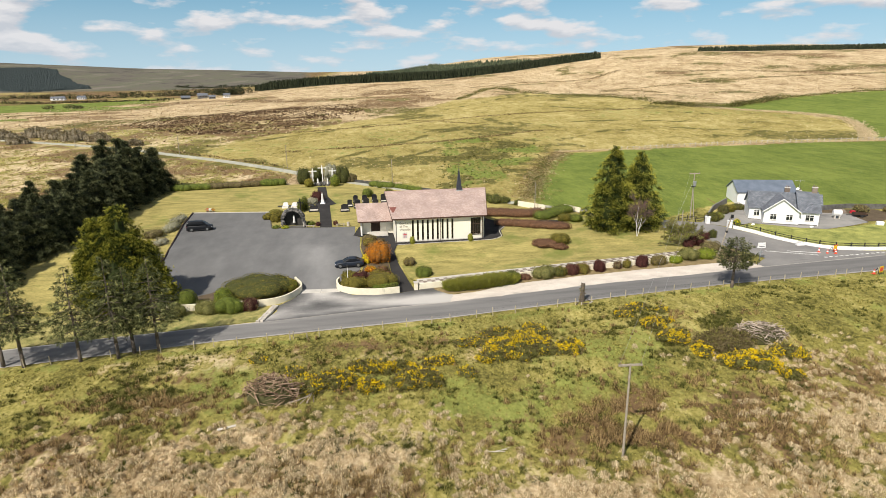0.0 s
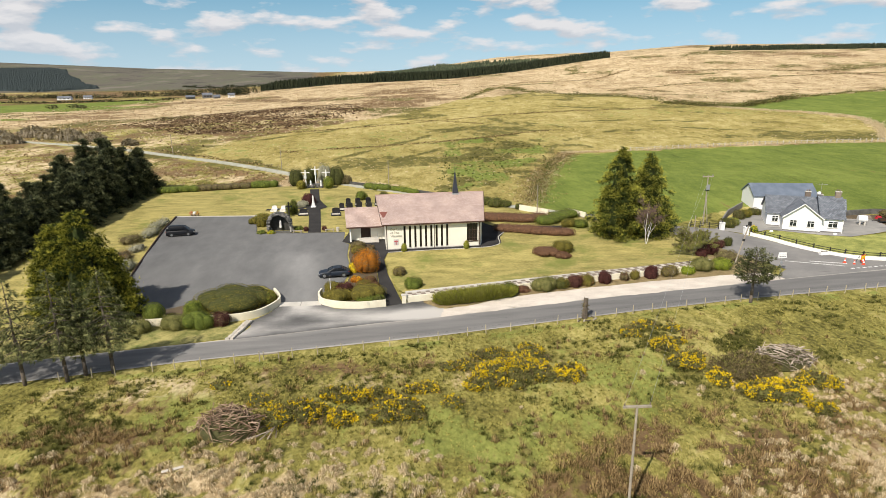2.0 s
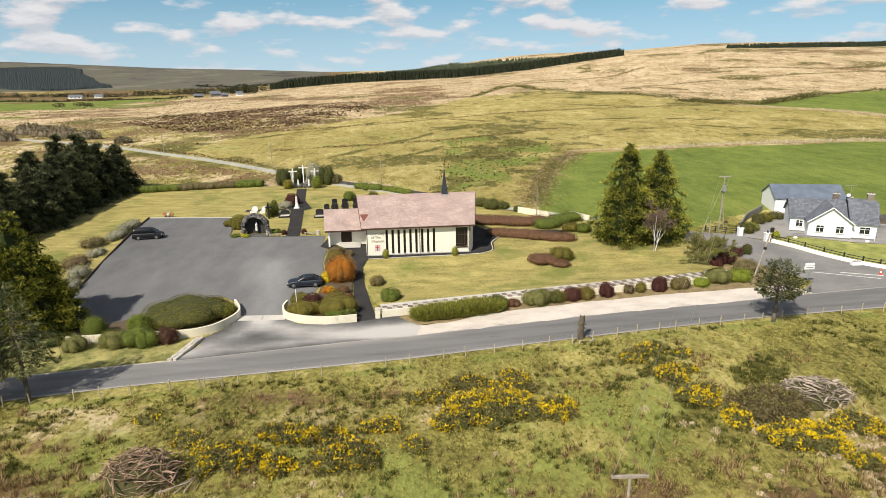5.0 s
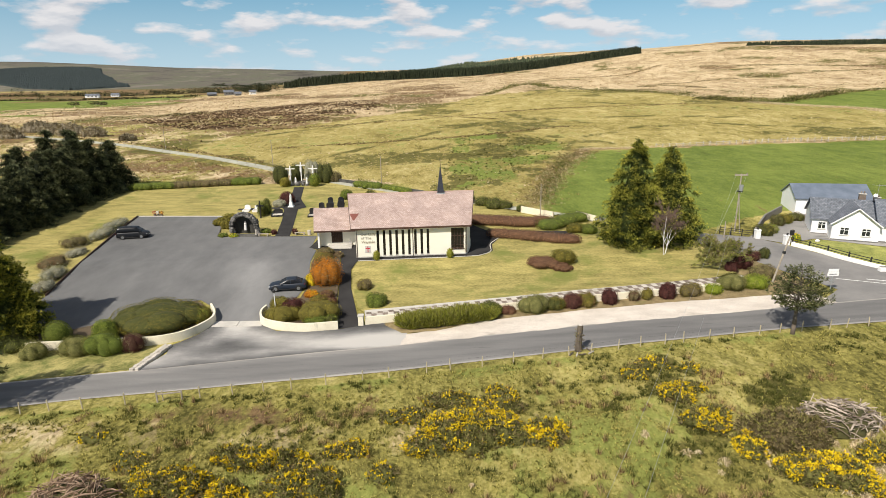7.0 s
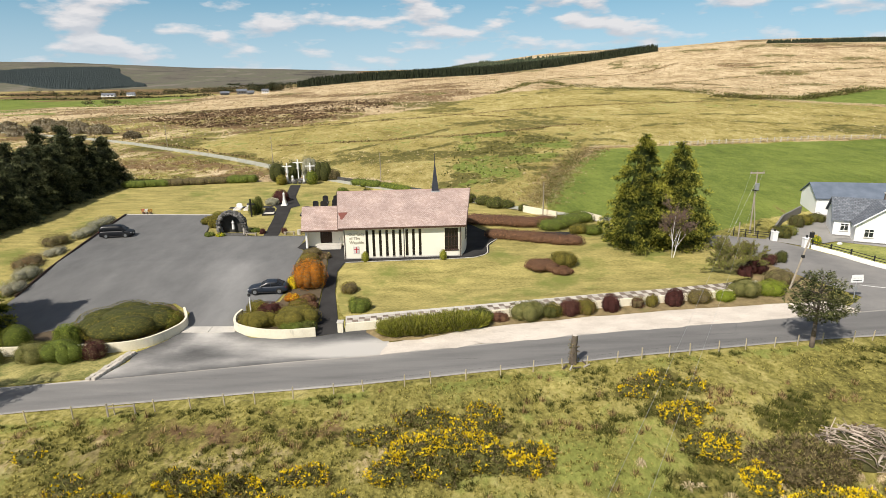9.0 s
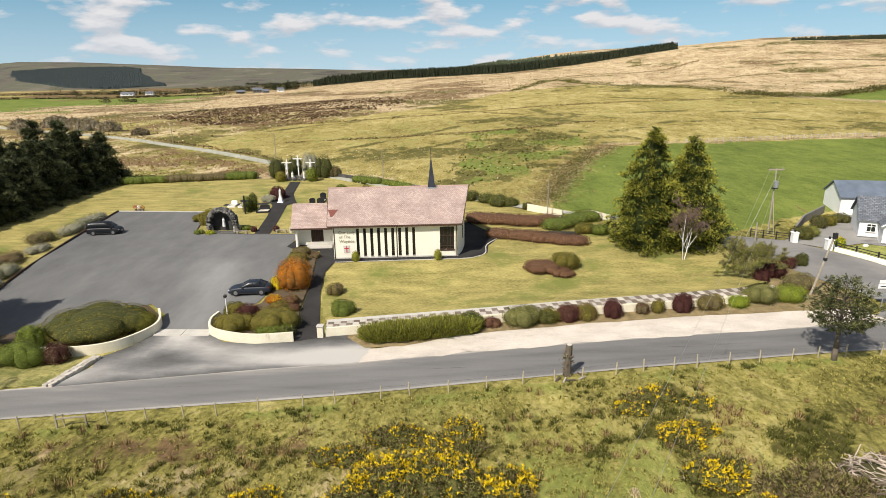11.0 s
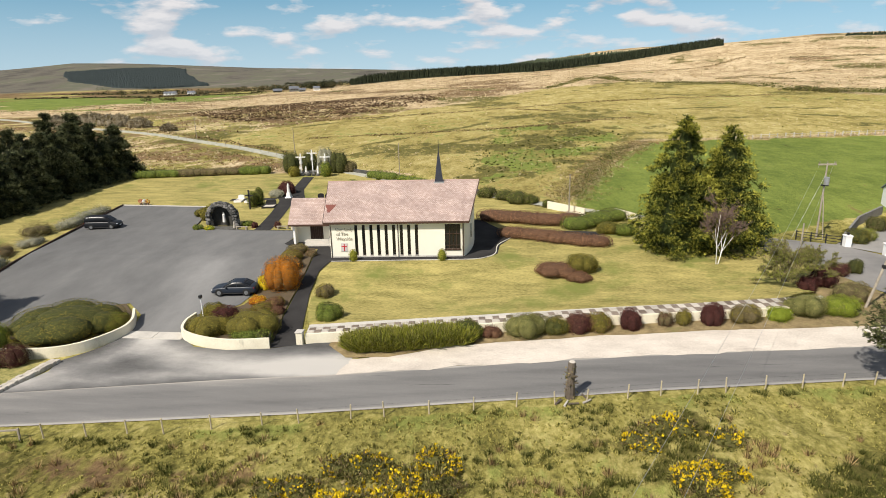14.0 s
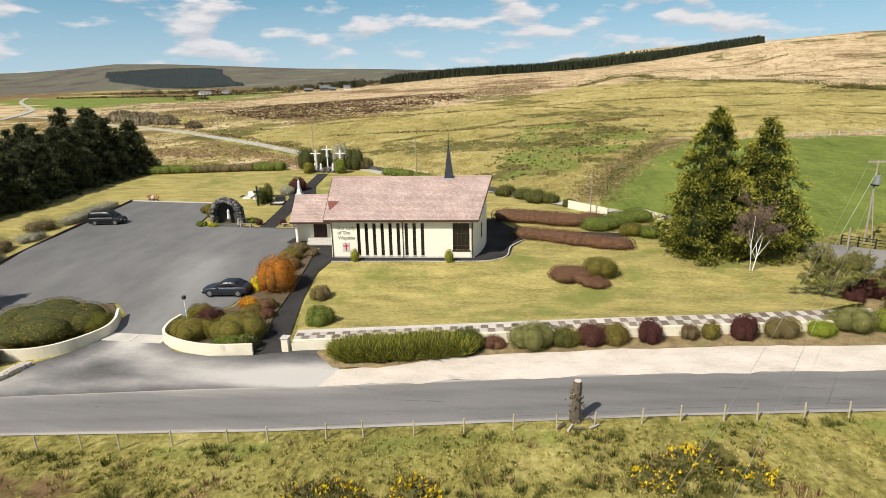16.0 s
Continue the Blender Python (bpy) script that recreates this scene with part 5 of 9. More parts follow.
# writing on the south wall
for text, x, z, s in (("Our Lady", 0.66, 3.15, 0.53), ("of The", 0.72, 2.60, 0.53), ("Wayside", 0.74, 2.04, 0.53)):
    cu = bpy.data.curves.new("lettering", "FONT")
    cu.body, cu.size, cu.extrude = text, s, 0.02
    tmp = new("tmp_text", cu)
    me = bpy.data.meshes.new_from_object(tmp.evaluated_get(bpy.context.evaluated_depsgraph_get()))
    bpy.data.objects.remove(tmp)
    me.transform(pose(x, -0.03, z, 90, 0, 0))
    me.materials.clear()
    me.materials.append(LETTER)
    ob = part("lettering", me, None, church, "raised bronze lettering")
plq = part("plaque", box_bm(1.2, 2.0, -0.05, 0.0, 0.70, 1.68, 0.01), PLAQUE, church, "pale plaque with a red cross")
bm = bmesh.new()
box(bm, 1.545, 1.655, -0.075, -0.05, 0.78, 1.6)
box(bm, 1.29, 1.91, -0.078, -0.05, 1.24, 1.35)
part("cross", bm, RED, plq)


# ---- church grounds: walls, beds, planting ----
def wall_y(x):
    return np.interp(x, (1.3, 8, 17, 26, 34, 43, 48), (81.1, 82.15, 83.5, 84.9, 86.0, 87.4, 88.5))


def wall_top(x):
    return float(np.interp(x, (1.3, 17, 30, 43, 48), (2.05, 2.45, 2.8, 3.05, 3.1)))


# the lawn lies level with the top of its retaining wall and falls back to the church
lawn = bpy.data.objects["church_lawn"]
for v in lawn.data.vertices:
    x, y = v.co.x, v.co.y
    d = y - float(wall_y(x))
    k = (1 - float(smooth(0.8, 11, d))) * float(smooth(-0.3, 2.6, x)) * float(smooth(50, 46, x))
    v.co.z += max(0.0, (wall_top(x) - 0.12 - v.co.z)) * k

front = [(x, float(wall_y(x))) for x in np.linspace(1.9, 47.5, 40)]
garden_wall = tagged(part("garden_wall", run_mesh(front, 0.25, gzf(-0.3), lambda x, y: wall_top(x) - 0.05), RENDER_OLD, None), "low cream rendered retaining wall below the lawn", "wall", "", "structure")
pier = thing("gate_pier", "square cream rendered gate pier beside the footpath", "pier", gz(1.45, 81.2))
part("pier_body", box_bm(-0.28, 0.28, -0.28, 0.28, -0.2, 1.15, 0.02), RENDER_OLD, pier)
part("pier_cap", box_bm(-0.34, 0.34, -0.34, 0.34, 1.15, 1.24, 0.02), CONCRETE, pier)
gate = thing("iron_gate", "open black iron gate beside the footpath", "gate", gz(-0.95, 80.4), 100)
for k in range(7):
    part("bar", rod_bm((0.15 + 0.14 * k, 0, 0.1), (0.15 + 0.14 * k, 0, 1.05), 0.012, n=5), IRON, gate)
part("gate_frame", run_mesh([(0, 0), (1.15, 0)], 0.03, lambda a, b: 0.08, lambda a, b: 0.13), IRON, gate)
part("gate_frame", run_mesh([(0, 0), (1.15, 0)], 0.03, lambda a, b: 1.02, lambda a, b: 1.08), IRON, gate)

# chequered slabs on top of the retaining wall
slab_bed = tagged(part("paving_strip", run_mesh([(x, y + 0.25) for x, y in front], 1.9, gzf(-0.2), lambda x, y: wall_top(x) - 0.07), CONCRETE, None), "strip of chequered paving slabs along the wall top", "paving", "", "structure")
slab_mesh = []
for m_ in (STONE_PALE, STONE_BROWN):
    sb = box_bm(-0.285, 0.285, -0.285, 0.285, -0.03, 0.03, 0.012)
    me = bpy.data.meshes.new("slab")
    sb.to_mesh(me)
    sb.free()
    me.materials.append(m_)
    slab_mesh.append(me)
g = rng(31)
for i in range(74):
    x = 2.2 + i * 0.605
    dx = 0.3
    ang = math.degrees(math.atan2(float(wall_y(x + dx) - wall_y(x - dx)), 2 * dx))
    for j in range(2):
        ob = new("slab", slab_mesh[(i + j) % 2])
        ob.parent = slab_bed
        deep = float(np.interp(x, (2, 14, 42), (0.9, 1.05, 1.6)))
        ob.matrix_local = pose(x, float(wall_y(x)) + 0.30 + 0.31 * deep + 0.605 * deep * j, wall_top(x) - 0.045, g.normal(0, 0.6), g.normal(0, 0.6), ang + g.normal(0, 1.2)) @ Matrix.Diagonal((1, deep, 1, 1))

# entrance beds with curved dwarf walls
bed_r = curve_pts([(-9.9, 84.9), (-10.1, 83.4), (-9.3, 81.4), (-7.0, 80.2), (-4.2, 79.75), (-0.9, 80.2)], 5)
tagged(part("bed_wall_east", run_mesh(bed_r, 0.22, gzf(-0.2), gzf(0.95)), RENDER_OLD, None), "curved cream dwarf wall round the planted bed", "wall", "", "structure")
drape("bed_east", [(-6.7, 88.4), (-9.1, 85.9), (-9.9, 83.4), (-9.1, 81.6), (-6.9, 80.4), (-4.2, 80.0), (-0.95, 80.5), (-1.6, 84), (-2.2, 87), (-2.7, 92), (-3.4, 98), (-4.4, 103.8), (-7.5, 104.4), (-7.4, 98.5), (-6.4, 93)], 0.14, SOIL, "planted soil bed between car park and footpath", "bed")
bed_l = curve_pts([(-31.5, 76.0), (-26.6, 76.4), (-22.5, 76.8), (-18.9, 77.2), (-16.5, 78.6), (-15.0, 81.2), (-15.0, 83.2), (-16.2, 85.5)], 5)
tagged(part("bed_wall_west", run_mesh(bed_l, 0.22, gzf(-0.2), gzf(0.95)), RENDER_OLD, None), "curved cream dwarf wall west of the gateway", "wall", "", "structure")
drape("bed_west", [(-38, 79.5), (-36, 77.2), (-31.5, 76.2), (-26.6, 76.6), (-22.5, 77.0), (-18.9, 77.4), (-16.7, 78.9), (-15.3, 81.2), (-15.3, 83.2), (-16.3, 85.4), (-18.8, 87.9), (-25.2, 86), (-27.7, 82.3), (-31, 80.3)], 0.12, SOIL, "planted soil bed beside the gateway", "bed")
for i in range(2):
    tagged(part("threshold_slab", box_bm(-14.85 + i * 2.75, -12.15 + i * 2.75, 81.15, 82.55, 1.0, 1.26, 0.01), CONCRETE, None), "pale concrete threshold slab across the gateway", "slab", "", "structure")
# low broken stone wing wall at the roadside
wing = thing("stone_wing", "low pale stone kerb wall at the entrance", "stone wall", gz(-18.2, 74.0))
g = rng(8)
for i in range(13):
    for j in range(2):
        a = box_bm(-0.19, 0.19, -0.2, 0.2, 0, 0.30 + 0.08 * g.random(), 0.03)
        o = part("stone", a, STONE_PALE, wing)
        o.location, o.rotation_euler = (0.12 * (i - 6) * 0.6 + 0.42 * j, 0.40 * (i - 6), 0.0), (0, 0, g.normal(0, 0.2) - 0.1)
tagged(part("kerb", run_mesh([(-18.9, 71.5), (-17.6, 73.6), (-17.2, 76.6)], 0.14, gzf(-0.1), gzf(0.22)), CONCRETE, None), "dark edged concrete kerb at the entrance", "kerb", "", "structure")
tagged(part("lot_kerb", run_mesh([(-43.8, 125.4), (-43.1, 117), (-41.1, 107), (-39.4, 98), (-38.3, 90)], 0.16, gzf(-0.1), gzf(0.30)), WOOD_DARK, None), "low dark edging along the car park", "kerb", "", "structure")
tagged(part("lot_kerb_north", run_mesh([(-27.4, 124.7), (-43.7, 125.5)], 0.14, gzf(-0.1), gzf(0.2)), CONCRETE, None), "low edging along the car park", "kerb", "", "structure")
tagged(part("lot_kerb_garden", run_mesh([(-9.4, 112.4), (-17.2, 112.5), (-25.2, 113.3), (-26.3, 118), (-27.4, 124.6)], 0.14, gzf(-0.1), gzf(0.14)), STONE_GREY, None), "grey kerb round the memorial garden", "kerb", "", "structure")
PAINT = surface("worn_road_paint", (0.55, 0.55, 0.53), (0.75, 0.75, 0.72), 2, 0.8, 0.0)
g = rng(4)


def lobed(rx, ry, h, k, g, base=0.45):
    """A handful of lobes that make a natural mound rx by ry, h high."""
    L = [(0, 0, h * base, rx * 0.8, ry * 0.8, h * (1 - base))]
    for i in range(k):
        a = 2 * math.pi * (i + g.uniform(-0.3, 0.3)) / k
        s = g.uniform(0.42, 0.6)
        L.append((rx * 0.52 * math.cos(a), ry * 0.52 * math.sin(a), h * g.uniform(0.32, 0.48), rx * s, ry * s, h * g.uniform(0.42, 0.55)))
    return L


def bush(name, label, x, y, rx, ry, h, mats, seed, n=None, size=0.13, lobes=5, mix=(), turn=0, power=2.0, up=0.0, rough=0.05, core=None, group="", tilt=0.7):
    gg = rng(seed)
    L = lobed(rx, ry, h, lobes, gg) if lobes else [(0, 0, h * 0.42, rx, ry, h * 0.58)]
    size *= 0.62
    n = int((n or 0) * 1.8) or int(min(7500, 330 * (rx * ry * 2 + (rx + ry) * h) * (0.13 / size) ** 2))
    return shrub(name, label, "shrub", gz(x, y, up), L, n, size, mats, seed, turn, power, core, mix, tilt, rough, group)


# east bed
bush("clipped_shrub", "clipped olive heather mound in the entrance bed", -7.3, 82.5, 2.1, 1.9, 1.85, [L_OLIVE, L_HEDGE], 201, mix=(0.12,))
bush("clipped_shrub", "rounded olive green clipped shrub in the entrance bed", -3.5, 83.0, 2.6, 2.2, 2.15, [L_OLIVE, L_HEDGE], 202, mix=(0.3,))
bush("purple_shrub", "deep purple barberry between green mounds", -6.5, 84.1, 1.5, 1.2, 2.05, [L_PURPLE], 203)
bush("juniper", "low grey-green juniper behind the dwarf wall", -3.2, 81.2, 1.6, 0.8, 1.35, [L_GREEN, L_HEDGE], 204, mix=(0.4,))
bush("juniper", "low green juniper at the end of the dwarf wall", -1.7, 81.2, 0.75, 0.7, 1.3, [L_HEDGE, L_GREEN], 205, mix=(0.4,))
bush("clipped_shrub", "olive heather mound at the car park edge", -8.3, 85.4, 1.3, 1.5, 1.5, [L_OLIVE, L_HEDGE], 206, mix=(0.3,))
bush("orange_shrub", "large barberry covered in orange blossom", -4.3, 92.4, 2.0, 1.9, 3.5, [L_ORANGE, L_BROWNBUSH], 207, n=8500, mix=(0.42,), lobes=9, size=0.15, rough=0.12)
bush("yellow_shrub", "small yellow flowering shrub by the car park", -6.1, 92.2, 0.8, 0.9, 1.5, [L_YELLOW, L_OLIVE], 208, mix=(0.5,), size=0.1)
bush("orange_shrub", "low amber heather beside the car park", -5.4, 88.6, 0.9, 0.8, 0.9, [L_ORANGE, L_RUST, L_YELLOW], 209, mix=(0.4, 0.3), size=0.1)
for i, (x, y, r_, h_, m_) in enumerate(((-3.6, 88.2, 1.1, 1.0, [L_RUST, L_OLIVE]), (-2.9, 86.7, 0.9, 0.9, [L_RUST, L_PURPLE]), (-4.2, 86.6, 1.2, 1.2, [L_OLIVE, L_RUST]), (-5.9, 99.6, 1.4, 1.3, [L_OLIVE, L_RUST]), (-4.9, 97.4, 1.1, 1.3, [L_RUST, L_OLIVE]), (-6.2, 102.4, 1.3, 1.1, [L_BROWNBUSH, L_OLIVE]), (-4.1, 101.2, 0.7, 0.8, [L_BROWNBUSH, L_RUST]), (-5.9, 96.0, 1.0, 1.2, [L_RUST, L_BROWNBUSH]))):
    bush("heather_mound", "low rounded brown and olive heather mound", x, y, r_, r_ * 0.95, h_, m_, 220 + i, mix=(0.35,), size=0.11)
# west bed
bush("clipped_dome", "very broad clipped dark green evergreen dome", -20.6, 82.4, 5.4, 4.4, 2.3, [L_HEDGE, L_OLIVE], 240, n=11000, mix=(0.55,), lobes=7, size=0.15, rough=0.06)
bush("clipped_shrub", "lighter green clipped shrub at the gateway", -16.7, 83.0, 1.3, 1.6, 1.6, [L_OLIVE, L_GREEN], 241, mix=(0.4,))
bush("green_shrub", "rounded fresh green shrub in front of the dwarf wall", -23.3, 75.4, 2.0, 1.4, 2.35, [L_GREEN, L_HEDGE], 242, mix=(0.3,))
bush("purple_shrub", "purple-leaved shrub beside the dwarf wall", -20.7, 76.0, 1.1, 1.0, 1.8, [L_PURPLE, L_BROWNBUSH], 243, mix=(0.4,))
bush("green_shrub", "grey-green shrub with fine leaves", -26.0, 75.4, 1.7, 1.3, 1.9, [L_WILLOW, L_HEDGE], 244, mix=(0.6,))
bush("green_shrub", "bright green rounded shrub behind the others", -24.9, 78.6, 1.3, 1.2, 2.3, [L_GREEN, L_LIME], 245, mix=(0.2,))
bush("round_shrub", "dense round bright green shrub", -29.4, 77.9, 1.35, 1.3, 2.5, [L_GREEN, L_HEDGE], 246, mix=(0.25,), lobes=0)
bush("grey_shrub", "loose grey-green shrub beside the wall", -29.8, 74.6, 1.35, 1.05, 1.75, [L_WILLOW, L_HEDGE], 247, mix=(0.6,), rough=0.12)
bush("green_shrub", "dark green shrub under the conifers", -33.4, 76.6, 2.0, 1.6, 1.6, [L_HEDGE, L_GREEN], 248, mix=(0.3,), rough=0.12)
bush("green_shrub", "dark green shrub under the conifers", -36.0, 75.2, 1.8, 1.4, 1.5, [L_HEDGE, L_OLIVE], 249, mix=(0.3,), rough=0.12)
# along the car park edge
for i, (x, y, rx, ry, h_, m_) in enumerate(((-45.2, 119.5, 1.4, 3.2, 1.1, [L_SILVER, L_WILLOW]), (-44.6, 114.2, 1.4, 2.6, 1.2, [L_SILVER, L_WILLOW]), (-45.9, 109.0, 1.8, 1.8, 1.3, [L_BROWNBUSH, L_WILLOW]), (-42.9, 104.2, 1.2, 1.8, 0.9, [L_SILVER, L_BROWNBUSH]), (-43.3, 99.3, 1.9, 1.8, 1.2, [L_BROWNBUSH, L_RUST]), (-41.0, 95.6, 1.5, 1.9, 1.3, [L_SILVER, L_WILLOW]), (-40.0, 91.6, 1.4, 1.6, 1.2, [L_SILVER, L_BROWNBUSH]))):
    bush("silver_shrub" if m_[0] is L_SILVER else "brown_shrub", "low silvery shrub along the car park edge" if m_[0] is L_SILVER else "low brown shrub along the car park edge", x + 0.5, y, rx * 0.9, ry * 1.25, h_ * 1.1, m_, 260 + i, mix=(0.45,), size=0.17, rough=0.2)

# roadside shrubs in front of the garden wall
for i, (x, y, rx, ry, h_, m_, mx, nm, lab) in enumerate((
        (15.6, 83.2, 1.35, 1.1, 1.75, [L_HEDGE, L_GREEN], (0.4,), "green_shrub", "dark green shrub against the wall"),
        (17.6, 83.2, 1.0, 0.8, 0.95, [L_RUST, L_PURPLE], (0.4,), "brown_shrub", "low reddish-brown shrub at the wall foot"),
        (20.5, 84.2, 1.75, 1.35, 2.05, [L_WILLOW, L_HEDGE], (0.65,), "grey_shrub", "large rounded grey-green shrub at the wall"),
        (23.0, 84.8, 1.2, 1.0, 1.5, [L_HEDGE, L_OLIVE], (0.5,), "green_shrub", "olive green shrub in the hedge row"),
        (24.9, 85.1, 1.3, 1.0, 1.75, [L_PURPLE, L_RUST], (0.3,), "purple_shrub", "purple shrub in the hedge row"),
        (26.6, 85.4, 1.2, 1.0, 1.6, [L_OLIVE, L_HEDGE, L_RUST], (0.4, 0.3), "green_shrub", "mottled olive shrub in the hedge row"),
        (29.3, 86.1, 1.0, 0.95, 1.85, [L_PURPLE], (), "purple_shrub", "round deep purple shrub at the wall"),
        (32.3, 86.5, 0.7, 0.65, 1.25, [L_BROWNBUSH, L_PURPLE], (0.4,), "brown_shrub", "small brown shrub at the wall"),
        (33.9, 86.8, 0.7, 0.65, 1.35, [L_OLIVE, L_BROWNBUSH], (0.4,), "brown_shrub", "small olive shrub at the wall"),
        (36.3, 87.2, 1.05, 0.95, 1.9, [L_PURPLE], (), "purple_shrub", "round deep purple shrub at the wall"),
        (39.0, 87.8, 1.35, 1.0, 1.6, [L_BROWNBUSH, L_OLIVE], (0.5,), "brown_shrub", "olive-brown shrub at the wall"),
        (42.0, 88.3, 1.1, 0.9, 1.15, [L_LIME], (), "lime_shrub", "bright lime-yellow shrub at the wall end"),
        (44.7, 87.8, 1.9, 1.5, 2.0, [L_WILLOW, L_HEDGE], (0.7,), "grey_shrub", "large rounded grey-green shrub by the roadside"),
        (47.6, 88.0, 1.7, 1.3, 1.7, [L_LIME, L_WILLOW, L_GREEN], (0.4, 0.3), "lime_shrub", "loose yellow-green shrub by the roadside"),
        (49.9, 91.0, 1.6, 1.4, 1.9, [L_BROWNBUSH, L_WILLOW], (0.4,), "brown_shrub", "loose brown-green shrub near the junction"),
        (49.3, 95.0, 1.3, 1.2, 1.9, [L_PURPLE], (), "purple_shrub", "round dark purple shrub near the junction"),
        (47.3, 93.4, 0.9, 0.9, 1.5, [L_PURPLE], (), "purple_shrub", "small dark purple shrub on the bank"),
        (52.2, 98.0, 1.2, 1.0, 1.2, [L_PURPLE, L_BROWNBUSH], (0.4,), "purple_shrub", "low purple shrub beside the side road"),
        (54.0, 98.4, 0.75, 0.75, 1.5, [L_HEDGE, L_SITKA], (0.4,), "dwarf_conifer", "small blue-green dwarf conifer"))):
    if x < 44:
        y = float(wall_y(x)) - ry * 0.62
    bush(nm, lab, x, y, rx, ry, h_, m_, 300 + i, mix=mx, size=0.13, rough=0.06, tilt=0.7)
drape("shrub_border", ragged([(6.0, 79.0), (9.4, 79.2), (14.6, 81.1), (19, 81.9), (23, 82.5), (27, 83.4), (31.3, 83.8), (36, 84.5), (39.4, 84.6), (46, 85.2), (53, 85.6), (54.3, 92), (52.2, 97), (50.5, 99.5), (48, 93.8), (47.4, 90.6), (43, 89.1), (34, 87.5), (26, 86.2), (17, 84.5), (8, 82.8), (4.0, 82.0), (4.0, 81)], 0.3, 0.8, 4), 0.10, BORDER, "strip of bare soil and dead grass under shrubs", "bed")
# lawn planting
bush("round_shrub", "rounded green shrub at the lawn edge", 2.7, 85.4, 1.35, 1.2, 1.8, [L_GREEN, L_HEDGE], 340, mix=(0.5,), up=0.15)
bush("brown_shrub", "small olive-brown shrub at the lawn edge", 0.7, 90.9, 0.95, 1.0, 1.25, [L_BROWNBUSH, L_OLIVE], 341, mix=(0.4,))
for x, y in ((1.35, 99.7), (11.45, 100.25)):
    bush("topiary", "small clipped egg-shaped golden conifer by the wall", x, y, 0.52, 0.52, 1.45, [L_GOLDEN, L_LIME], 342, mix=(0.25,), lobes=0, size=0.1, n=900, rough=0.03)
bush("heather_bed", "crescent of rusty brown heather on the lawn", 24.0, 97.2, 2.4, 2.2, 1.05, [L_RUST], 345, n=4200, size=0.15, lobes=6)
bush("heather_bed", "crescent of rusty brown heather on the lawn", 26.0, 95.6, 1.5, 1.2, 0.85, [L_RUST], 346, n=2200, size=0.15)
bush("green_shrub", "olive green shrub beside the heather crescent", 26.7, 97.9, 1.7, 1.5, 1.9, [L_OLIVE, L_HEDGE], 347, mix=(0.35,))


def hedge_run(name, label, pts, half, h, mats, seed, mix=(), n=5000, size=0.15, core=None, jitter=0.15, power=2.6, rough=0.06):
    """A long planted mass along plan points, made of overlapping lobes."""
    g = rng(seed)
    cx, cy = sum(p[0] for p in pts) / len(pts), sum(p[1] for p in pts) / len(pts)
    z0 = float(ground_z(cx, cy))
    L = []
    for (xa, ya), (xb, yb) in zip(pts, pts[1:]):
        d = math.hypot(xb - xa, yb - ya)
        k = max(1, int(d / (half * 0.5)))
        for i in range(k + 1):
            u = i / k
            x, y = xa + (xb - xa) * u + g.normal(0, jitter), ya + (yb - ya) * u + g.normal(0, jitter)
            hh = h * g.uniform(0.93, 1.05)
            L.append((x - cx, y - cy, float(ground_z(x, y)) - z0 + hh * 0.4, half * g.uniform(0.9, 1.12), half * g.uniform(0.9, 1.12), hh * 0.6))
    return shrub(name, label, "hedge", (cx, cy, z0), L, n, size, mats, seed, 0, power, core, mix, 0.7, rough)


hedge_run("heather_hedge", "long rusty brown heather hedge behind the church", [(16.6, 119.2), (20, 118.6), (24.5, 117.6), (27.0, 118.0)], 2.3, 1.3, [L_RUST], 350, n=9000)
hedge_run("heather_hedge", "long rusty brown heather hedge above the lawn", [(19.0, 111.3), (23.5, 109.6), (27.5, 107.8), (29.6, 107.4)], 1.7, 1.15, [L_RUST], 351, n=9000)
hedge_run("clipped_hedge", "low broad clipped green hedge", [(27.8, 115.5), (31.0, 117.6), (33.2, 119.6)], 2.0, 1.5, [L_GREEN, L_HEDGE], 352, mix=(0.6,), n=7000)
bush("clipped_shrub", "rounded clipped green shrub near the conifers", 31.4, 112.6, 1.6, 1.3, 1.6, [L_OLIVE, L_HEDGE], 353, mix=(0.5,))
bush("clipped_shrub", "rounded clipped green shrub near the conifers", 33.5, 112.0, 1.5, 1.3, 1.5, [L_GREEN, L_HEDGE], 354, mix=(0.5,))
for i, (x, y, r_, h_) in enumerate(((15.2, 131.4, 1.6, 1.7), (18.2, 130.0, 1.8, 1.6), (20.0, 127.9, 2.0, 1.9), (22.0, 127.4, 1.3, 1.5), (9.6, 136.6, 1.6, 1.6), (24.6, 125.3, 0.9, 1.3))):
    bush("dark_shrub", "dark green shrub along the back boundary", x, y, r_, r_ * 0.8, h_, [L_HEDGE, L_GREEN, L_BROWNBUSH], 360 + i, mix=(0.3, 0.2))
tagged(part("back_wall", run_mesh([(24.4, 124.7), (29.4, 120.8)], 0.25, gzf(-0.2), gzf(1.15)), RENDER_OLD, None), "low cream wall along the back lane", "wall", "", "structure")
tagged(part("back_wall_end", run_mesh([(33.6, 121.6), (36.2, 118.6)], 0.25, gzf(-0.2), gzf(1.0)), RENDER_OLD, None), "low cream wall along the back lane", "wall", "", "structure")
tagged(part("stone_boundary", run_mesh([(-14.5, 153.6), (-6, 147.6), (6, 139.4), (13, 133.5), (20.5, 127.6)], 0.4, gzf(-0.2), gzf(0.85)), STONE_GREY, None), "low grey stone boundary wall by the lane", "wall", "", "structure")
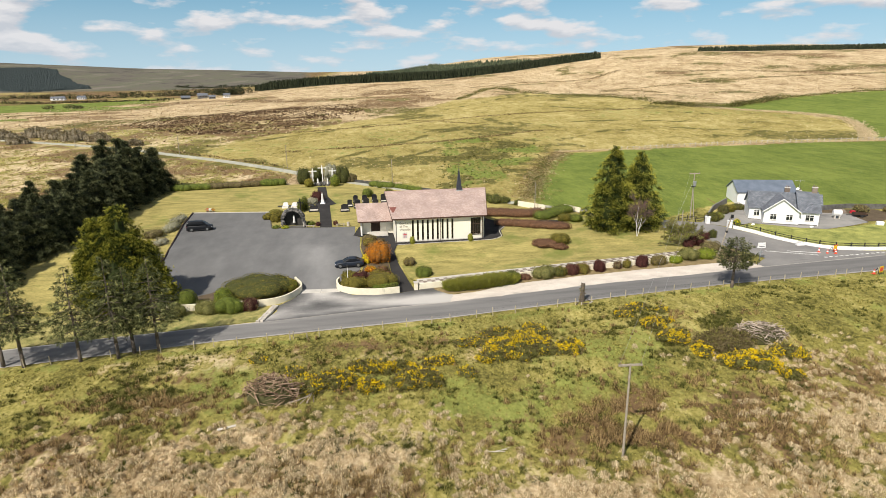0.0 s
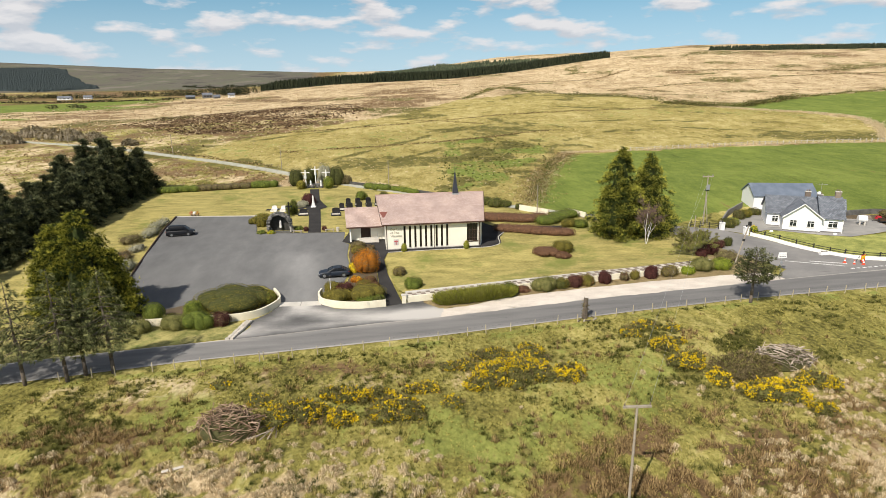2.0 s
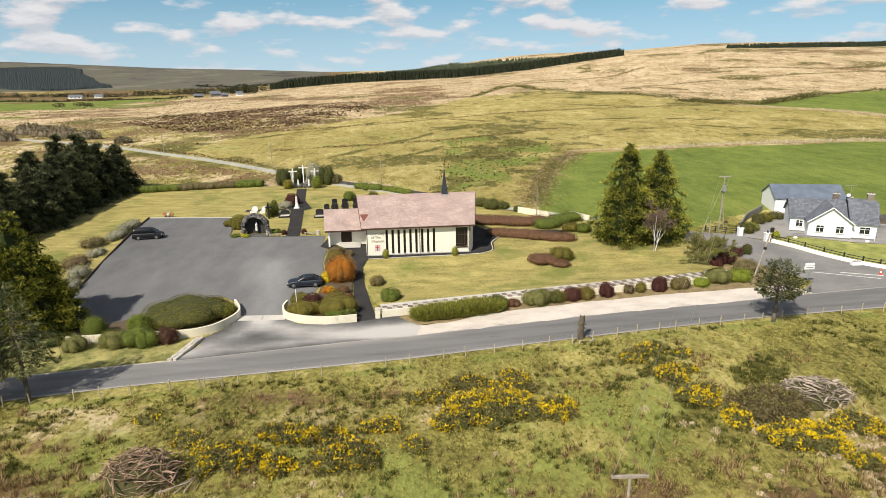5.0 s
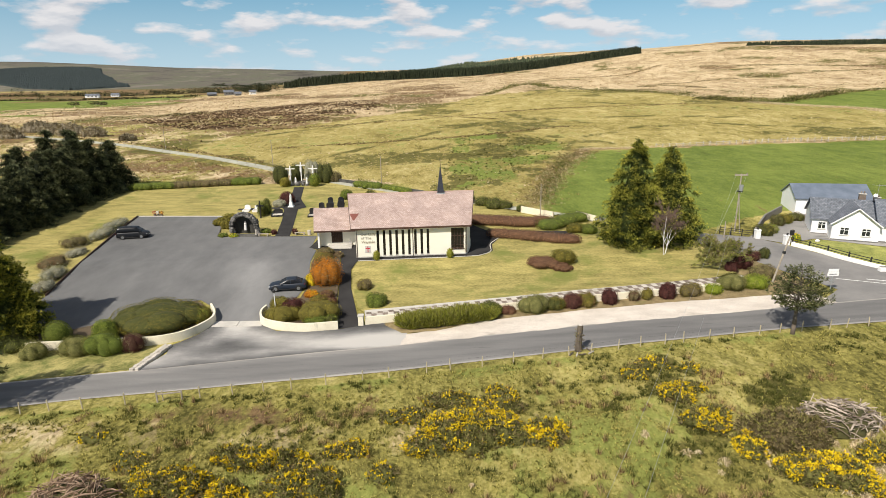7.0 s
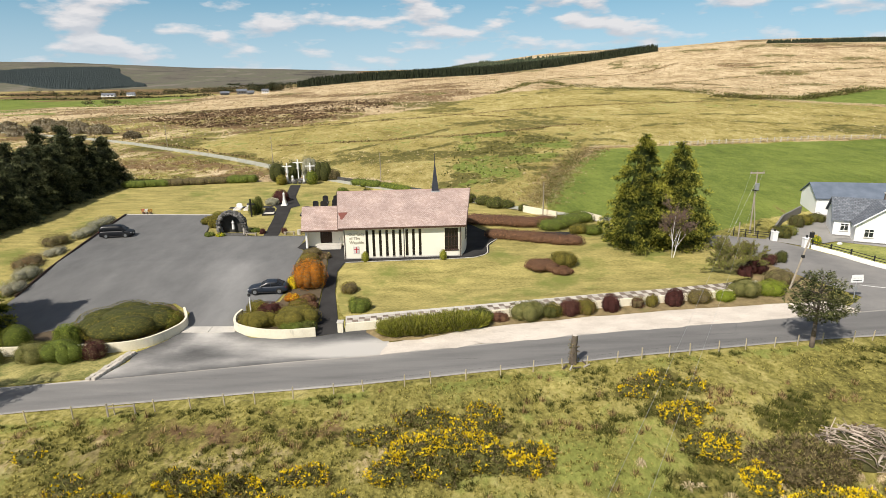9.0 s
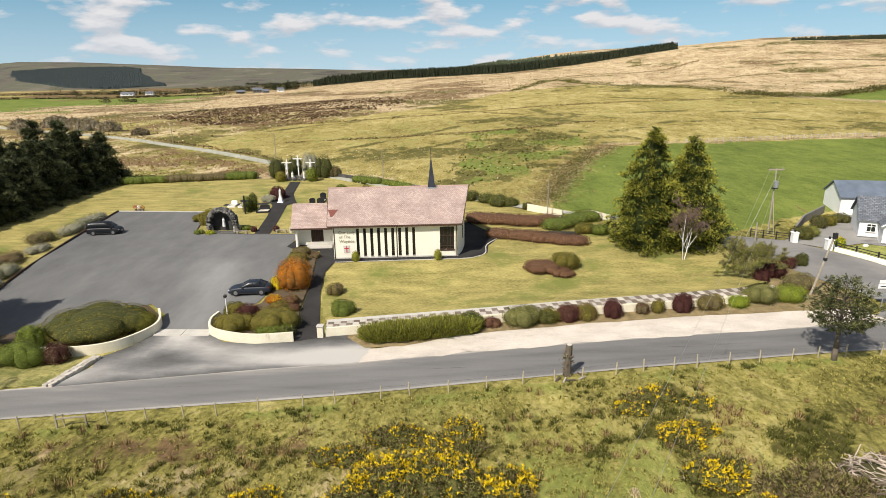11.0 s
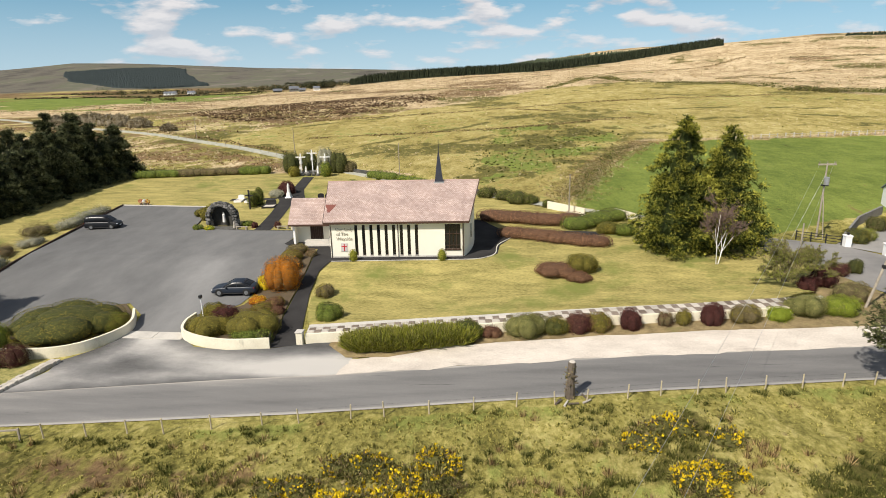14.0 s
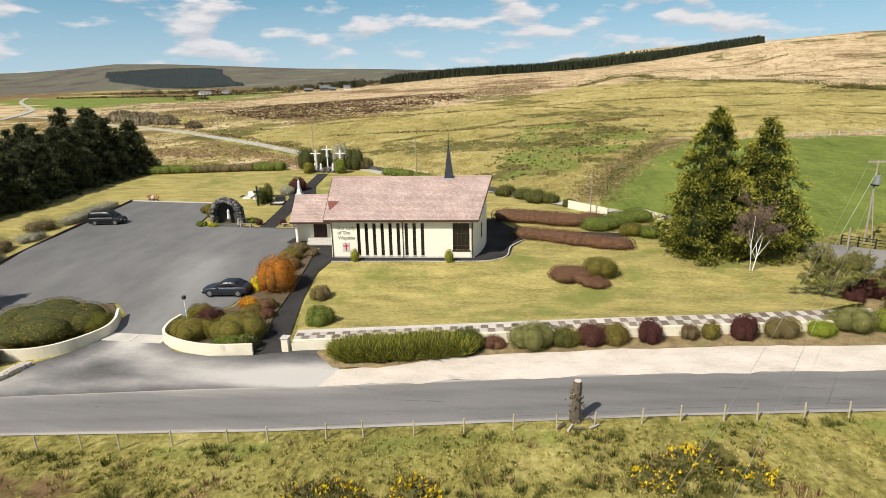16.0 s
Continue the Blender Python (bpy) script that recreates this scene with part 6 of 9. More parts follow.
hedge_run("boundary_hedge", "clipped green hedge along the back boundary", [(-7.5, 147.2), (-3.0, 145.0)], 1.2, 1.5, [L_GREEN, L_HEDGE], 370, mix=(0.4,), n=2600)
hedge_run("boundary_hedge", "clipped green hedge along the back boundary", [(-1.4, 144.4), (3.8, 140.6)], 1.0, 1.2, [L_GREEN, L_LIME], 371, mix=(0.3,), n=2600)
hedge_run("boundary_hedge", "long clipped hedge at the back of the lawn", [(-55.0, 147.3), (-47.5, 148.6)], 1.2, 1.5, [L_GREEN, L_HEDGE], 372, mix=(0.4,), n=3000)
hedge_run("boundary_hedge", "browning clipped hedge at the back of the lawn", [(-46.8, 148.8), (-35.6, 150.8)], 1.2, 1.5, [L_BROWNBUSH, L_HEDGE, L_GREEN], 373, mix=(0.35, 0.2), n=4000)
hedge_run("boundary_hedge", "bright green clipped hedge at the back of the lawn", [(-34.6, 151.0), (-29.8, 151.6)], 1.3, 1.7, [L_GREEN, L_HEDGE], 374, mix=(0.3,), n=2600)

# lamp post in the bed
lamp = thing("lamp_post", "white post with a small black lamp head", "lamp post", gz(-8.4, 83.6))
part("post", rod_bm((0, 0, -0.2), (0, 0, 3.0), 0.055, 0.045, 10), WHITE, lamp)
part("lamp_head", box_bm(-0.13, 0.13, -0.16, 0.12, 2.98, 3.28, 0.03), IRON, lamp)
drain = tagged(part("drain_cover", box_bm(-13.95, -13.35, 94.7, 95.2, 2.2, 2.245, 0.01), PAINT, None), "white framed drain cover in the car park", "drain", "", "structure")

# ---- memorial garden ----
# grotto stone darkened for the back wall: recess shade painted in
STONE_SHADED = surface("shaded_grotto_stone", (0.02, 0.02, 0.019), (0.075, 0.072, 0.066), 2.2, 0.92, 0.8, 6)
SHRINE = thing("grotto", "rough grey stone grotto arch with a dark recess", "grotto", (-21.2, 113.9, 2.75))
g = rng(77)
for ring, (rad, dep) in enumerate(((2.35, 0.0), (2.05, -0.12), (2.3, 0.5), (2.2, 1.0))):
    k = 19
    for i in range(k):
        a = math.pi * (i + 0.5 * (ring % 2)) / (k - 1)
        if a > math.pi + 0.05:
            continue
        sx = 0.24 * g.uniform(0.8, 1.35)
        b = bmesh.new()
        bmesh.ops.create_icosphere(b, subdivisions=1, radius=1)
        for v in b.verts:
            v.co = Vector((v.co.x * sx * 1.3, v.co.y * sx * 1.2, v.co.z * sx)) * (1 + 0.25 * (g.random() - 0.5))
        o = part("stone", b, STONE_GREY, SHRINE)
        o.location = (rad * math.cos(a), dep, max(0.05, 1.55 + (rad if a else rad) * math.sin(a) * 1.02) if 0.12 < a < math.pi - 0.12 else g.uniform(0.1, 1.6))
        o.rotation_euler = (g.random(), g.random(), g.random() * 3)
for sx_ in (-1, 1):
    for zz in np.arange(0.15, 1.7, 0.42):
        for yy in (0.0, 0.5, 1.0):
            b = bmesh.new()
            bmesh.ops.create_icosphere(b, subdivisions=1, radius=0.34)
            for v in b.verts:
                v.co *= 1 + 0.3 * (g.random() - 0.5)
            o = part("stone", b, STONE_GREY, SHRINE)
            o.location, o.rotation_euler = (sx_ * (2.2 + 0.1 * g.normal()), yy, zz), (g.random(), g.random(), g.random() * 3)
bm = bmesh.new()
face = bm.faces.new([bm.verts.new((2.2 * math.cos(math.pi * i / 14), 1.1, 1.55 + 2.0 * math.sin(math.pi * i / 14))) for i in range(15)] + [bm.verts.new((-2.2, 1.1, -0.2)), bm.verts.new((2.2, 1.1, -0.2))])
ext = bmesh.ops.extrude_face_region(bm, geom=[face])
bmesh.ops.translate(bm, vec=(0, 0.45, 0), verts=[q for q in ext["geom"] if isinstance(q, bmesh.types.BMVert)])
bmesh.ops.recalc_face_normals(bm, faces=bm.faces[:])
part("back_wall", bm, STONE_SHADED, SHRINE)
part("rockery", box_bm(-2.6, 2.6, -1.0, 0.2, -0.2, 0.35, 0.1), STONE_GREY, SHRINE)
SHRINE.scale = (0.9, 0.9, 0.92)


def figure(bm, h, z0=0.0, arms=False):
    """A plain robed figure as one simple solid."""
    prof = ((0.0, 0.17), (0.1, 0.18), (0.45, 0.14), (0.62, 0.13), (0.75, 0.16), (0.82, 0.10), (0.86, 0.05), (0.90, 0.075), (0.96, 0.07), (1.0, 0.02))
    for (a, ra), (b, rb) in zip(prof, prof[1:]):
        rod(bm, (0, 0, z0 + h * a), (0, 0, z0 + h * b), ra * h * 0.95, rb * h * 0.95, 10)
    if arms:
        rod(bm, (-0.42 * h, 0, z0 + h * 0.84), (0.42 * h, 0, z0 + h * 0.84), 0.035 * h, n=6)
    return bm


MARBLE = surface("white_statue_stone", (0.66, 0.65, 0.62), (0.80, 0.79, 0.77), 3, 0.5, 0.1)
st = part("statue", figure(bmesh.new(), 1.4), MARBLE, None)
st.location = (-21.1, 114.45, 3.55)
tagged(st, "white robed statue standing in the grotto", "statue")
st = part("statue", figure(bmesh.new(), 0.9), STONE_PALE, None)
st.location = (-19.1, 113.2, 3.05)
tagged(st, "small pale kneeling statue before the grotto", "statue")
ped = thing("plinth", "stepped white stone plinth beside the path", "plinth", gz(-17.6, 130.6))
bm = bmesh.new()
for r0, r1, z0, z1 in ((0.85, 0.68, -0.1, 0.25), (0.5, 0.4, 0.25, 0.85), (0.4, 0.3, 0.85, 1.0)):
    r = bmesh.ops.create_cone(bm, cap_ends=True, segments=4, radius1=r0, radius2=r1, depth=z1 - z0)
    bmesh.ops.rotate(bm, cent=(0, 0, 0), matrix=Matrix.Rotation(radians(45), 3, "Z"), verts=r["verts"])
    bmesh.ops.translate(bm, vec=(0, 0, (z0 + z1) / 2), verts=r["verts"])
part("plinth_block", bm, MARBLE, ped)
st = part("statue", figure(bmesh.new(), 1.5, 0.0), MARBLE, None)
st.location = gz(-17.6, 130.6, 0.99)
tagged(st, "white robed statue on a stepped plinth", "statue")
drape("garden_path", [(-16.0, 112.5), (-13.7, 112.6), (-14.4, 118), (-15.9, 128.6), (-14.6, 130), (-15.8, 133), (-17.2, 137), (-18.8, 147.4), (-20.9, 147.4), (-19.3, 137), (-19.2, 133), (-20.2, 131.6), (-18.4, 128.4), (-17.2, 122)], 0.10, TARMAC, "dark tarmac path through the memorial garden", "path")
drape("garden_path_cross", [(-27, 128.5), (-19.5, 129.0), (-19.3, 130.4), (-27, 129.6)], 0.095, TARMAC, "dark tarmac side path", "path")
# calvary
plat = thing("calvary_mound", "low mound of dark stones under the crosses", "stone mound", gz(-19.9, 150.2))
g = rng(70)
for i in range(46):
    b = bmesh.new()
    bmesh.ops.create_icosphere(b, subdivisions=1, radius=0.35)
    for v in b.verts:
        v.co *= 1 + 0.35 * (g.random() - 0.5)
    o = part("stone", b, STONE_GREY, plat)
    a, u = g.uniform(0, 2 * math.pi), math.sqrt(g.random())
    o.location, o.rotation_euler = (3.3 * u * math.cos(a), 1.3 * u * math.sin(a), 0.55 * (1 - u * u) + 0.1), (g.random(), g.random(), g.random() * 3)
for x, y, h_, col in ((-22.3, 150.6, 4.1, WHITE), (-19.9, 150.4, 4.9, WHITE), (-17.4, 150.6, 4.1, WHITE)):
    bm = bmesh.new()
    box(bm, -0.1, 0.1, -0.08, 0.08, -0.2, h_)
    box(bm, -1.0, 1.0, -0.07, 0.07, h_ - 0.75, h_ - 0.57)
    figure(bm, 1.6, h_ - 2.05, True)
    st = part("crucifix", bm, WOOD_GREY if h_ > 4.5 else WHITE, None)
    for p in st.data.polygons:
        if p.center.y < -0.09 or (abs(p.center.x) < 0.35 and p.center.z > h_ - 2.1 and abs(p.center.y) > 0.085):
            p.material_index = 0
    st.data.materials[0] = MARBLE
    st.location = gz(x, y, 0.0)
    tagged(st, "tall white crucifix on a stone mound", "crucifix", "three crosses of the calvary")
for x, y in ((-21.0, 149.6), (-18.6, 149.6), (-22.1, 149.4)):
    st = part("statue", figure(bmesh.new(), 1.55), MARBLE, None)
    st.location = gz(x, y, 0.25)
    tagged(st, "white robed statue below the crosses", "statue")
bush("calvary_shrub", "tall dark evergreen shrub behind the crosses", -24.8, 152.0, 2.0, 1.7, 4.3, [L_HEDGE, L_SITKA], 380, mix=(0.5,), size=0.22, rough=0.3, n=2600)
bush("calvary_shrub", "tall dark evergreen shrub behind the crosses", -21.6, 153.2, 1.7, 1.4, 4.4, [L_HEDGE, L_SITKA], 381, mix=(0.5,), size=0.22, rough=0.3, n=2200)
bush("calvary_shrub", "silvery-leaved tall shrub behind the crosses", -18.3, 153.4, 1.9, 1.5, 5.2, [L_SILVER, L_WILLOW], 382, mix=(0.6,), size=0.2, n=2400, rough=0.2)
bush("calvary_shrub", "tall dark evergreen shrub behind the crosses", -15.2, 152.6, 1.9, 1.7, 4.4, [L_HEDGE, L_SITKA], 383, mix=(0.4,), size=0.22, rough=0.3, n=2600)
bush("calvary_shrub", "brown-green shrub beside the calvary", -13.0, 152.6, 1.4, 1.2, 2.4, [L_BROWNBUSH, L_HEDGE], 384, mix=(0.4,), size=0.18)
bush("topiary", "clipped golden-green dome before the calvary", -23.0, 148.4, 1.15, 1.1, 2.1, [L_OLIVE, L_GOLDEN], 385, mix=(0.4,), lobes=0)
bush("topiary", "clipped green cone before the calvary", -16.7, 148.5, 1.25, 1.2, 2.9, [L_GREEN, L_GOLDEN], 386, mix=(0.3,), lobes=0)
for i, (x, y, rx, h_, m_, nm, lab) in enumerate(((-20.0, 131.2, 1.3, 1.3, [L_SILVER], "silver_shrub", "pale silvery rounded shrub by the path"), (-19.0, 133.6, 1.5, 2.2, [L_PURPLE], "purple_shrub", "dark purple rounded shrub behind the statue"), (-21.4, 124.9, 0.85, 2.6, [L_HEDGE, L_GREEN], "topiary", "clipped dark green column in the garden"), (-20.8, 126.2, 0.8, 2.9, [L_HEDGE, L_GREEN], "topiary", "clipped dark green column in the garden"), (-25.9, 121.4, 1.9, 1.6, [L_OLIVE, L_GREEN], "clipped_shrub", "rounded olive shrub behind the grotto"), (-25.2, 118.2, 1.4, 2.0, [L_OLIVE, L_HEDGE], "clipped_shrub", "rounded olive shrub beside the grotto"), (-27.2, 119.8, 1.2, 1.2, [L_OLIVE, L_HEDGE], "clipped_shrub", "low olive shrub beside the grotto"), (-16.5, 114.0, 0.5, 0.9, [L_PURPLE, L_RUST], "small_shrub", "small reddish shrub by the path"), (-13.2, 114.2, 0.5, 0.9, [L_PURPLE, L_RUST], "small_shrub", "small reddish shrub by the path"), (-18.0, 115.2, 0.9, 0.7, [L_GREEN, L_HEDGE], "small_shrub", "low green shrub in the garden"), (-24.3, 112.9, 0.8, 0.7, [L_GREEN, L_WILLOW], "small_shrub", "low green rockery shrub"), (-22.6, 112.8, 0.7, 0.5, [L_LIME, L_YELLOW], "small_shrub", "low yellow-green rockery shrub"), (-8.0, 136.2, 1.3, 2.0, [L_GREEN, L_HEDGE], "clipped_shrub", "rounded green shrub among the graves"), (-3.0, 134.5, 1.4, 2.2, [L_HEDGE, L_OLIVE], "clipped_shrub", "rounded dark shrub among the graves"))):
    bush(nm, lab, x, y, rx, rx * 0.9, h_, m_, 400 + i, mix=(0.35,) if len(m_) > 1 else (), lobes=0 if nm == "topiary" else 5, size=0.13)
# graves
def grave(x, y, w, h_, stone, seed, plot=True):
    t = thing("grave", "black polished headstone on a kerbed plot" if stone is GRANITE_BLACK else "pale stone headstone on a kerbed plot", "grave", gz(x, y), 6)
    bm = bmesh.new()
    n = 10
    out = [(-w / 2, 0)] + [(-w / 2 * math.cos(math.pi * i / n), h_ * 0.78 + h_ * 0.22 * math.sin(math.pi * i / n)) for i in range(n + 1)] + [(w / 2, 0)]
    a = [bm.verts.new((p, -0.07, q)) for p, q in out]
    b = [bm.verts.new((p, 0.07, q)) for p, q in out]
    bm.faces.new(a), bm.faces.new(b[::-1])
    for i in range(len(a)):
        j = (i + 1) % len(a)
        bm.faces.new((a[j], a[i], b[i], b[j]))
    part("headstone", bm, stone, t)
    part("plinth", box_bm(-w * 0.62, w * 0.62, -0.18, 0.18, -0.15, 0.16, 0.02), stone, t)
    if plot:
        bm = bmesh.new()
        for q in ((-w * 0.62, -w * 0.62 + 0.12, -2.0, -0.18), (w * 0.62 - 0.12, w * 0.62, -2.0, -0.18), (-w * 0.62, w * 0.62, -2.12, -2.0)):
            box(bm, *q, -0.15, 0.2, 0.01)
        part("kerb", bm, stone, t)
        part("gravel", box_bm(-w * 0.62 + 0.12, w * 0.62 - 0.12, -2.0, -0.18, -0.15, 0.1), STONE_PALE if stone is GRANITE_BLACK else GRAVEL, t)
    return tagged(t, group="graves in the memorial garden")


for i, (x, y, w, h_, s) in enumerate(((-12.4, 125.6, 1.5, 1.2, 0), (-8.6, 123.4, 1.9, 0.8, 0), (-9.9, 128.0, 1.3, 1.5, 0), (-8.0, 128.6, 1.2, 1.6, 0), (-11.6, 129.0, 1.0, 1.2, 0), (-10.6, 132.6, 1.0, 1.3, 0), (-8.6, 132.6, 1.1, 1.3, 0), (-6.4, 132.6, 1.1, 1.4, 0), (-4.4, 132.4, 1.2, 1.5, 0), (-2.4, 131.6, 1.1, 1.3, 0), (-6.0, 128.9, 1.1, 1.2, 0), (-18.9, 126.2, 1.6, 0.9, 0), (-23.4, 129.4, 1.2, 0.8, 1), (-25.4, 129.6, 1.0, 0.8, 1))):
    grave(x, y, w, h_, MARBLE if s else GRANITE_BLACK, i)
bm = bmesh.new()
box(bm, -0.11, 0.11, -0.1, 0.1, -0.2, 3.1, 0.01)
box(bm, -0.6, 0.6, -0.1, 0.1, 2.1, 2.32, 0.01)
cr = thing("memorial_cross", "tall dark stone cross in the garden", "cross", gz(-21.3, 123.6))
part("cross_shaft", bm, GRANITE_BLACK, cr)
for x, y in ((-17.9, 112.9), (-12.2, 113.4)):
    b_ = thing("bench", "low weathered wooden bench at the garden kerb", "bench", gz(x, y), 4, "garden benches")
    for k in range(3):
        part("slat", box_bm(-0.85, 0.85, -0.2 + 0.14 * k, -0.09 + 0.14 * k, 0.42, 0.47, 0.01), WOOD_GREY, b_)
    for q in (-0.65, 0.65):
        part("leg", box_bm(q - 0.1, q + 0.1, -0.2, 0.2, -0.1, 0.42, 0.01), WOOD_GREY, b_)
bin_ = thing("litter_bin", "small pale litter bin beside the garden bench", "bin", gz(-10.7, 113.3))
part("bin_body", rod_bm((0, 0, -0.1), (0, 0, 0.8), 0.26, 0.3, 12), STONE_PALE, bin_)
orn = thing("flower_ornament", "small cluster of red and white flowers in pots", "flower pots", gz(-40.6, 125.9))
for k, (dx, m_) in enumerate(((-0.3, RED), (0.3, WHITE), (0.9, L_ORANGE))):
    pot = part("pot", rod_bm((dx, 0, -0.05), (dx, 0, 0.35), 0.16, 0.22, 10), STONE_BROWN, orn)
    gg = rng(k + 3)
    P, N = lobes_points([(dx, 0, 0.6, 0.33, 0.33, 0.36)], 160, gg)
    part("bloom", leaves_mesh("flowers", P, N, 0.14, [m_], gg), None, pot)


# ---- cars ----
CAR_GLASS, _n, _l, _b = nodes_of("tinted_car_glass")
_b.inputs["Base Color"].default_value, _b.inputs["Roughness"].default_value = (0.008, 0.009, 0.011, 1), 0.25
_b.inputs["Specular IOR Level"].default_value = 0.2
TYRE = surface("tyre_rubber", (0.012, 0.012, 0.012), (0.03, 0.03, 0.03), 6, 0.85, 0.1)
RIM = surface("alloy_rim", (0.30, 0.31, 0.32), (0.45, 0.46, 0.47), 6, 0.3, 0.0, metal=0.8)
LIGHTS = surface("headlight_glass", (0.55, 0.57, 0.6), (0.7, 0.72, 0.75), 6, 0.1, 0.0, spec=0.6)
TAIL = surface("tail_light_glass", (0.20, 0.01, 0.012), (0.28, 0.015, 0.018), 6, 0.15, 0.0)


def paint(name, c):
    m, n, l, b = nodes_of(name)
    b.inputs["Base Color"].default_value = (*c, 1)
    b.inputs["Roughness"].default_value, b.inputs["Coat Weight"].default_value, b.inputs["Coat Roughness"].default_value = 0.48, 0.08, 0.2
    b.inputs["Specular IOR Level"].default_value = 0.3
    return m


def loft(sections, cap=True):
    """A skin over cross-sections of equal point count."""
    bm = bmesh.new()
    rows = [[bm.verts.new(p) for p in s] for s in sections]
    for r, s in zip(rows, rows[1:]):
        for i in range(len(r)):
            j = (i + 1) % len(r)
            bm.faces.new((r[i], s[i], s[j], r[j]))
    if cap:
        bm.faces.new(rows[0][::-1]), bm.faces.new(rows[-1])
    bmesh.ops.recalc_face_normals(bm, faces=bm.faces[:])
    return bm


def along_line(pts, n):
    """n places on a smooth line through (x, z) or (x, z, k) points."""
    P = np.array([pts[0]] + list(pts) + [pts[-1]], float)
    out = []
    for t in np.linspace(0, len(pts) - 1 - 1e-6, n):
        i, f = int(t), t - int(t)
        a, b, c, d = P[i:i + 4]
        out.append(0.5 * (2 * b + (c - a) * f + (2 * a - 5 * b + 4 * c - d) * f * f + (3 * b - a - 3 * c + d) * f ** 3))
    return out


def mirrored(x, half):
    """A closed cross-section from points (y, z) that run up one side to the middle."""
    return [(x, -y, z) for y, z in half] + [(x, y, z) for y, z in half[::-1]]


def car(name, label, at, turn, body_mat, L, W, stations, cabin, wheel_x, wr):
    """stations: x, belt height, half width share; cabin: x, z pairs of the roof line, front to back."""
    t = thing(name, label, "car", at, turn)
    secs = []
    for x, zt, k in along_line(stations, 30):
        w = W / 2 * k
        secs.append(mirrored(x, [(w * 0.80, 0.2), (w * 0.95, 0.28), (w, 0.45), (w * 0.985, zt * 0.66), (w * 0.97, zt * 0.84), (w * 0.90, zt * 0.96), (w * 0.72, zt), (w * 0.3, zt + 0.02)]))
    part("body", loft(secs), body_mat, t, smooth_shade=True)
    belt = min(z for _, z, k in stations[2:-2]) - 0.09
    top_z = max(c[1] for c in cabin)
    secs, roof = [], []
    for x, z in along_line(cabin, 22):
        f = max(0.0, (z - belt) / (top_z - belt))
        w0, w1 = W / 2 * 0.925, W / 2 * (0.925 - 0.22 * f)
        secs.append(mirrored(x, [(w0, belt), ((w0 + w1) / 2 + 0.02, belt + (z - belt) * 0.5), (w1, z - 0.06 * f), (w1 * 0.9, z - 0.01 * f), (w1 * 0.4, z + 0.015 * f)]))
        if f > 0.8:
            roof.append(mirrored(x, [(w1 + 0.012, z - 0.09), (w1 * 0.97 + 0.012, z - 0.03), (w1 * 0.85, z + 0.012), (w1 * 0.4, z + 0.034)]))
    part("window", loft(secs), CAR_GLASS, t, "dark tinted window band", smooth_shade=True)
    part("roof", loft(roof), body_mat, t, smooth_shade=True)
    mid = cabin[len(cabin) // 2]
    for s in (-1, 1):
        for (xa, za), (xb, zb) in ((cabin[0], cabin[1]), (cabin[-2], cabin[-1]), ((mid[0], belt), (mid[0] + 0.05, mid[1] - 0.05))):
            fa, fb = (max(0.0, (z - belt) / (top_z - belt)) for z in (za, zb))
            part("pillar", rod_bm((xa, s * W / 2 * (0.905 - 0.2 * fa), za), (xb, s * W / 2 * (0.905 - 0.2 * fb), zb), 0.035, n=6), body_mat, t)
        part("sill", box_bm(wheel_x[0] + wr, wheel_x[1] - wr, s * W / 2 * 0.965 - 0.02, s * W / 2 * 0.965 + 0.02, 0.2, 0.3, 0.01), IRON, t)
    for wx in wheel_x:
        for s in (-1, 1):
            part("wheel_arch", rod_bm((wx, s * (W / 2 - 0.2), wr + 0.02), (wx, s * (W / 2 + 0.004), wr + 0.02), wr * 1.16, n=22), TYRE, t)
            wheel = part("wheel", rod_bm((wx, s * (W / 2 - 0.21), wr), (wx, s * (W / 2 + 0.018), wr), wr, n=20), TYRE, t)
            part("rim", rod_bm((wx, s * (W / 2 + 0.0), wr), (wx, s * (W / 2 + 0.03), wr), wr * 0.70, wr * 0.62, 14), RIM, wheel)
    x0, z0, k0 = stations[1]
    x1, z1, k1 = stations[-2]
    for s in (-1, 1):
        part("headlight", box_bm(x0 - 0.12, x0 + 0.16, s * W / 2 * k0 * 0.72 - 0.2, s * W / 2 * k0 * 0.72 + 0.2, z0 * 0.78, z0 * 0.92, 0.03), LIGHTS, t)
        part("tail_light", box_bm(x1 - 0.12, x1 + 0.13, s * W / 2 * k1 * 0.76 - 0.16, s * W / 2 * k1 * 0.76 + 0.16, z1 * 0.76, z1 * 0.92, 0.03), TAIL, t)
        part("door_mirror", box_bm(cabin[0][0] + 0.25, cabin[0][0] + 0.4, s * W / 2 * 1.05 - 0.09, s * W / 2 * 1.05 + 0.09, belt + 0.04, belt + 0.18, 0.03), body_mat, t)
    part("number_plate", box_bm(stations[0][0] - 0.02, stations[0][0] + 0.01, -0.26, 0.26, 0.42, 0.53), WHITE, t)
    return t


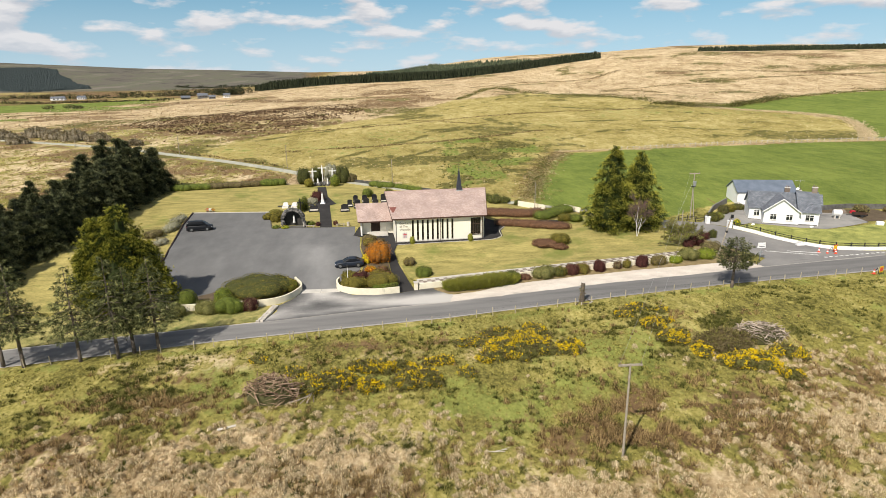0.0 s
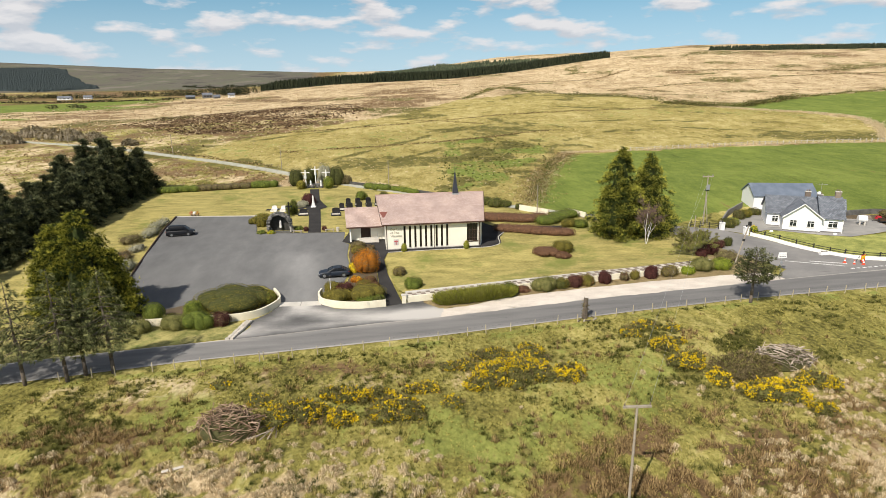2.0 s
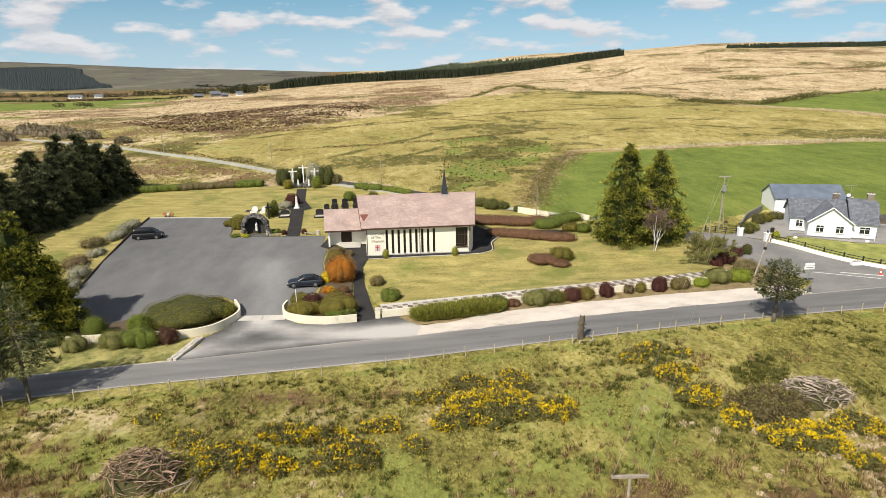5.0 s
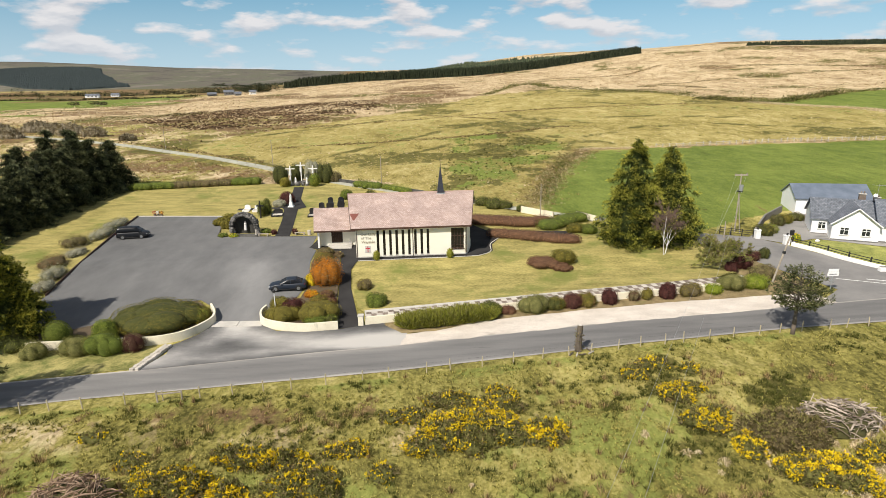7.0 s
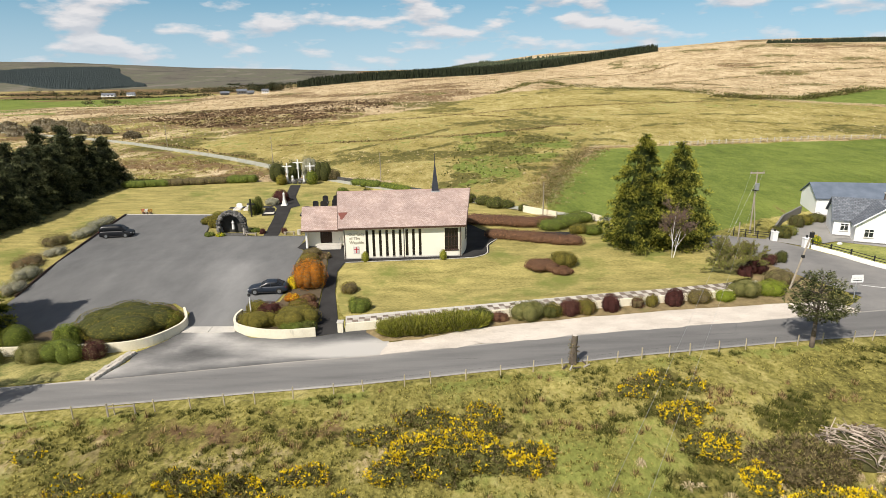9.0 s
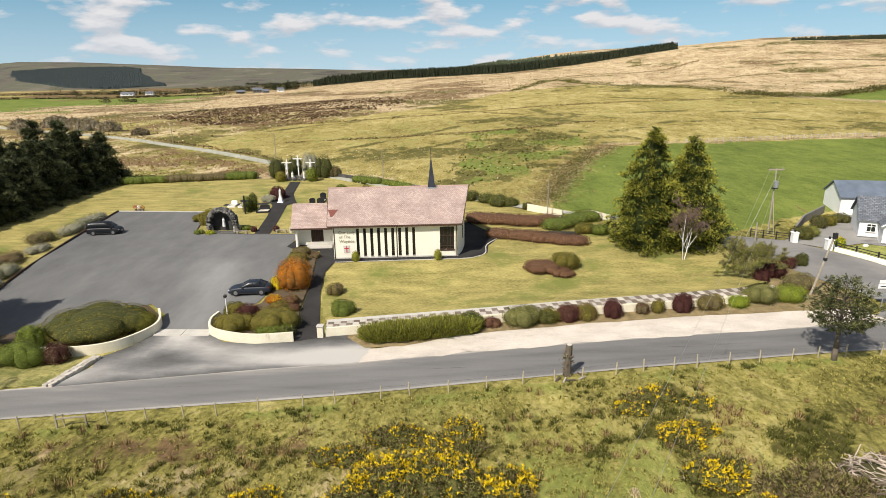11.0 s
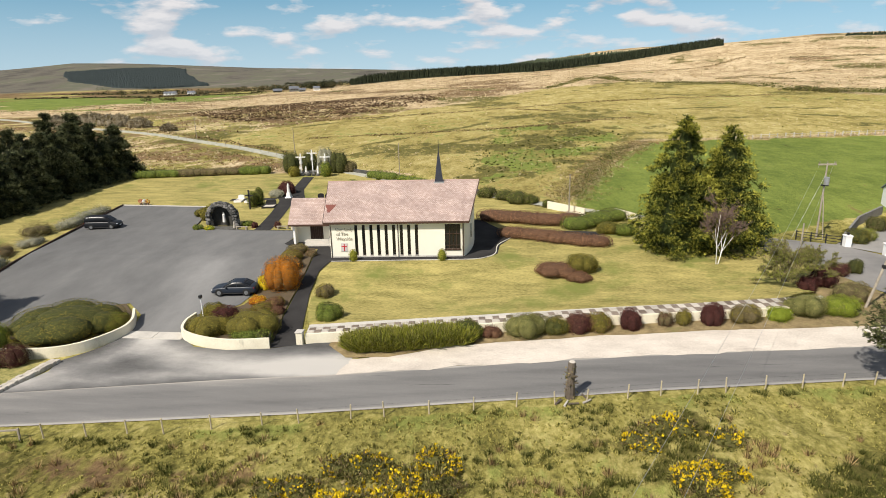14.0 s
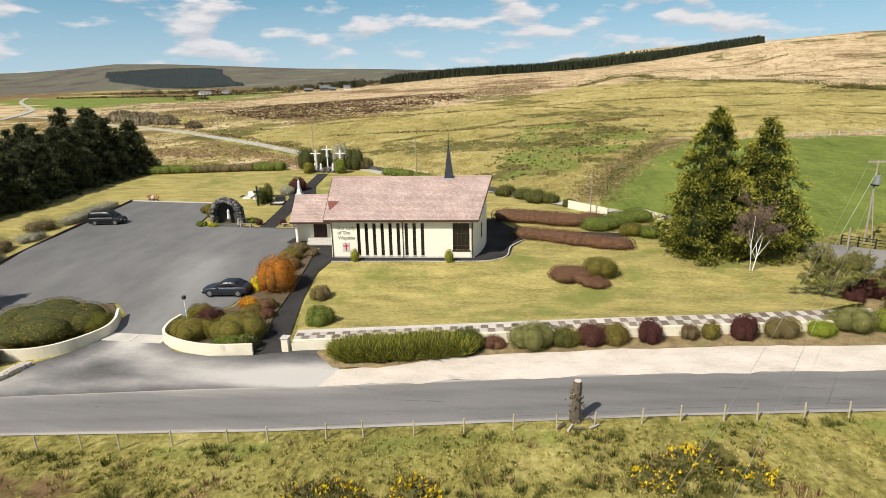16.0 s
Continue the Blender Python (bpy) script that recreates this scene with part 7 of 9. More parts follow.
car("coupe", "dark blue-grey saloon parked by the flower bed", gz(-8.75, 91.05, 0.07), 5, paint("dark_blue_metallic", (0.016, 0.022, 0.034)), 4.6, 1.82,
    [(-2.28, 0.55, 0.78), (-2.12, 0.70, 0.92), (-1.4, 0.86, 1.0), (-0.7, 0.93, 1.0), (0.6, 0.95, 1.0), (1.5, 0.97, 1.0), (2.05, 0.92, 0.94), (2.28, 0.75, 0.82)],
    [(-0.95, 0.93), (-0.15, 1.34), (0.4, 1.41), (0.95, 1.36), (1.75, 0.97)], (-1.42, 1.36), 0.33)
car("van", "black passenger van parked at the car park edge", gz(-38.5, 113.1, 0.07), 190, paint("black_paint", (0.008, 0.009, 0.012)), 4.6, 1.85,
    [(-2.3, 0.70, 0.82), (-2.15, 0.86, 0.94), (-1.55, 1.02, 1.0), (-1.1, 1.08, 1.0), (0.5, 1.10, 1.0), (1.8, 1.10, 1.0), (2.2, 1.08, 0.97), (2.3, 0.9, 0.93)],
    [(-1.5, 1.06), (-0.7, 1.68), (0.0, 1.80), (1.6, 1.80), (2.12, 1.66), (2.24, 1.10)], (-1.38, 1.38), 0.33)


# ---- bungalow and barn across the side road ----
HX, HY, HT = 67.2, 110.1, -24.0
house = thing("bungalow", "white bungalow with blue-grey slate roof", "house", (HX, HY, 2.8), HT)
HE, HR = 2.55, 4.95


def gable_block(parent, x0, x1, y0, y1, eave, ridge, along, wall_mat, roof_mat, over=0.3, cut=()):
    """Walls and a two-sloped roof; along 'x' or 'y' is the ridge's way."""
    bm = bmesh.new()
    xm, ym = (x0 + x1) / 2, (y0 + y1) / 2
    if along == "x":
        prism(bm, [(x0, y0), (x1, y0), (x1, ym), (x0, ym)], -0.4, lambda a, b: eave + (ridge - eave - 0.12) * (b - y0) / (ym - y0))
        prism(bm, [(x0, ym), (x1, ym), (x1, y1), (x0, y1)], -0.4, lambda a, b: eave + (ridge - eave - 0.12) * (y1 - b) / (y1 - ym))
    else:
        prism(bm, [(x0, y0), (xm, y0), (xm, y1), (x0, y1)], -0.4, lambda a, b: eave + (ridge - eave - 0.12) * (a - x0) / (xm - x0))
        prism(bm, [(xm, y0), (x1, y0), (x1, y1), (xm, y1)], -0.4, lambda a, b: eave + (ridge - eave - 0.12) * (x1 - a) / (x1 - xm))
    part("wall", bm, wall_mat, parent)
    for s in (0, 1):
        bm = bmesh.new()
        k = (ridge - eave) / ((y1 - y0) / 2 if along == "x" else (x1 - x0) / 2)
        if along == "x":
            ya = y0 - over if s == 0 else y1 + over
            q = [(x0 - over, ya, eave - k * over), (x1 + over, ya, eave - k * over), (x1 + over, ym, ridge), (x0 - over, ym, ridge)]
        else:
            xa = x0 - over if s == 0 else x1 + over
            q = [(xa, y0 - over, eave - k * over), (xa, y1, eave - k * over), (xm, y1, ridge), (xm, y0 - over, ridge)]
        lo = [bm.verts.new(p) for p in q]
        hi = [bm.verts.new((p[0], p[1], p[2] + 0.13)) for p in q]
        bm.faces.new(hi), bm.faces.new(lo)
        for i in range(4):
            bm.faces.new((lo[i], lo[(i + 1) % 4], hi[(i + 1) % 4], hi[i]))
        bmesh.ops.recalc_face_normals(bm, faces=bm.faces[:])
        part("roof", bm, roof_mat, parent)


gable_block(house, 0, 8.3, 0.0, 7.0, HE, HR, "x", WHITE, SLATE)
gable_block(house, 2.2, 8.1, -3.0, 3.4, HE, HR - 0.05, "y", WHITE, SLATE)
gable_block(house, 8.2, 11.5, -2.3, 7.0, HE, HR + 0.5, "x", WHITE, SLATE)
gable_block(house, 9.0, 13.6, 7.2, 10.2, 2.3, 3.9, "x", WHITE, SLATE)


def house_window(x0, x1, y, z0, z1):
    w = part("window", box_bm(x0, x1, y - 0.02, y + 0.01, z0, z1), GLASS_CLEAR, house, "white framed window with dark glass")
    bm = bmesh.new()
    for a, b in ((x0 - 0.07, x0), (x1, x1 + 0.07), ((x0 + x1) / 2 - 0.03, (x0 + x1) / 2 + 0.03)):
        box(bm, a, b, y - 0.05, y, z0 - 0.07, z1 + 0.07)
    for a in (z0 - 0.07, z1, z0 + (z1 - z0) * 0.65):
        box(bm, x0, x1, y - 0.048, y, a, a + 0.06)
    part("window_frame", bm, WHITE, w)
    part("window_sill", box_bm(x0 - 0.12, x1 + 0.12, y - 0.12, y, z0 - 0.15, z0 - 0.07, 0.01), CONCRETE, w)


for x0, x1 in ((3.3, 4.3), (6.0, 7.0)):
    house_window(x0, x1, -3.0, 0.95, 1.95)
house_window(0.9, 1.8, 0.0, 0.95, 1.9)
house_window(9.3, 10.6, -2.3, 0.95, 1.95)
bm = bmesh.new()
for (a, b) in (((1.9, HE - 0.2), (5.15, HR - 0.05)), ((8.4, HE - 0.2), (5.15, HR - 0.05))):
    rod(bm, (a[0], -3.33, a[1] + 0.02), (b[0], -3.33, b[1] + 0.02), 0.09, n=6)
part("bargeboard", bm, WHITE, house)
for x0, x1, y in ((2.2, 8.1, -3.02), (0, 2.2, -0.02), (8.1, 11.5, -2.32)):
    part("plinth_band", box_bm(x0, x1, y - 0.03, y, -0.4, 0.22), STONE_GREY, house)
for x, y, zt in ((11.0, 2.3, HR + 1.45), (6.9, 5.2, HR + 0.7), (9.6, 8.7, 4.6)):
    ch = part("chimney", box_bm(x - 0.45, x + 0.45, y - 0.3, y + 0.3, 3.6, zt, 0.02), STONE_BROWN, house, "brown brick chimney")
    part("chimney_cap", box_bm(x - 0.52, x + 0.52, y - 0.37, y + 0.37, zt, zt + 0.12, 0.02), CONCRETE, ch)
    for q in (-0.2, 0.2):
        part("chimney_pot", rod_bm((x + q, y, zt + 0.1), (x + q, y, zt + 0.45), 0.12, 0.1, 8), STONE_BROWN, ch)
bm = bmesh.new()
rod(bm, (9.6, 8.7, 4.6), (9.6, 8.7, 6.8), 0.03, n=5)
rod(bm, (8.7, 8.7, 6.6), (10.5, 8.7, 6.6), 0.02, n=4)
for q in range(6):
    rod(bm, (8.8 + 0.3 * q, 8.4, 6.6), (8.8 + 0.3 * q, 9.0, 6.6), 0.012, n=4)
part("aerial", bm, STEEL, house, "thin television aerial on the chimney")
dish = rod_bm((9.3, 8.3, 5.0), (9.28, 8.22, 5.05), 0.32, 0.28, 14)
part("satellite_dish", dish, WHITE, house)
part("downpipe", rod_bm((8.15, -2.4, 0), (8.15, -2.4, HE - 0.1), 0.05, n=6), WHITE, house)
part("downpipe", rod_bm((11.4, -2.4, 0), (11.4, -2.4, HE - 0.1), 0.05, n=6), WHITE, house)
part("door", box_bm(11.5, 11.56, 2.0, 2.95, 0.1, 2.1), WHITE, house, "white side door")

barn = thing("barn", "white barn with blue-grey corrugated roof", "barn", (71.2, 121.6, 3.15), -10)
CORR, _n, _l, _b = nodes_of("blue_grey_corrugated_roof")
_co = _n.new("ShaderNodeTexCoord").outputs["Object"]
_w = _n.new("ShaderNodeTexWave")
_w.inputs["Scale"].default_value = 2.2
_l.new(_co, _w.inputs["Vector"])
_bp = _n.new("ShaderNodeBump")
_bp.inputs["Strength"].default_value = 0.5
_l.new(_w.outputs[1], _bp.inputs["Height"])
_l.new(_bp.outputs[0], _b.inputs["Normal"])
_l.new(ramp_node(_n, _l, noise_node(_n, _l, _co, 0.6), ((0.3, (0.10, 0.125, 0.165)), (0.7, (0.155, 0.185, 0.235)))), _b.inputs["Base Color"])
_b.inputs["Roughness"].default_value = 0.5
gable_block(barn, 0, 11.8, 0, 6.6, 2.8, 4.7, "x", WHITE, CORR, 0.25)
part("door", box_bm(3.6, 6.4, -0.06, 0.0, -0.3, 2.6), IRON, barn, "dark sliding barn door")
# yard clutter beside the house
for i, (x, y, w, d, h_, m_, nm, lab) in enumerate(((84.2, 108.6, 1.4, 1.0, 1.9, WHITE, "oil_tank", "white oil tank beside the house"), (89.5, 109.4, 2.4, 1.3, 0.6, IRON, "trailer", "dark flat trailer in the yard"), (90.6, 112.6, 1.2, 0.8, 0.6, RED, "crate_stack", "stack of red crates in the yard"), (88.6, 113.2, 1.6, 1.2, 0.7, STONE_BROWN, "pallet_stack", "stack of brown pallets in the yard"), (88.6, 103.0, 1.2, 0.8, 0.7, WHITE, "water_trough", "small white trough on the grass"))):
    t = thing(nm, lab, nm.split("_")[-1], gz(x, y), -20)
    if nm == "trailer":
        part("trailer_bed", box_bm(-w / 2, w / 2, -d / 2, d / 2, 0.4, 0.55, 0.02), m_, t)
        part("side_board", box_bm(-w / 2, w / 2, -d / 2, -d / 2 + 0.05, 0.55, 0.85), WOOD_DARK, t)
        part("side_board", box_bm(-w / 2, w / 2, d / 2 - 0.05, d / 2, 0.55, 0.85), WOOD_DARK, t)
        for q in (-1, 1):
            part("wheel", rod_bm((0.2, q * (d / 2 + 0.02), 0.3), (0.2, q * (d / 2 + 0.2), 0.3), 0.3, n=14), TYRE, t)
        part("drawbar", rod_bm((-w / 2, 0, 0.45), (-w / 2 - 1.1, 0, 0.35), 0.05, n=6), IRON, t)
    elif nm == "oil_tank":
        part("tank", rod_bm((-w / 2, 0, 1.2), (w / 2, 0, 1.2), 0.6, n=16), m_, t)
        for q in (-0.4, 0.4):
            part("support", box_bm(q - 0.1, q + 0.1, -0.45, 0.45, -0.2, 0.75), CONCRETE, t)
    elif nm == "water_trough":
        part("trough", box_bm(-w / 2, w / 2, -d / 2, d / 2, -0.1, h_, 0.08), m_, t)
    else:
        for k in range(3):
            part("crate" if nm == "crate_stack" else "pallet", box_bm(-w / 2 + 0.1 * k, w / 2 - 0.15 * k, -d / 2, d / 2, -0.1 + h_ / 3 * k, h_ / 3 * (k + 1) - 0.06, 0.02), m_, t)
tagged(part("yard_wall", run_mesh([(79.5, 114.5), (92, 116.4), (104, 114.5)], 0.3, gzf(-0.2), gzf(1.0)), STONE_GREY, None), "low grey wall behind the yard", "wall", "", "structure")
drape("yard", [(82, 110), (84, 105.2), (92, 106), (98, 111), (97, 115.2), (88, 115.8), (80.5, 114.2)], 0.055, SOIL, "bare brown earth yard beside the bungalow", "yard")
# white dwarf wall with a black rail fence, along the side road
side = [(60.6, 103.6), (63.0, 99.2), (65.8, 94.6), (68.4, 91.0), (70.6, 89.3), (74, 88.2), (79, 87.6), (90, 88.6), (104, 90.6)]
tagged(part("dwarf_wall", run_mesh(curve_pts(side, 4), 0.25, gzf(-0.2), gzf(0.55)), WHITE, None), "long white dwarf wall along the side road", "wall", "", "structure")
fence = thing("rail_fence", "black timber post-and-rail fence behind the white wall", "fence", (0, 0, 0))
sm = curve_pts(side, 6)
acc, prev = 0.0, None
posts = []
for p in sm:
    if prev is None or math.hypot(p[0] - prev[0], p[1] - prev[1]) > 1.9:
        posts.append(p)
        prev = p
for i, p in enumerate(posts):
    x, y = p[0] + 0.45, p[1] + 0.55
    z = float(ground_z(x, y))
    part("post", box_bm(x - 0.07, x + 0.07, y - 0.07, y + 0.07, z - 0.2, z + 1.15, 0.01), IRON, fence)
    if i:
        q = posts[i - 1]
        for hh in (0.62, 0.95):
            part("rail", rod_bm((q[0] + 0.45, q[1] + 0.55, float(ground_z(q[0], q[1])) + hh), (x, y, z + hh), 0.05, n=5), IRON, fence)
for x, y in ((60.2, 104.2), (57.7, 107.6)):
    t = thing("gate_pillar", "white gate pillar at the bungalow drive", "pillar", gz(x, y))
    part("pillar_body", box_bm(-0.35, 0.35, -0.35, 0.35, -0.2, 1.3, 0.02), WHITE, t)
    part("pillar_cap", box_bm(-0.43, 0.43, -0.43, 0.43, 1.3, 1.42, 0.03), WHITE, t)
    part("lantern", box_bm(-0.1, 0.1, -0.1, 0.1, 1.42, 1.75, 0.02), IRON, t)
fence2 = thing("drive_fence", "dark timber fence at the bungalow drive", "fence", (0, 0, 0))
for i in range(4):
    x, y = 57.3 - i * 1.3, 108.0 + i * 0.85
    z = float(ground_z(x, y))
    part("post", box_bm(x - 0.06, x + 0.06, y - 0.06, y + 0.06, z - 0.2, z + 1.2, 0.01), IRON, fence2)
    if i:
        for hh in (0.4, 0.75, 1.05):
            part("rail", rod_bm((57.3 - (i - 1) * 1.3, 108.0 + (i - 1) * 0.85, z + hh), (x, y, z + hh), 0.045, n=5), IRON, fence2)
tagged(part("drive_wall", run_mesh([(58.3, 109.2), (64.0, 117.4), (69.6, 122.6)], 0.25, gzf(-0.2), gzf(1.2)), STONE_GREY, None), "grey block wall along the drive", "wall", "", "structure")
for i, (x, y, rx, h_, m_) in enumerate(((59.6, 109.6, 1.5, 1.6, [L_HEDGE, L_OLIVE]), (61.2, 110.6, 1.2, 1.5, [L_WILLOW, L_LIME]), (64.8, 115.2, 1.2, 1.8, [L_HEDGE, L_BROWNBUSH]), (66.6, 116.4, 1.3, 1.6, [L_OLIVE, L_GREEN]), (69.4, 118.0, 1.4, 1.3, [L_HEDGE, L_BROWNBUSH]), (62.6, 106.0, 0.7, 1.2, [L_LIME, L_YELLOW]), (93.0, 113.5, 1.5, 1.5, [L_BROWNBUSH, L_WILLOW]), (98.5, 112.0, 1.6, 1.5, [L_BROWNBUSH, L_OLIVE]))):
    bush("garden_shrub", "rounded garden shrub by the bungalow drive" if i < 6 else "brown shrub beside the yard", x, y, rx, rx * 0.9, h_, m_, 430 + i, mix=(0.4,), size=0.15)
pl = thing("stone_planter", "white stone planter on the verge", "planter", gz(66.3, 92.7))
part("planter_box", box_bm(-0.65, 0.65, -0.3, 0.3, -0.1, 0.6, 0.04), WHITE, pl)
part("soil", box_bm(-0.55, 0.55, -0.2, 0.2, 0.5, 0.62), SOIL, pl)
for i, (x, y) in enumerate(((65.4, 105.3), (74.9, 102.4))):
    t = thing("garden_ornament", "small white garden ornament on the grass", "ornament", gz(x, y))
    bm = bmesh.new()
    bmesh.ops.create_icosphere(bm, subdivisions=2, radius=0.25)
    bmesh.ops.scale(bm, vec=(1.5, 0.8, 0.9), verts=bm.verts[:])
    bmesh.ops.translate(bm, vec=(0, 0, 0.2), verts=bm.verts[:])
    part("body", bm, WHITE, t)
# road signs, cones, markings
sg = thing("direction_sign", "white direction sign on a grey post", "road sign", gz(55.2, 85.9))
part("post", rod_bm((0, 0, -0.2), (0, 0, 2.7), 0.05, n=8), STEEL, sg)
part("sign_panel", box_bm(-0.65, 0.65, -0.07, -0.03, 2.0, 2.45, 0.01), WHITE, sg)
part("sign_panel", box_bm(-0.6, 0.6, -0.07, -0.03, 2.5, 2.85, 0.01), WHITE, sg)
part("text_bar", box_bm(-0.45, 0.45, -0.08, -0.07, 2.18, 2.26), IRON, sg)
part("small_panel", box_bm(-0.25, 0.25, -0.06, -0.03, 1.1, 1.5, 0.01), STEEL, sg)
CONE_RED = surface("cone_plastic", (0.55, 0.07, 0.03), (0.70, 0.10, 0.05), 4, 0.6, 0.0)
cone = thing("traffic_cone", "red and white traffic cone by the junction", "traffic cone", gz(67.2, 87.3), 0, "traffic cones")
part("cone_body", rod_bm((0, 0, 0.03), (0, 0, 0.75), 0.19, 0.04, 12), CONE_RED, cone)
part("cone_base", box_bm(-0.24, 0.24, -0.24, 0.24, 0, 0.05, 0.01), CONE_RED, cone)
part("white_band", rod_bm((0, 0, 0.32), (0, 0, 0.5), 0.135, 0.1, 12), WHITE, cone)
for x, y in ((68.3, 86.9), (69.0, 88.0), (66.4, 88.2), (67.0, 77.2)):
    copy_thing(cone, pose(*gz(x, y, 0.05)))
for x, y, tl in ((68.9, 88.2, 35), (67.7, 77.1, -15)):
    t = thing("roadworks_sign", "roadworks sign leaning on a dark metal trestle", "road sign", gz(x, y), 20)
    for s in (-0.5, 0.5):
        part("leg", rod_bm((s, -0.35, 0), (s, 0.05, 1.0), 0.03, n=6), IRON, t)
        part("leg", rod_bm((s, 0.45, 0), (s, 0.05, 1.0), 0.03, n=6), IRON, t)
    part("cross_bar", rod_bm((-0.5, -0.3, 0.15), (0.5, -0.3, 0.15), 0.03, n=6), IRON, t)
    pn = part("sign_panel", box_bm(-0.45, 0.45, -0.2, -0.17, 0.35, 1.25, 0.01), CONE_RED if tl > 0 else L_YELLOW, t)
    part("sign_field", box_bm(-0.33, 0.33, -0.21, -0.2, 0.48, 1.1), L_YELLOW if tl > 0 else CONE_RED, pn)
g = rng(66)
for i in range(16):
    x, y = 65.4 + i * 0.92, 86.0 + i * 0.085 - 0.7
    z = float(ground_z(x, y))
    tagged(part("road_marking", box_bm(x, x + 0.5, y, y + 0.3, z + 0.05, z + 0.092), PAINT, None), "worn white give-way dash on the road", "road marking", "", "structure")
for x0, y0, x1, y1, w in ((58.6, 90.2, 65.3, 86.6, 0.12), (62.0, 89.6, 66.4, 87.6, 0.2)):
    tagged(part("road_marking", run_mesh([(x0 + (x1 - x0) * k / 4, y0 + (y1 - y0) * k / 4) for k in range(5)], w, gzf(0.05), gzf(0.098)), PAINT, None), "worn white line at the junction", "road marking", "", "structure")


# ---- poles ----
def pole(name, label, x, y, h, r, lean=(0, 0)):
    t = thing(name, label, "pole", gz(x, y))
    part("shaft", rod_bm((0, 0, -0.3), (lean[0], lean[1], h), r, r * 0.75, 10), WOOD_GREY, t)
    return t


up = pole("utility_pole", "tall wooden utility pole with cross-arm and transformer", 56.2, 111.6, 9.1, 0.12)
part("cross_arm", box_bm(-1.0, 1.0, -0.08, 0.08, 8.85, 9.05, 0.01), WOOD_GREY, up)
part("transformer", rod_bm((0, -0.4, 6.6), (0, -0.4, 7.5), 0.3, n=12), STEEL, up, "grey round transformer")
part("bracket", box_bm(-0.35, 0.35, -0.3, 0.1, 6.4, 6.55), IRON, up)
for q in (-0.9, 0, 0.9):
    part("insulator", rod_bm((q, 0, 9.05), (q, 0, 9.3), 0.06, 0.04, 8), STONE_BROWN, up)
part("stay_wire", rod_bm((0, 0, 7.8), (-3.6, -1.5, 0), 0.015, n=4), STEEL, up)
part("stay_wire", rod_bm((0, 0, 6.0), (0.3, -1.0, 0), 0.06, n=6), WOOD_GREY, up)
lp = pole("leaning_pole", "leaning wooden pole with small fittings near the junction", 50.3, 89.4, 6.6, 0.12, (2.0, 0.6))
part("fitting", box_bm(1.7, 2.1, 0.35, 0.65, 5.9, 6.5, 0.03), IRON, lp)
part("fitting", box_bm(1.05, 1.35, 0.2, 0.5, 3.6, 3.95, 0.03), IRON, lp)
pole("short_post", "pale wooden post on the bank", 53.0, 108.2, 2.6, 0.11)
pole("lane_pole", "slim grey pole beside the back lane", 27.2, 120.6, 6.1, 0.1)
pole("lane_pole", "slim grey pole beside the back lane", -2.6, 150.5, 6.0, 0.09)
pole("lane_pole", "slim grey pole beside the back lane", -33.5, 178.0, 6.5, 0.09)
pole("lane_pole", "slim grey pole beside the back lane", -74.0, 207.0, 7.0, 0.1)
pole("lane_pole", "slim grey pole beside the back lane", -122.0, 236.0, 7.0, 0.1)
fp = pole("field_pole", "weathered wooden pole with a cross-arm in the field", 17.2, 41.1, 8.3, 0.105)
part("cross_arm", box_bm(-0.95, 0.95, -0.07, 0.07, 8.12, 8.28, 0.01), WOOD_GREY, fp)
for q in (-0.85, 0.85):
    part("insulator", rod_bm((q, 0, 8.28), (q, 0, 8.48), 0.05, 0.035, 8), STONE_BROWN, fp)
for q in (-0.85, 0.85):
    w = new("wire", bpy.data.curves.new("wire", "CURVE"))
    w.data.dimensions, w.data.bevel_depth = "3D", 0.007
    sp = w.data.splines.new("POLY")
    sp.points.add(16)
    a, b = Vector((17.2 + q, 41.1, 9.25)), Vector((56.2 + q * 0.9, 111.6, 12.1))
    for i in range(17):
        u = i / 16
        p = a.lerp(b, u)
        sp.points[i].co = (p.x, p.y, p.z - 5.0 * u * (1 - u), 1)
    w.data.materials.append(STEEL)
    tagged(w, "thin overhead wire between two wooden poles", "wire")


# ---- the rough field in front of the road ----
def gr(x, y, up=0.0):
    return (x, y, float(ground_z(x, y) + relief(np.float64(x), np.float64(y))) + up)


fence_posts = thing("wire_fence", "roadside fence of slim wooden posts and wire", "fence", (0, 0, 0))
fx = [p[0] for p in FENCE_LINE]
fy = [p[1] for p in FENCE_LINE]
g = rng(12)
last = None
px = -74.0
while px < 108:
    x = px + g.normal(0, 0.25)
    y = float(np.interp(x, fx, fy)) + g.normal(0, 0.06)
    z = float(ground_z(x, y))
    h_ = 1.05 + g.normal(0, 0.06)
    tilt_x, tilt_y = g.normal(0, 0.05), g.normal(0, 0.05)
    part("post", rod_bm((x, y, z - 0.25), (x + tilt_x, y + tilt_y, z + h_), 0.055, 0.05, 7), WOOD_POST, fence_posts)
    if last:
        for hh in (0.35, 0.65, 0.95):
            part("wire", rod_bm((last[0], last[1], last[2] + hh), (x, y, z + hh), 0.004, n=3), IRON, fence_posts)
    last = (x, y, z)
    px += 2.75 if x < 20 else 2.4
rail = thing("low_rail", "short wooden rail between two posts at the fence", "rail", gz(-12.8, 65.9), 12)
part("post", box_bm(-1.0, -0.88, -0.06, 0.06, -0.2, 1.15, 0.01), WOOD_GREY, rail)
part("post", box_bm(0.95, 1.07, -0.06, 0.06, -0.2, 0.85, 0.01), WOOD_GREY, rail)
part("rail", box_bm(-0.88, 0.97, -0.04, 0.04, 0.68, 0.80, 0.01), WOOD_GREY, rail)

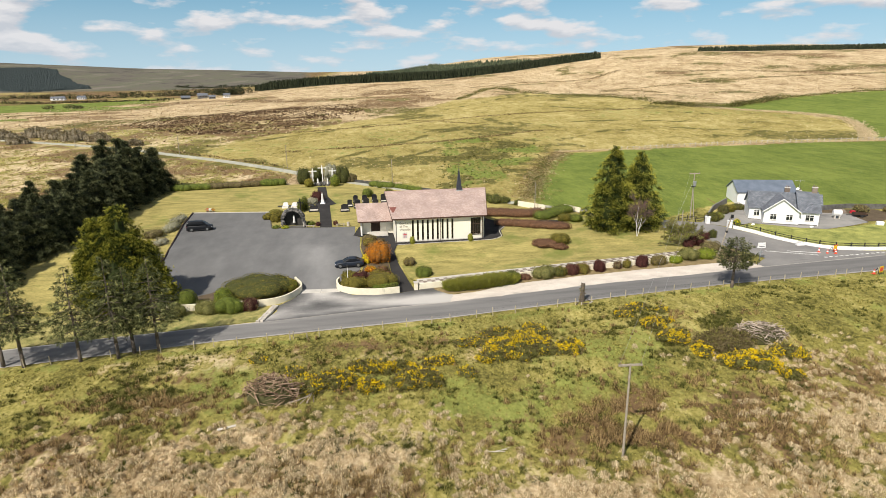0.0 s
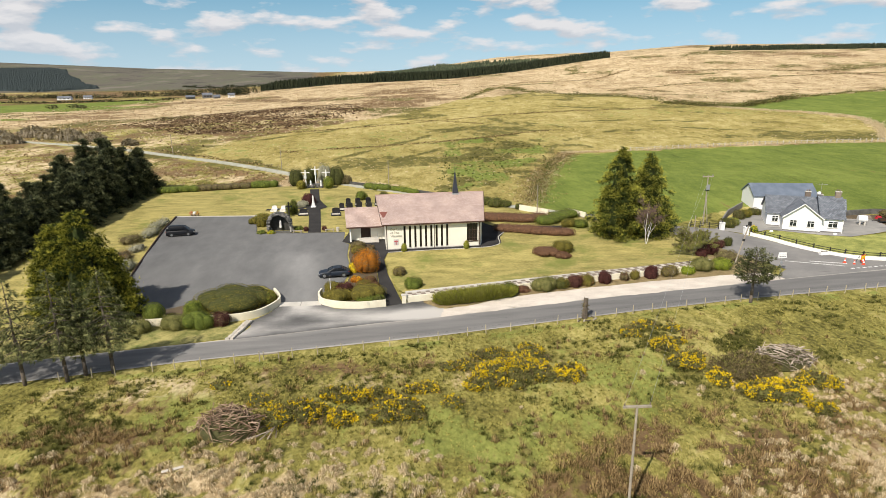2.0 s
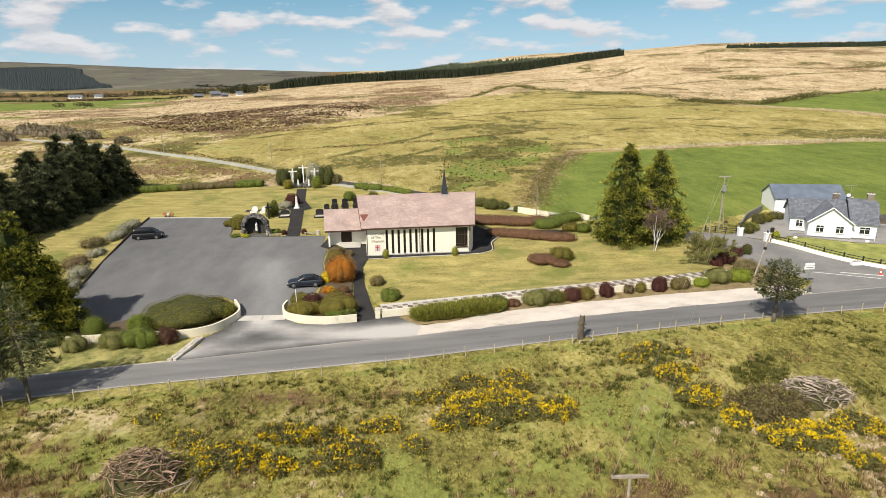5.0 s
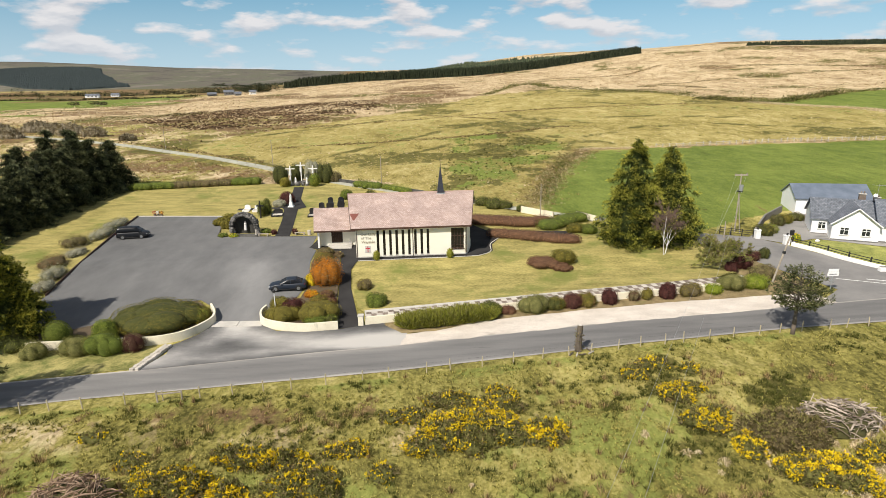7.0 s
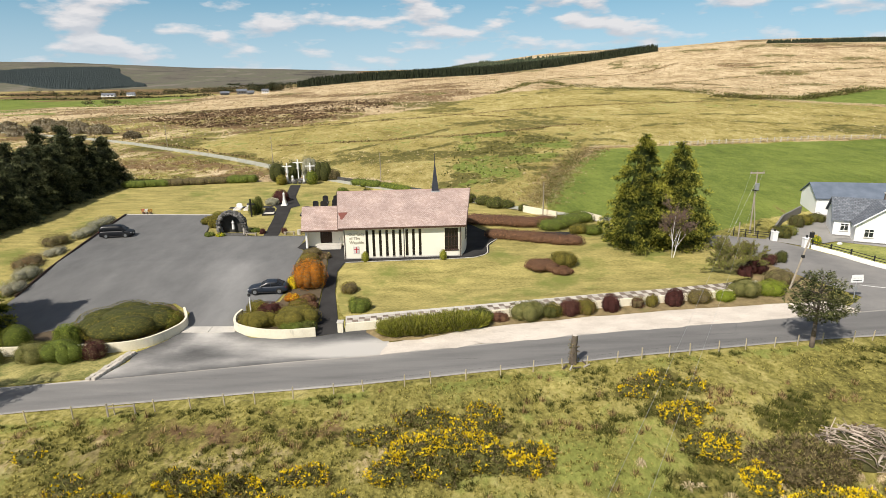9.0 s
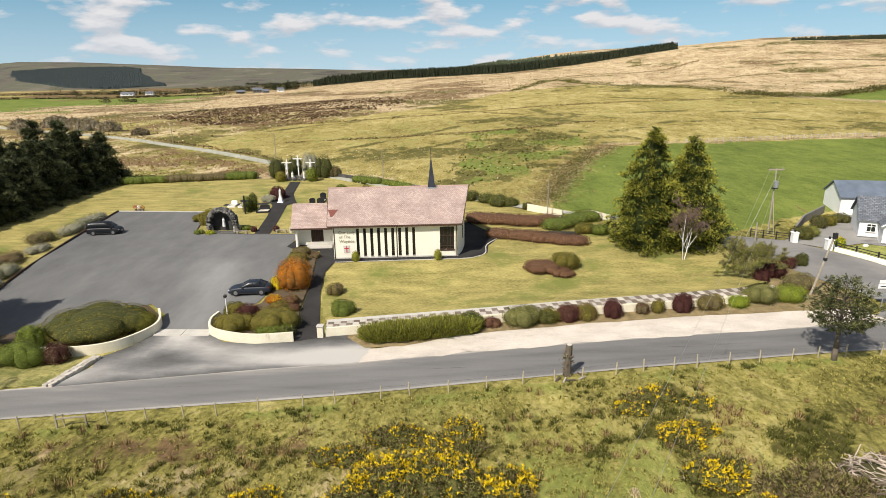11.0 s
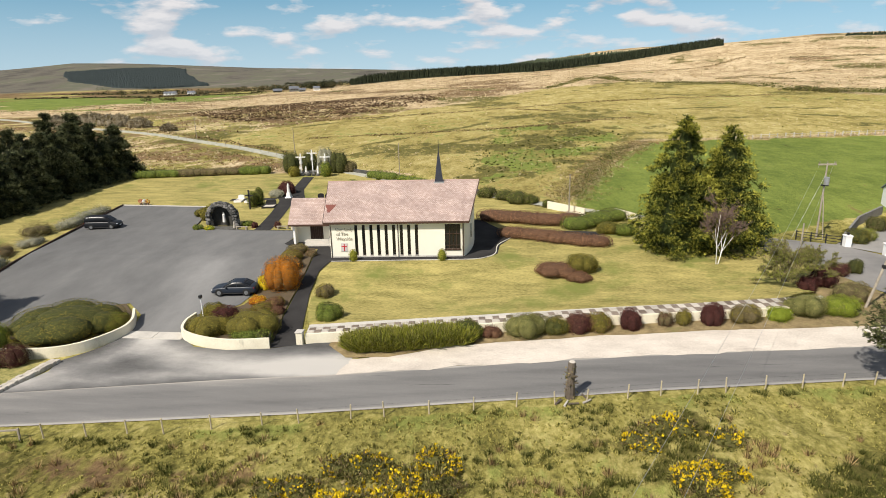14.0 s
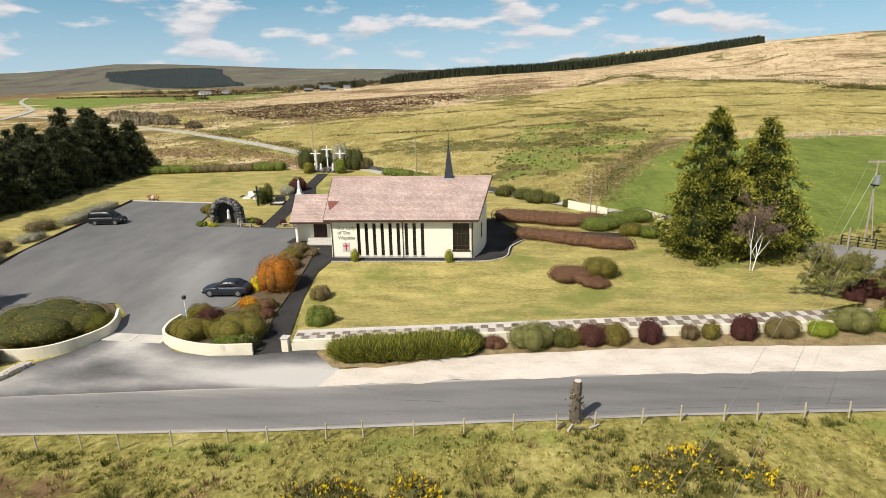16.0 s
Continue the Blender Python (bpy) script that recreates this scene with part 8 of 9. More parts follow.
# cut tree stump
stump = thing("tree_stump", "tall cut tree stump with stubs of branches", "tree stump", gz(23.3, 73.4))
bm = bmesh.new()
for i in range(6):
    a, b = i / 6, (i + 1) / 6
    rod(bm, (0.08 * a, 0, 2.7 * a - (0.2 if i == 0 else 0)), (0.08 * b, 0, 2.7 * b), 0.34 - 0.10 * a + 0.03 * math.sin(9 * a), 0.34 - 0.10 * b + 0.03 * math.sin(9 * b), 9)
part("trunk", bm, BARK, stump)
gi = rng(15)
P = np.stack([gi.normal(0, 0.2, 260), gi.normal(0, 0.2, 260), gi.uniform(0.1, 2.4, 260)], 1)
part("ivy", leaves_mesh("ivy", P, P * np.array((1, 1, 0.1)), 0.16, [L_BROWNBUSH, L_HEDGE], gi, 0.7, 0.8, (gi.random(260) < 0.4).astype(int)), None, stump, "sparse brown and green ivy")
part("cut_face", rod_bm((0.08, 0, 2.68), (0.08, 0, 2.73), 0.23, 0.21, 9), STONE_PALE, stump)
g = rng(3)
for i in range(9):
    a, zz = g.uniform(0, 6.28), g.uniform(0.5, 2.5)
    part("branch_stub", rod_bm((0.05, 0, zz), (0.05 + 0.5 * math.cos(a), 0.5 * math.sin(a), zz + g.uniform(0.0, 0.25)), 0.06, 0.04, 6), BARK, stump)
for i in range(5):
    a = g.uniform(0, 6.28)
    lg = thing("cut_log", "cut branch lying beside the stump", "log", gz(23.3 + 1.2 * math.cos(a), 73.0 + 0.6 * math.sin(a), 0.1), g.uniform(0, 180))
    part("log", rod_bm((-0.35, 0, 0), (0.35, 0, 0.05), 0.08, 0.06, 7), STONE_PALE if i % 2 else BARK, lg)


def gorse(x, y, rx, ry, h, seed, yellow=0.33, n=4000, lab="prickly gorse thicket with bright yellow blossom", mats=None, name="gorse_bush", size=0.17):
    g = rng(seed)
    L = []
    k = max(6, int(rx * ry * 4.5))
    for i in range(k):
        a, u = g.uniform(0, 2 * math.pi), math.sqrt(g.random())
        s = g.uniform(0.45, 0.95)
        hh = h * g.uniform(0.75, 1.05) * (1 - 0.5 * u * u)
        L.append((rx * u * math.cos(a) * 0.82, ry * u * math.sin(a) * 0.82, hh * 0.35, s, s, hh * 0.65))
    z0 = gr(x, y)
    t = thing(name, lab, "gorse" if name == "gorse_bush" else "scrub", z0)
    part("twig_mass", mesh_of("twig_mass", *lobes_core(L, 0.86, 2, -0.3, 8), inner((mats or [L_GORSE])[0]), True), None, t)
    P, N = lobes_points(L, n, g, 2.0, -0.1)
    P = P + N * g.normal(0.03, 0.12, (len(P), 1))
    flower = (fbm(P[:, 0] * 1.3 + seed, P[:, 1] * 1.3 + P[:, 2], 0.8, 3, seed) > 0.47) & (g.random(len(P)) < yellow * 1.6) & (P[:, 2] > 0.12 * h)
    mm = mats or [L_GORSE, L_BROWNBUSH]
    ids = (g.random((~flower).sum()) < 0.35).astype(int)
    part("foliage", sprays_mesh("foliage", P[~flower], N[~flower] + g.normal(0, 0.45, ((~flower).sum(), 3)) + np.array((0, 0, 0.5)), size * 1.6, mm, g, 3, 0.7, 0.11, 0.0, ids), None, t)
    if flower.any():
        k = flower.sum()
        part("blossom", sprays_mesh("blossom", P[flower], N[flower] * 0.6 + np.array((0, 0, 0.8)) + g.normal(0, 0.3, (k, 3)), 0.20, [L_YELLOW], g, 3, 0.5, 0.2, 0.0), None, t)
    return t


for i, a in enumerate(((12.6, 59.9, 4.6, 2.6, 1.7, 0.42, 9500), (17.6, 59.6, 1.6, 1.4, 1.2, 0.5, 2300), (9.4, 58.6, 1.8, 1.4, 1.3, 0.5, 2400), (14.5, 63.2, 2.4, 1.1, 0.9, 0.3, 2000), (11.0, 64.8, 2.3, 0.9, 0.7, 0.22, 1500), (15.4, 65.7, 1.2, 0.8, 0.7, 0.3, 1000),
                       (-7.8, 54.2, 2.9, 1.6, 1.5, 0.4, 4200), (-4.2, 53.6, 1.0, 0.9, 1.0, 0.5, 1400), (-4.6, 57.4, 2.4, 0.8, 0.8, 0.4, 1800), (1.2, 54.2, 2.5, 1.7, 1.5, 0.34, 4200), (-1.2, 57.0, 1.9, 0.9, 0.9, 0.4, 1700), (3.2, 58.2, 1.8, 0.6, 0.6, 0.35, 900), (7.4, 62.4, 1.6, 0.6, 0.6, 0.3, 800),
                       (30.6, 64.6, 2.4, 1.1, 1.1, 0.4, 2300), (30.2, 60.8, 1.9, 1.3, 1.1, 0.45, 2200), (32.0, 57.8, 1.2, 1.1, 1.0, 0.5, 1400), (35.6, 54.4, 3.3, 1.9, 1.4, 0.55, 5200), (38.0, 51.8, 1.6, 0.7, 0.7, 0.5, 1000), (40.4, 55.6, 1.6, 1.1, 1.1, 0.45, 1500), (29.6, 69.6, 1.6, 0.7, 0.6, 0.35, 900), (32.2, 68.8, 0.8, 0.6, 0.5, 0.4, 500), (27.2, 68.0, 0.9, 0.6, 0.5, 0.3, 500), (-12.0, 57.4, 0.8, 0.5, 0.45, 0.4, 500), (-16.5, 60.4, 0.7, 0.5, 0.4, 0.3, 350), (6.0, 55.6, 0.7, 0.5, 0.5, 0.45, 400))):
    gorse(a[0], a[1], a[2], a[3], a[4], 500 + i, a[5], a[6])
def broom(x, y, rx, ry, h, seed):
    """Upright whippy green stems fanning from the ground."""
    g = rng(seed)
    t = thing("broom_shrub", "wispy yellow-green broom against the wall", "shrub", gz(x, y))
    part("twig_mass", mesh_of("twig_mass", *lobes_core([(0, 0, h * 0.2, rx * 0.8, ry * 0.7, h * 0.45)], 1.0, 2, -0.1), inner(L_LIME), True), None, t)
    n = 2600
    a, u = g.uniform(0, 2 * math.pi, n), np.sqrt(g.random(n))
    out = np.stack([np.cos(a), np.sin(a), np.zeros(n)], 1) * u[:, None]
    P = out * np.array((rx * 0.85, ry * 0.85, 0)) + np.array((0, 0, 1)) * (g.uniform(0.0, 0.45, n) * h)[:, None]
    D = out * 0.5 + np.array((0, 0, 1.15)) + g.normal(0, 0.12, (n, 3))
    part("foliage", sprays_mesh("foliage", P, D, h * 0.66, [L_BROOM, L_WILLOW], g, 3, 0.22, 0.022, 0.05, (g.random(n) < 0.3).astype(int)), None, t)


L_BROOM = leaf("broom_stems", (0.10, 0.115, 0.014), (0.37, 0.37, 0.055), 0.8)
for i, (bx, by, bh) in enumerate(((7.0, 80.5, 1.5), (8.9, 80.7, 1.65), (10.9, 81.0, 1.6), (12.9, 81.4, 1.7), (14.7, 81.9, 1.5))):
    broom(bx, by, 1.7, 1.15, bh, 560 + i)
gorse(35.2, 58.6, 3.2, 2.2, 1.7, 540, 0.0, 6500, "dense brown-green leafless scrub in the field", [L_BROWNBUSH, L_GORSE], "scrub_thicket")


def brush_pile(x, y, rx, ry, h, seed, mat, lab, sticks):
    g = rng(seed)
    t = thing("brush_pile", lab, "brush pile", gr(x, y))
    bm = bmesh.new()
    r = bmesh.ops.create_icosphere(bm, subdivisions=3, radius=1)
    for v in r["verts"]:
        v.co = Vector((v.co.x * rx * 0.86, v.co.y * ry * 0.86, max(-0.1, v.co.z * h * 0.85)))
    # solid filler; the shade between the branches is in its colour
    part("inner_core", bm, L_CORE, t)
    for i in range(sticks):
        a, u = g.uniform(0, 2 * math.pi), math.sqrt(g.random())
        p = Vector((rx * u * math.cos(a), ry * u * math.sin(a), h * math.sqrt(max(0.02, 1 - u * u)) * g.uniform(0.75, 1.02)))
        d = Vector((-math.sin(a) + g.normal(0, 0.8), math.cos(a) + g.normal(0, 0.8), g.normal(-0.12, 0.3))).normalized()
        ln = g.uniform(0.6, 1.9)
        rr = g.uniform(0.016, 0.042) if i % 7 else 0.07
        mid = p + Vector((g.normal(0, 0.08), g.normal(0, 0.08), 0.08))
        bm = bmesh.new()
        rod(bm, p - d * ln / 2, mid, rr * 0.8, rr, 5)
        rod(bm, mid, p + d * ln / 2, rr, rr * 0.4, 5)
        part("branch", bm, mat, t)
    return t


WOOD_DEAD = surface("dead_branch_wood", (0.13, 0.08, 0.05), (0.40, 0.285, 0.195), 2.5, 0.9, 0.3, 6, rand=0.7)
WOOD_SILVER = surface("silvered_branch_wood", (0.15, 0.115, 0.088), (0.50, 0.42, 0.34), 2.5, 0.9, 0.3, 6, rand=0.7)
brush_pile(-13.2, 52.6, 2.8, 2.0, 2.3, 21, WOOD_DEAD, "heap of brown cut branches in the field", 260)
brush_pile(39.6, 59.8, 3.2, 2.1, 1.7, 22, WOOD_SILVER, "heap of silvered dead branches in the field", 240)
for i in range(5):
    lg = thing("loose_branch", "pale fallen branch beside the heap", "branch", gr(-10.3 + 0.5 * i * 0.6, 51.2 + 0.3 * i, 0.25), 20 + 18 * i)
    part("branch", rod_bm((-1.0, 0, 0), (1.0, 0.2, 0.15), 0.05, 0.02, 6), WOOD_SILVER, lg)
pk = thing("fallen_plank", "pale plank lying in the grass", "plank", gr(-16.2, 47.8, 0.12), 22)
part("plank", box_bm(-0.8, 0.8, -0.15, 0.15, 0, 0.06, 0.01), STONE_PALE, pk)
for i in range(3):
    pk = thing("fallen_stick", "thin pale stick lying in the grass", "stick", gr(7.0 + 0.3 * i, 42.4 + 0.15 * i, 0.12), -8 + 14 * i)
    part("stick", rod_bm((-0.75, 0, 0), (0.75, 0.05, 0.04), 0.03, 0.02, 5), STONE_PALE, pk)


# grasses: bleached tussocks, brown rushes, green tufts
def tufts(name, label, C, heights, radii, blades, mat, seed, width=0.03, lean=0.9):
    g = rng(seed)
    n = len(C)
    C = np.repeat(C, blades, 0)
    H = np.repeat(heights, blades) * g.uniform(0.55, 1.15, n * blades)
    Rr = np.repeat(radii, blades)
    a = g.uniform(0, 2 * math.pi, n * blades)
    u = np.sqrt(g.random(n * blades))
    out = np.stack([np.cos(a), np.sin(a), np.zeros_like(a)], 1)
    B = C + out * (u * Rr * 0.55)[:, None]
    T = B + out * (u * Rr * lean * 0.8 + g.normal(0, 0.06, n * blades))[:, None]
    T[:, 2] += H * (1 - 0.45 * u * u)
    side = np.stack([-np.sin(a + g.normal(0, 0.9, n * blades)), np.cos(a), np.zeros_like(a)], 1) * (width * g.uniform(0.6, 1.4, n * blades))[:, None]
    V = np.stack([B - side, B + side, T], 1).reshape(-1, 3)
    me = mesh_of(name, V, np.arange(len(V)).reshape(-1, 3), mat)
    return tagged(new(name, me), label, "grass", "", "stuff")


def scatter(n, x0, x1, y0, y1, test, seed):
    g = rng(seed)
    x, y = g.uniform(x0, x1, n), g.uniform(y0, y1, n)
    k = test(x, y, g) & (y < np.interp(x, fx, fy) - 0.25) & (np.abs(x - 12) < 14 + 0.78 * y)
    x, y = x[k], y[k]
    return np.stack([x, y, ground_z(x, y) + relief(x, y) - 0.03], 1)


def shaggy(name, label, C, heights, radii, blades, mat, seed, width=0.02):
    """Mop-headed tussocks: blades that spring from the crown of a clump and arch over to the ground, each of two bent pieces."""
    g = rng(seed)
    n = len(C)
    C, H, R = np.repeat(C, blades, 0), np.repeat(heights, blades), np.repeat(radii, blades)
    m = n * blades
    a, u = g.uniform(0, 2 * math.pi, m), np.sqrt(g.random(m))
    out = np.stack([np.cos(a), np.sin(a), np.zeros(m)], 1)
    up = np.array((0.0, 0.0, 1.0))
    B = C + out * (u * R * 0.35)[:, None] + up * (H * 0.25 * (1 - u))[:, None]
    M = C + out * (u * R * 0.72)[:, None] + up * (H * (1.05 - 0.55 * u * u) * g.uniform(0.75, 1.15, m))[:, None]
    T = C + out * (u * R * g.uniform(0.95, 1.35, m))[:, None] + up * (H * (0.95 - 0.95 * u) * g.uniform(0.5, 1.1, m))[:, None]
    b = a + g.normal(0, 0.5, m)
    side = np.stack([-np.sin(b), np.cos(b), np.zeros(m)], 1) * (width * g.uniform(0.6, 1.5, m))[:, None]
    V = np.stack([B - side * 0.6, B + side * 0.6, M + side, M - side, T], 1).reshape(-1, 3)
    i = np.arange(m) * 5
    F = np.concatenate([np.stack([i, i + 1, i + 2], 1), np.stack([i, i + 2, i + 3], 1), np.stack([i + 3, i + 2, i + 4], 1)])
    return tagged(new(name, mesh_of(name, V, F, mat)), label, "grass", "", "stuff")


def gorse_free(x, y):
    """Keeps the tall clumps out of the gorse and the heaps."""
    return (mass(x, y, 12.6, 59.9, 4.6, 2.8) < 0.4) & (mass(x, y, 36, 57, 6, 4.5) < 0.4) & (mass(x, y, -13, 52.5, 3, 2.4) < 0.5)


C = scatter(12500, -50, 75, 31, 60, lambda x, y, g: g.random(len(x)) < straw_share(x, y) * 0.95, 51)
shaggy("bleached_tussocks", "shaggy mounds of bleached moor grass", C, rng(1).uniform(0.2, 0.55, len(C)), rng(2).uniform(0.3, 0.62, len(C)), 56, G_STRAW, 52, 0.016)
C = scatter(42000, -55, 80, 31, 76, lambda x, y, g: (g.random(len(x)) < rush_share(x, y) * smooth(0.36, 0.5, fbm(x, y, 1.5, 2, 47))) & gorse_free(x, y), 53)
tufts("rush_clumps", "clumps of brown upright rushes", C, rng(3).uniform(0.45, 0.85, len(C)), rng(4).uniform(0.25, 0.5, len(C)), 40, G_RUSH, 54, 0.02, 1.0)
C = scatter(46000, -60, 95, 31, 79, lambda x, y, g: (g.random(len(x)) < 0.25 + 0.75 * smooth(0.40, 0.56, fbm(x, y, 4, 3, 43))) & (straw_share(x, y) < 0.5), 55)
shaggy("field_grass", "uneven clumps of olive spring grass", C, rng(5).uniform(0.06, 0.24, len(C)), rng(6).uniform(0.14, 0.34, len(C)), 7, G_FIELD, 56, 0.03)
C = scatter(30000, -55, 85, 33, 75, lambda x, y, g: (g.random(len(x)) < 0.9 * smooth(0.52, 0.62, fbm(x, y, 3.0, 3, 44)) * np.clip(0.42 + mass(x, y, 34, 64, 12, 7) + mass(x, y, -26, 51, 12, 6) + 0.6 * mass(x, y, 8, 45, 10, 4), 0, 1)) & gorse_free(x, y), 57)
tufts("sedge_clumps", "dark clumps of sedge in the field", C, rng(7).uniform(0.3, 0.55, len(C)), rng(8).uniform(0.22, 0.42, len(C)), 34, G_DARK, 58, 0.018, 1.0)


# ---- moor, far woods and farms ----
def far_trees(name, label, P, H, R, mat, seed, rings=4, seg=6):
    """Many small ragged conifers as one mesh."""
    g = rng(seed)
    n = len(P)
    vs, fs = [], []
    base = 0
    a = np.arange(seg) * 2 * np.pi / seg
    for k in range(rings):
        z0, z1 = k / rings * 0.85 + 0.04, min(1.0, (k + 1.5) / rings)
        rad = R[:, None] * (1 - k / rings * 0.88) * g.uniform(0.75, 1.2, (n, seg))
        ph = g.uniform(0, 6, (n, 1))
        ring = np.stack([P[:, 0:1] + rad * np.cos(a + ph), P[:, 1:2] + rad * np.sin(a + ph), P[:, 2:3] + H[:, None] * (z0 + g.normal(0, 0.02, (n, seg)))], -1)
        tip = np.stack([P[:, 0] + g.normal(0, 0.1, n), P[:, 1] + g.normal(0, 0.1, n), P[:, 2] + H * z1], -1)[:, None]
        vs.append(np.concatenate([ring, tip], 1).reshape(-1, 3))
        i = base + np.arange(n)[:, None] * (seg + 1)
        for j in range(seg):
            fs.append(np.concatenate([i + j, i + (j + 1) % seg, i + seg], 1))
        base += n * (seg + 1)
    me = mesh_of(name, np.concatenate(vs), np.concatenate(fs), mat)
    return tagged(new(name, me), label, "woodland", "", "stuff")


g = rng(91)
n = 6500
x = g.uniform(-168, 229, n)
front = np.interp(x, (-168, -80, 50, 130, 229), (735, 728, 722, 715, 703))
y = front + g.uniform(0, 1, n) ** 1.4 * np.interp(x, (-168, -100, 180, 229), (50, 80, 60, 25))
tall = np.interp(x, (-168, -150, 60, 190, 229), (7.5, 11, 10, 8.6, 7.2))
P = np.stack([x, y, ground_z(x, y) - 0.3], 1)
far_trees("plantation", "dark conifer plantation along the crest of the moor", P, tall * g.uniform(0.72, 1.12, n), g.uniform(0.9, 1.7, n), L_FAR_SITKA, 92)
n = 5200
az = np.radians(g.uniform(-3.0, 12, n))
r = g.uniform(800, 1440, n)
k = r < np.interp(np.degrees(az), (-3, 3, 4, 12), (1440, 1440, 1250, 930))
x, y = (r * np.sin(az))[k], (r * np.cos(az))[k]
far_trees("ridge_forest", "far green forest on the ridge behind the moor", np.stack([x, y, ground_z(x, y) - 0.5], 1), g.uniform(7, 10, len(x)), g.uniform(2.5, 4.5, len(x)), L_RIDGE_HAZED, 93, 2, 5)
n = 2600
az = np.radians(26.0 + 21 * g.random(n) ** 0.8)
r = g.uniform(1000, 1100, n)
x, y = r * np.sin(az), r * np.cos(az)
far_trees("ridge_forest", "far dark forest on the eastern ridge", np.stack([x, y, ground_z(x, y) - 0.5], 1), g.uniform(4, 7, n), g.uniform(2, 3.5, n), L_FAR_SITKA, 94, 2, 5)
FOREST = [(-966, 1315), (-948, 1393), (-925, 1491), (-870, 1590), (-813, 1550), (-740, 1418), (-600, 1215), (-546, 1134), (-585, 1035), (-662, 1042), (-840, 1165)]
n = 32000
x, y = g.uniform(-980, -530, n), g.uniform(1020, 1600, n)
k = inside(FOREST, x + 14 * (fbm(x, y, 60, 2, 8) - 0.5), y + 14 * (fbm(x, y, 60, 2, 9) - 0.5))
x, y = x[k][:11000], y[k][:11000]
far_trees("valley_forest", "dark plantation on the far hillside in haze-tinted blue-green", np.stack([x, y, ground_z(x, y) - 0.5], 1), g.uniform(4, 6, len(x)), g.uniform(3.0, 4.5, len(x)), L_PLANT_HAZED, 95, 2, 5)
# valley trees round the far farms
L_FARTREE = leaf("far_tree_leaves", (0.02, 0.026, 0.014), (0.07, 0.075, 0.035), through=0.1)


def far_round(name, label, P, H, R, mats, seed, per=70, size=1.1):
    """Distant leafless or broad-leaved trees: rounded ragged crowns of many small leaves over a short stem."""
    g = rng(seed)
    n = len(P)
    d = unit(g.normal(0, 1, (n, per, 3))) * g.uniform(0.35, 1.05, (n, per, 1)) ** 0.5
    Q = P[:, None] + d * np.stack([R, R, H * 0.42], -1)[:, None] + np.array((0, 0, 1)) * (H * 0.56)[:, None, None]
    me = leaves_mesh(name, Q.reshape(-1, 3), d.reshape(-1, 3), size, mats, g, 0.7, 0.8, (g.random(n * per) < 0.35).astype(int))
    return tagged(new(name, me), label, "woodland", "", "stuff")


n = 170
spots = np.array(((-168, 640), (-178, 652), (-430, 830), (-350, 810), (-470, 860), (-330, 870), (-250, 700), (-300, 900)), float)
wide = np.array((12, 10, 40, 35, 45, 55, 30, 60), float)
cx = g.choice(len(spots), n)
x, y = spots[cx, 0] + g.normal(0, 1, n) * wide[cx], spots[cx, 1] + g.normal(0, 1, n) * wide[cx] * 0.35
far_round("valley_trees", "scattered bare and evergreen trees round the valley farms", np.stack([x, y, ground_z(x, y) - 0.3], 1), g.uniform(4, 8, n), g.uniform(2.5, 5, n), [L_FARTREE, L_BROWNBUSH], 96)
n = 26
x, y = g.uniform(-190, -158, n), g.uniform(630, 646, n)
far_round("farm_windbreak", "dark evergreen windbreak beside the farm sheds", np.stack([x, y, ground_z(x, y) - 0.3], 1), g.uniform(7, 10, n), g.uniform(2.5, 4, n), [L_FARTREE, L_FAR_SITKA], 97)
for (xx, yy, hh, rr) in ((-152, 640, 8, 3.0), (-460, 716, 15, 7.0), (-441, 725, 8, 4), (-268, 520, 4, 5), (-282, 516, 4, 5), (-255, 508, 3.5, 4)):
    far_round("lone_tree", "lone dark tree on the far pasture", np.array([[xx, yy, float(ground_z(xx, yy)) - 0.3]]), np.array([hh]), np.array([rr]), [L_FARTREE, L_BROWNBUSH], int(hh * 10 + rr), 200, 0.9)


def farm_block(x, y, w, d, h, turn, roof_mat, name="farmhouse", lab="small white farmhouse with grey roof in the valley", wall_mat=None):
    t = thing(name, lab, "house", gz(x, y), turn)
    gable_block(t, -w / 2, w / 2, -d / 2, d / 2, h, h + d * 0.32, "x", wall_mat or WHITE, roof_mat)
    for k in range(3):
        part("window", box_bm(-w / 2 + w * (k + 0.7) / 3.6, -w / 2 + w * (k + 1.2) / 3.6, -d / 2 - 0.05, -d / 2, h * 0.4, h * 0.8), GLASS_CLEAR, t)
    return t


farm_block(-405, 765, 15, 6, 2.4, 8, SLATE)
farm_block(-388, 785, 9, 6, 2.4, 8, SLATE)
farm_block(-204, 606, 8, 5, 1.8, 20, SLATE, "farm_shed", "grey roofed farm shed in the valley", STONE_GREY)
farm_block(-190, 612, 9, 6, 2.8, 20, SLATE, "farm_shed", "dark roofed farm shed in the valley", STONE_GREY)
farm_block(-177, 598, 6, 5, 1.7, 20, SLATE, "farm_shed", "low dark farm shed in the valley", STONE_GREY)
farm_block(-165, 604, 6, 5, 2.4, 20, SLATE)


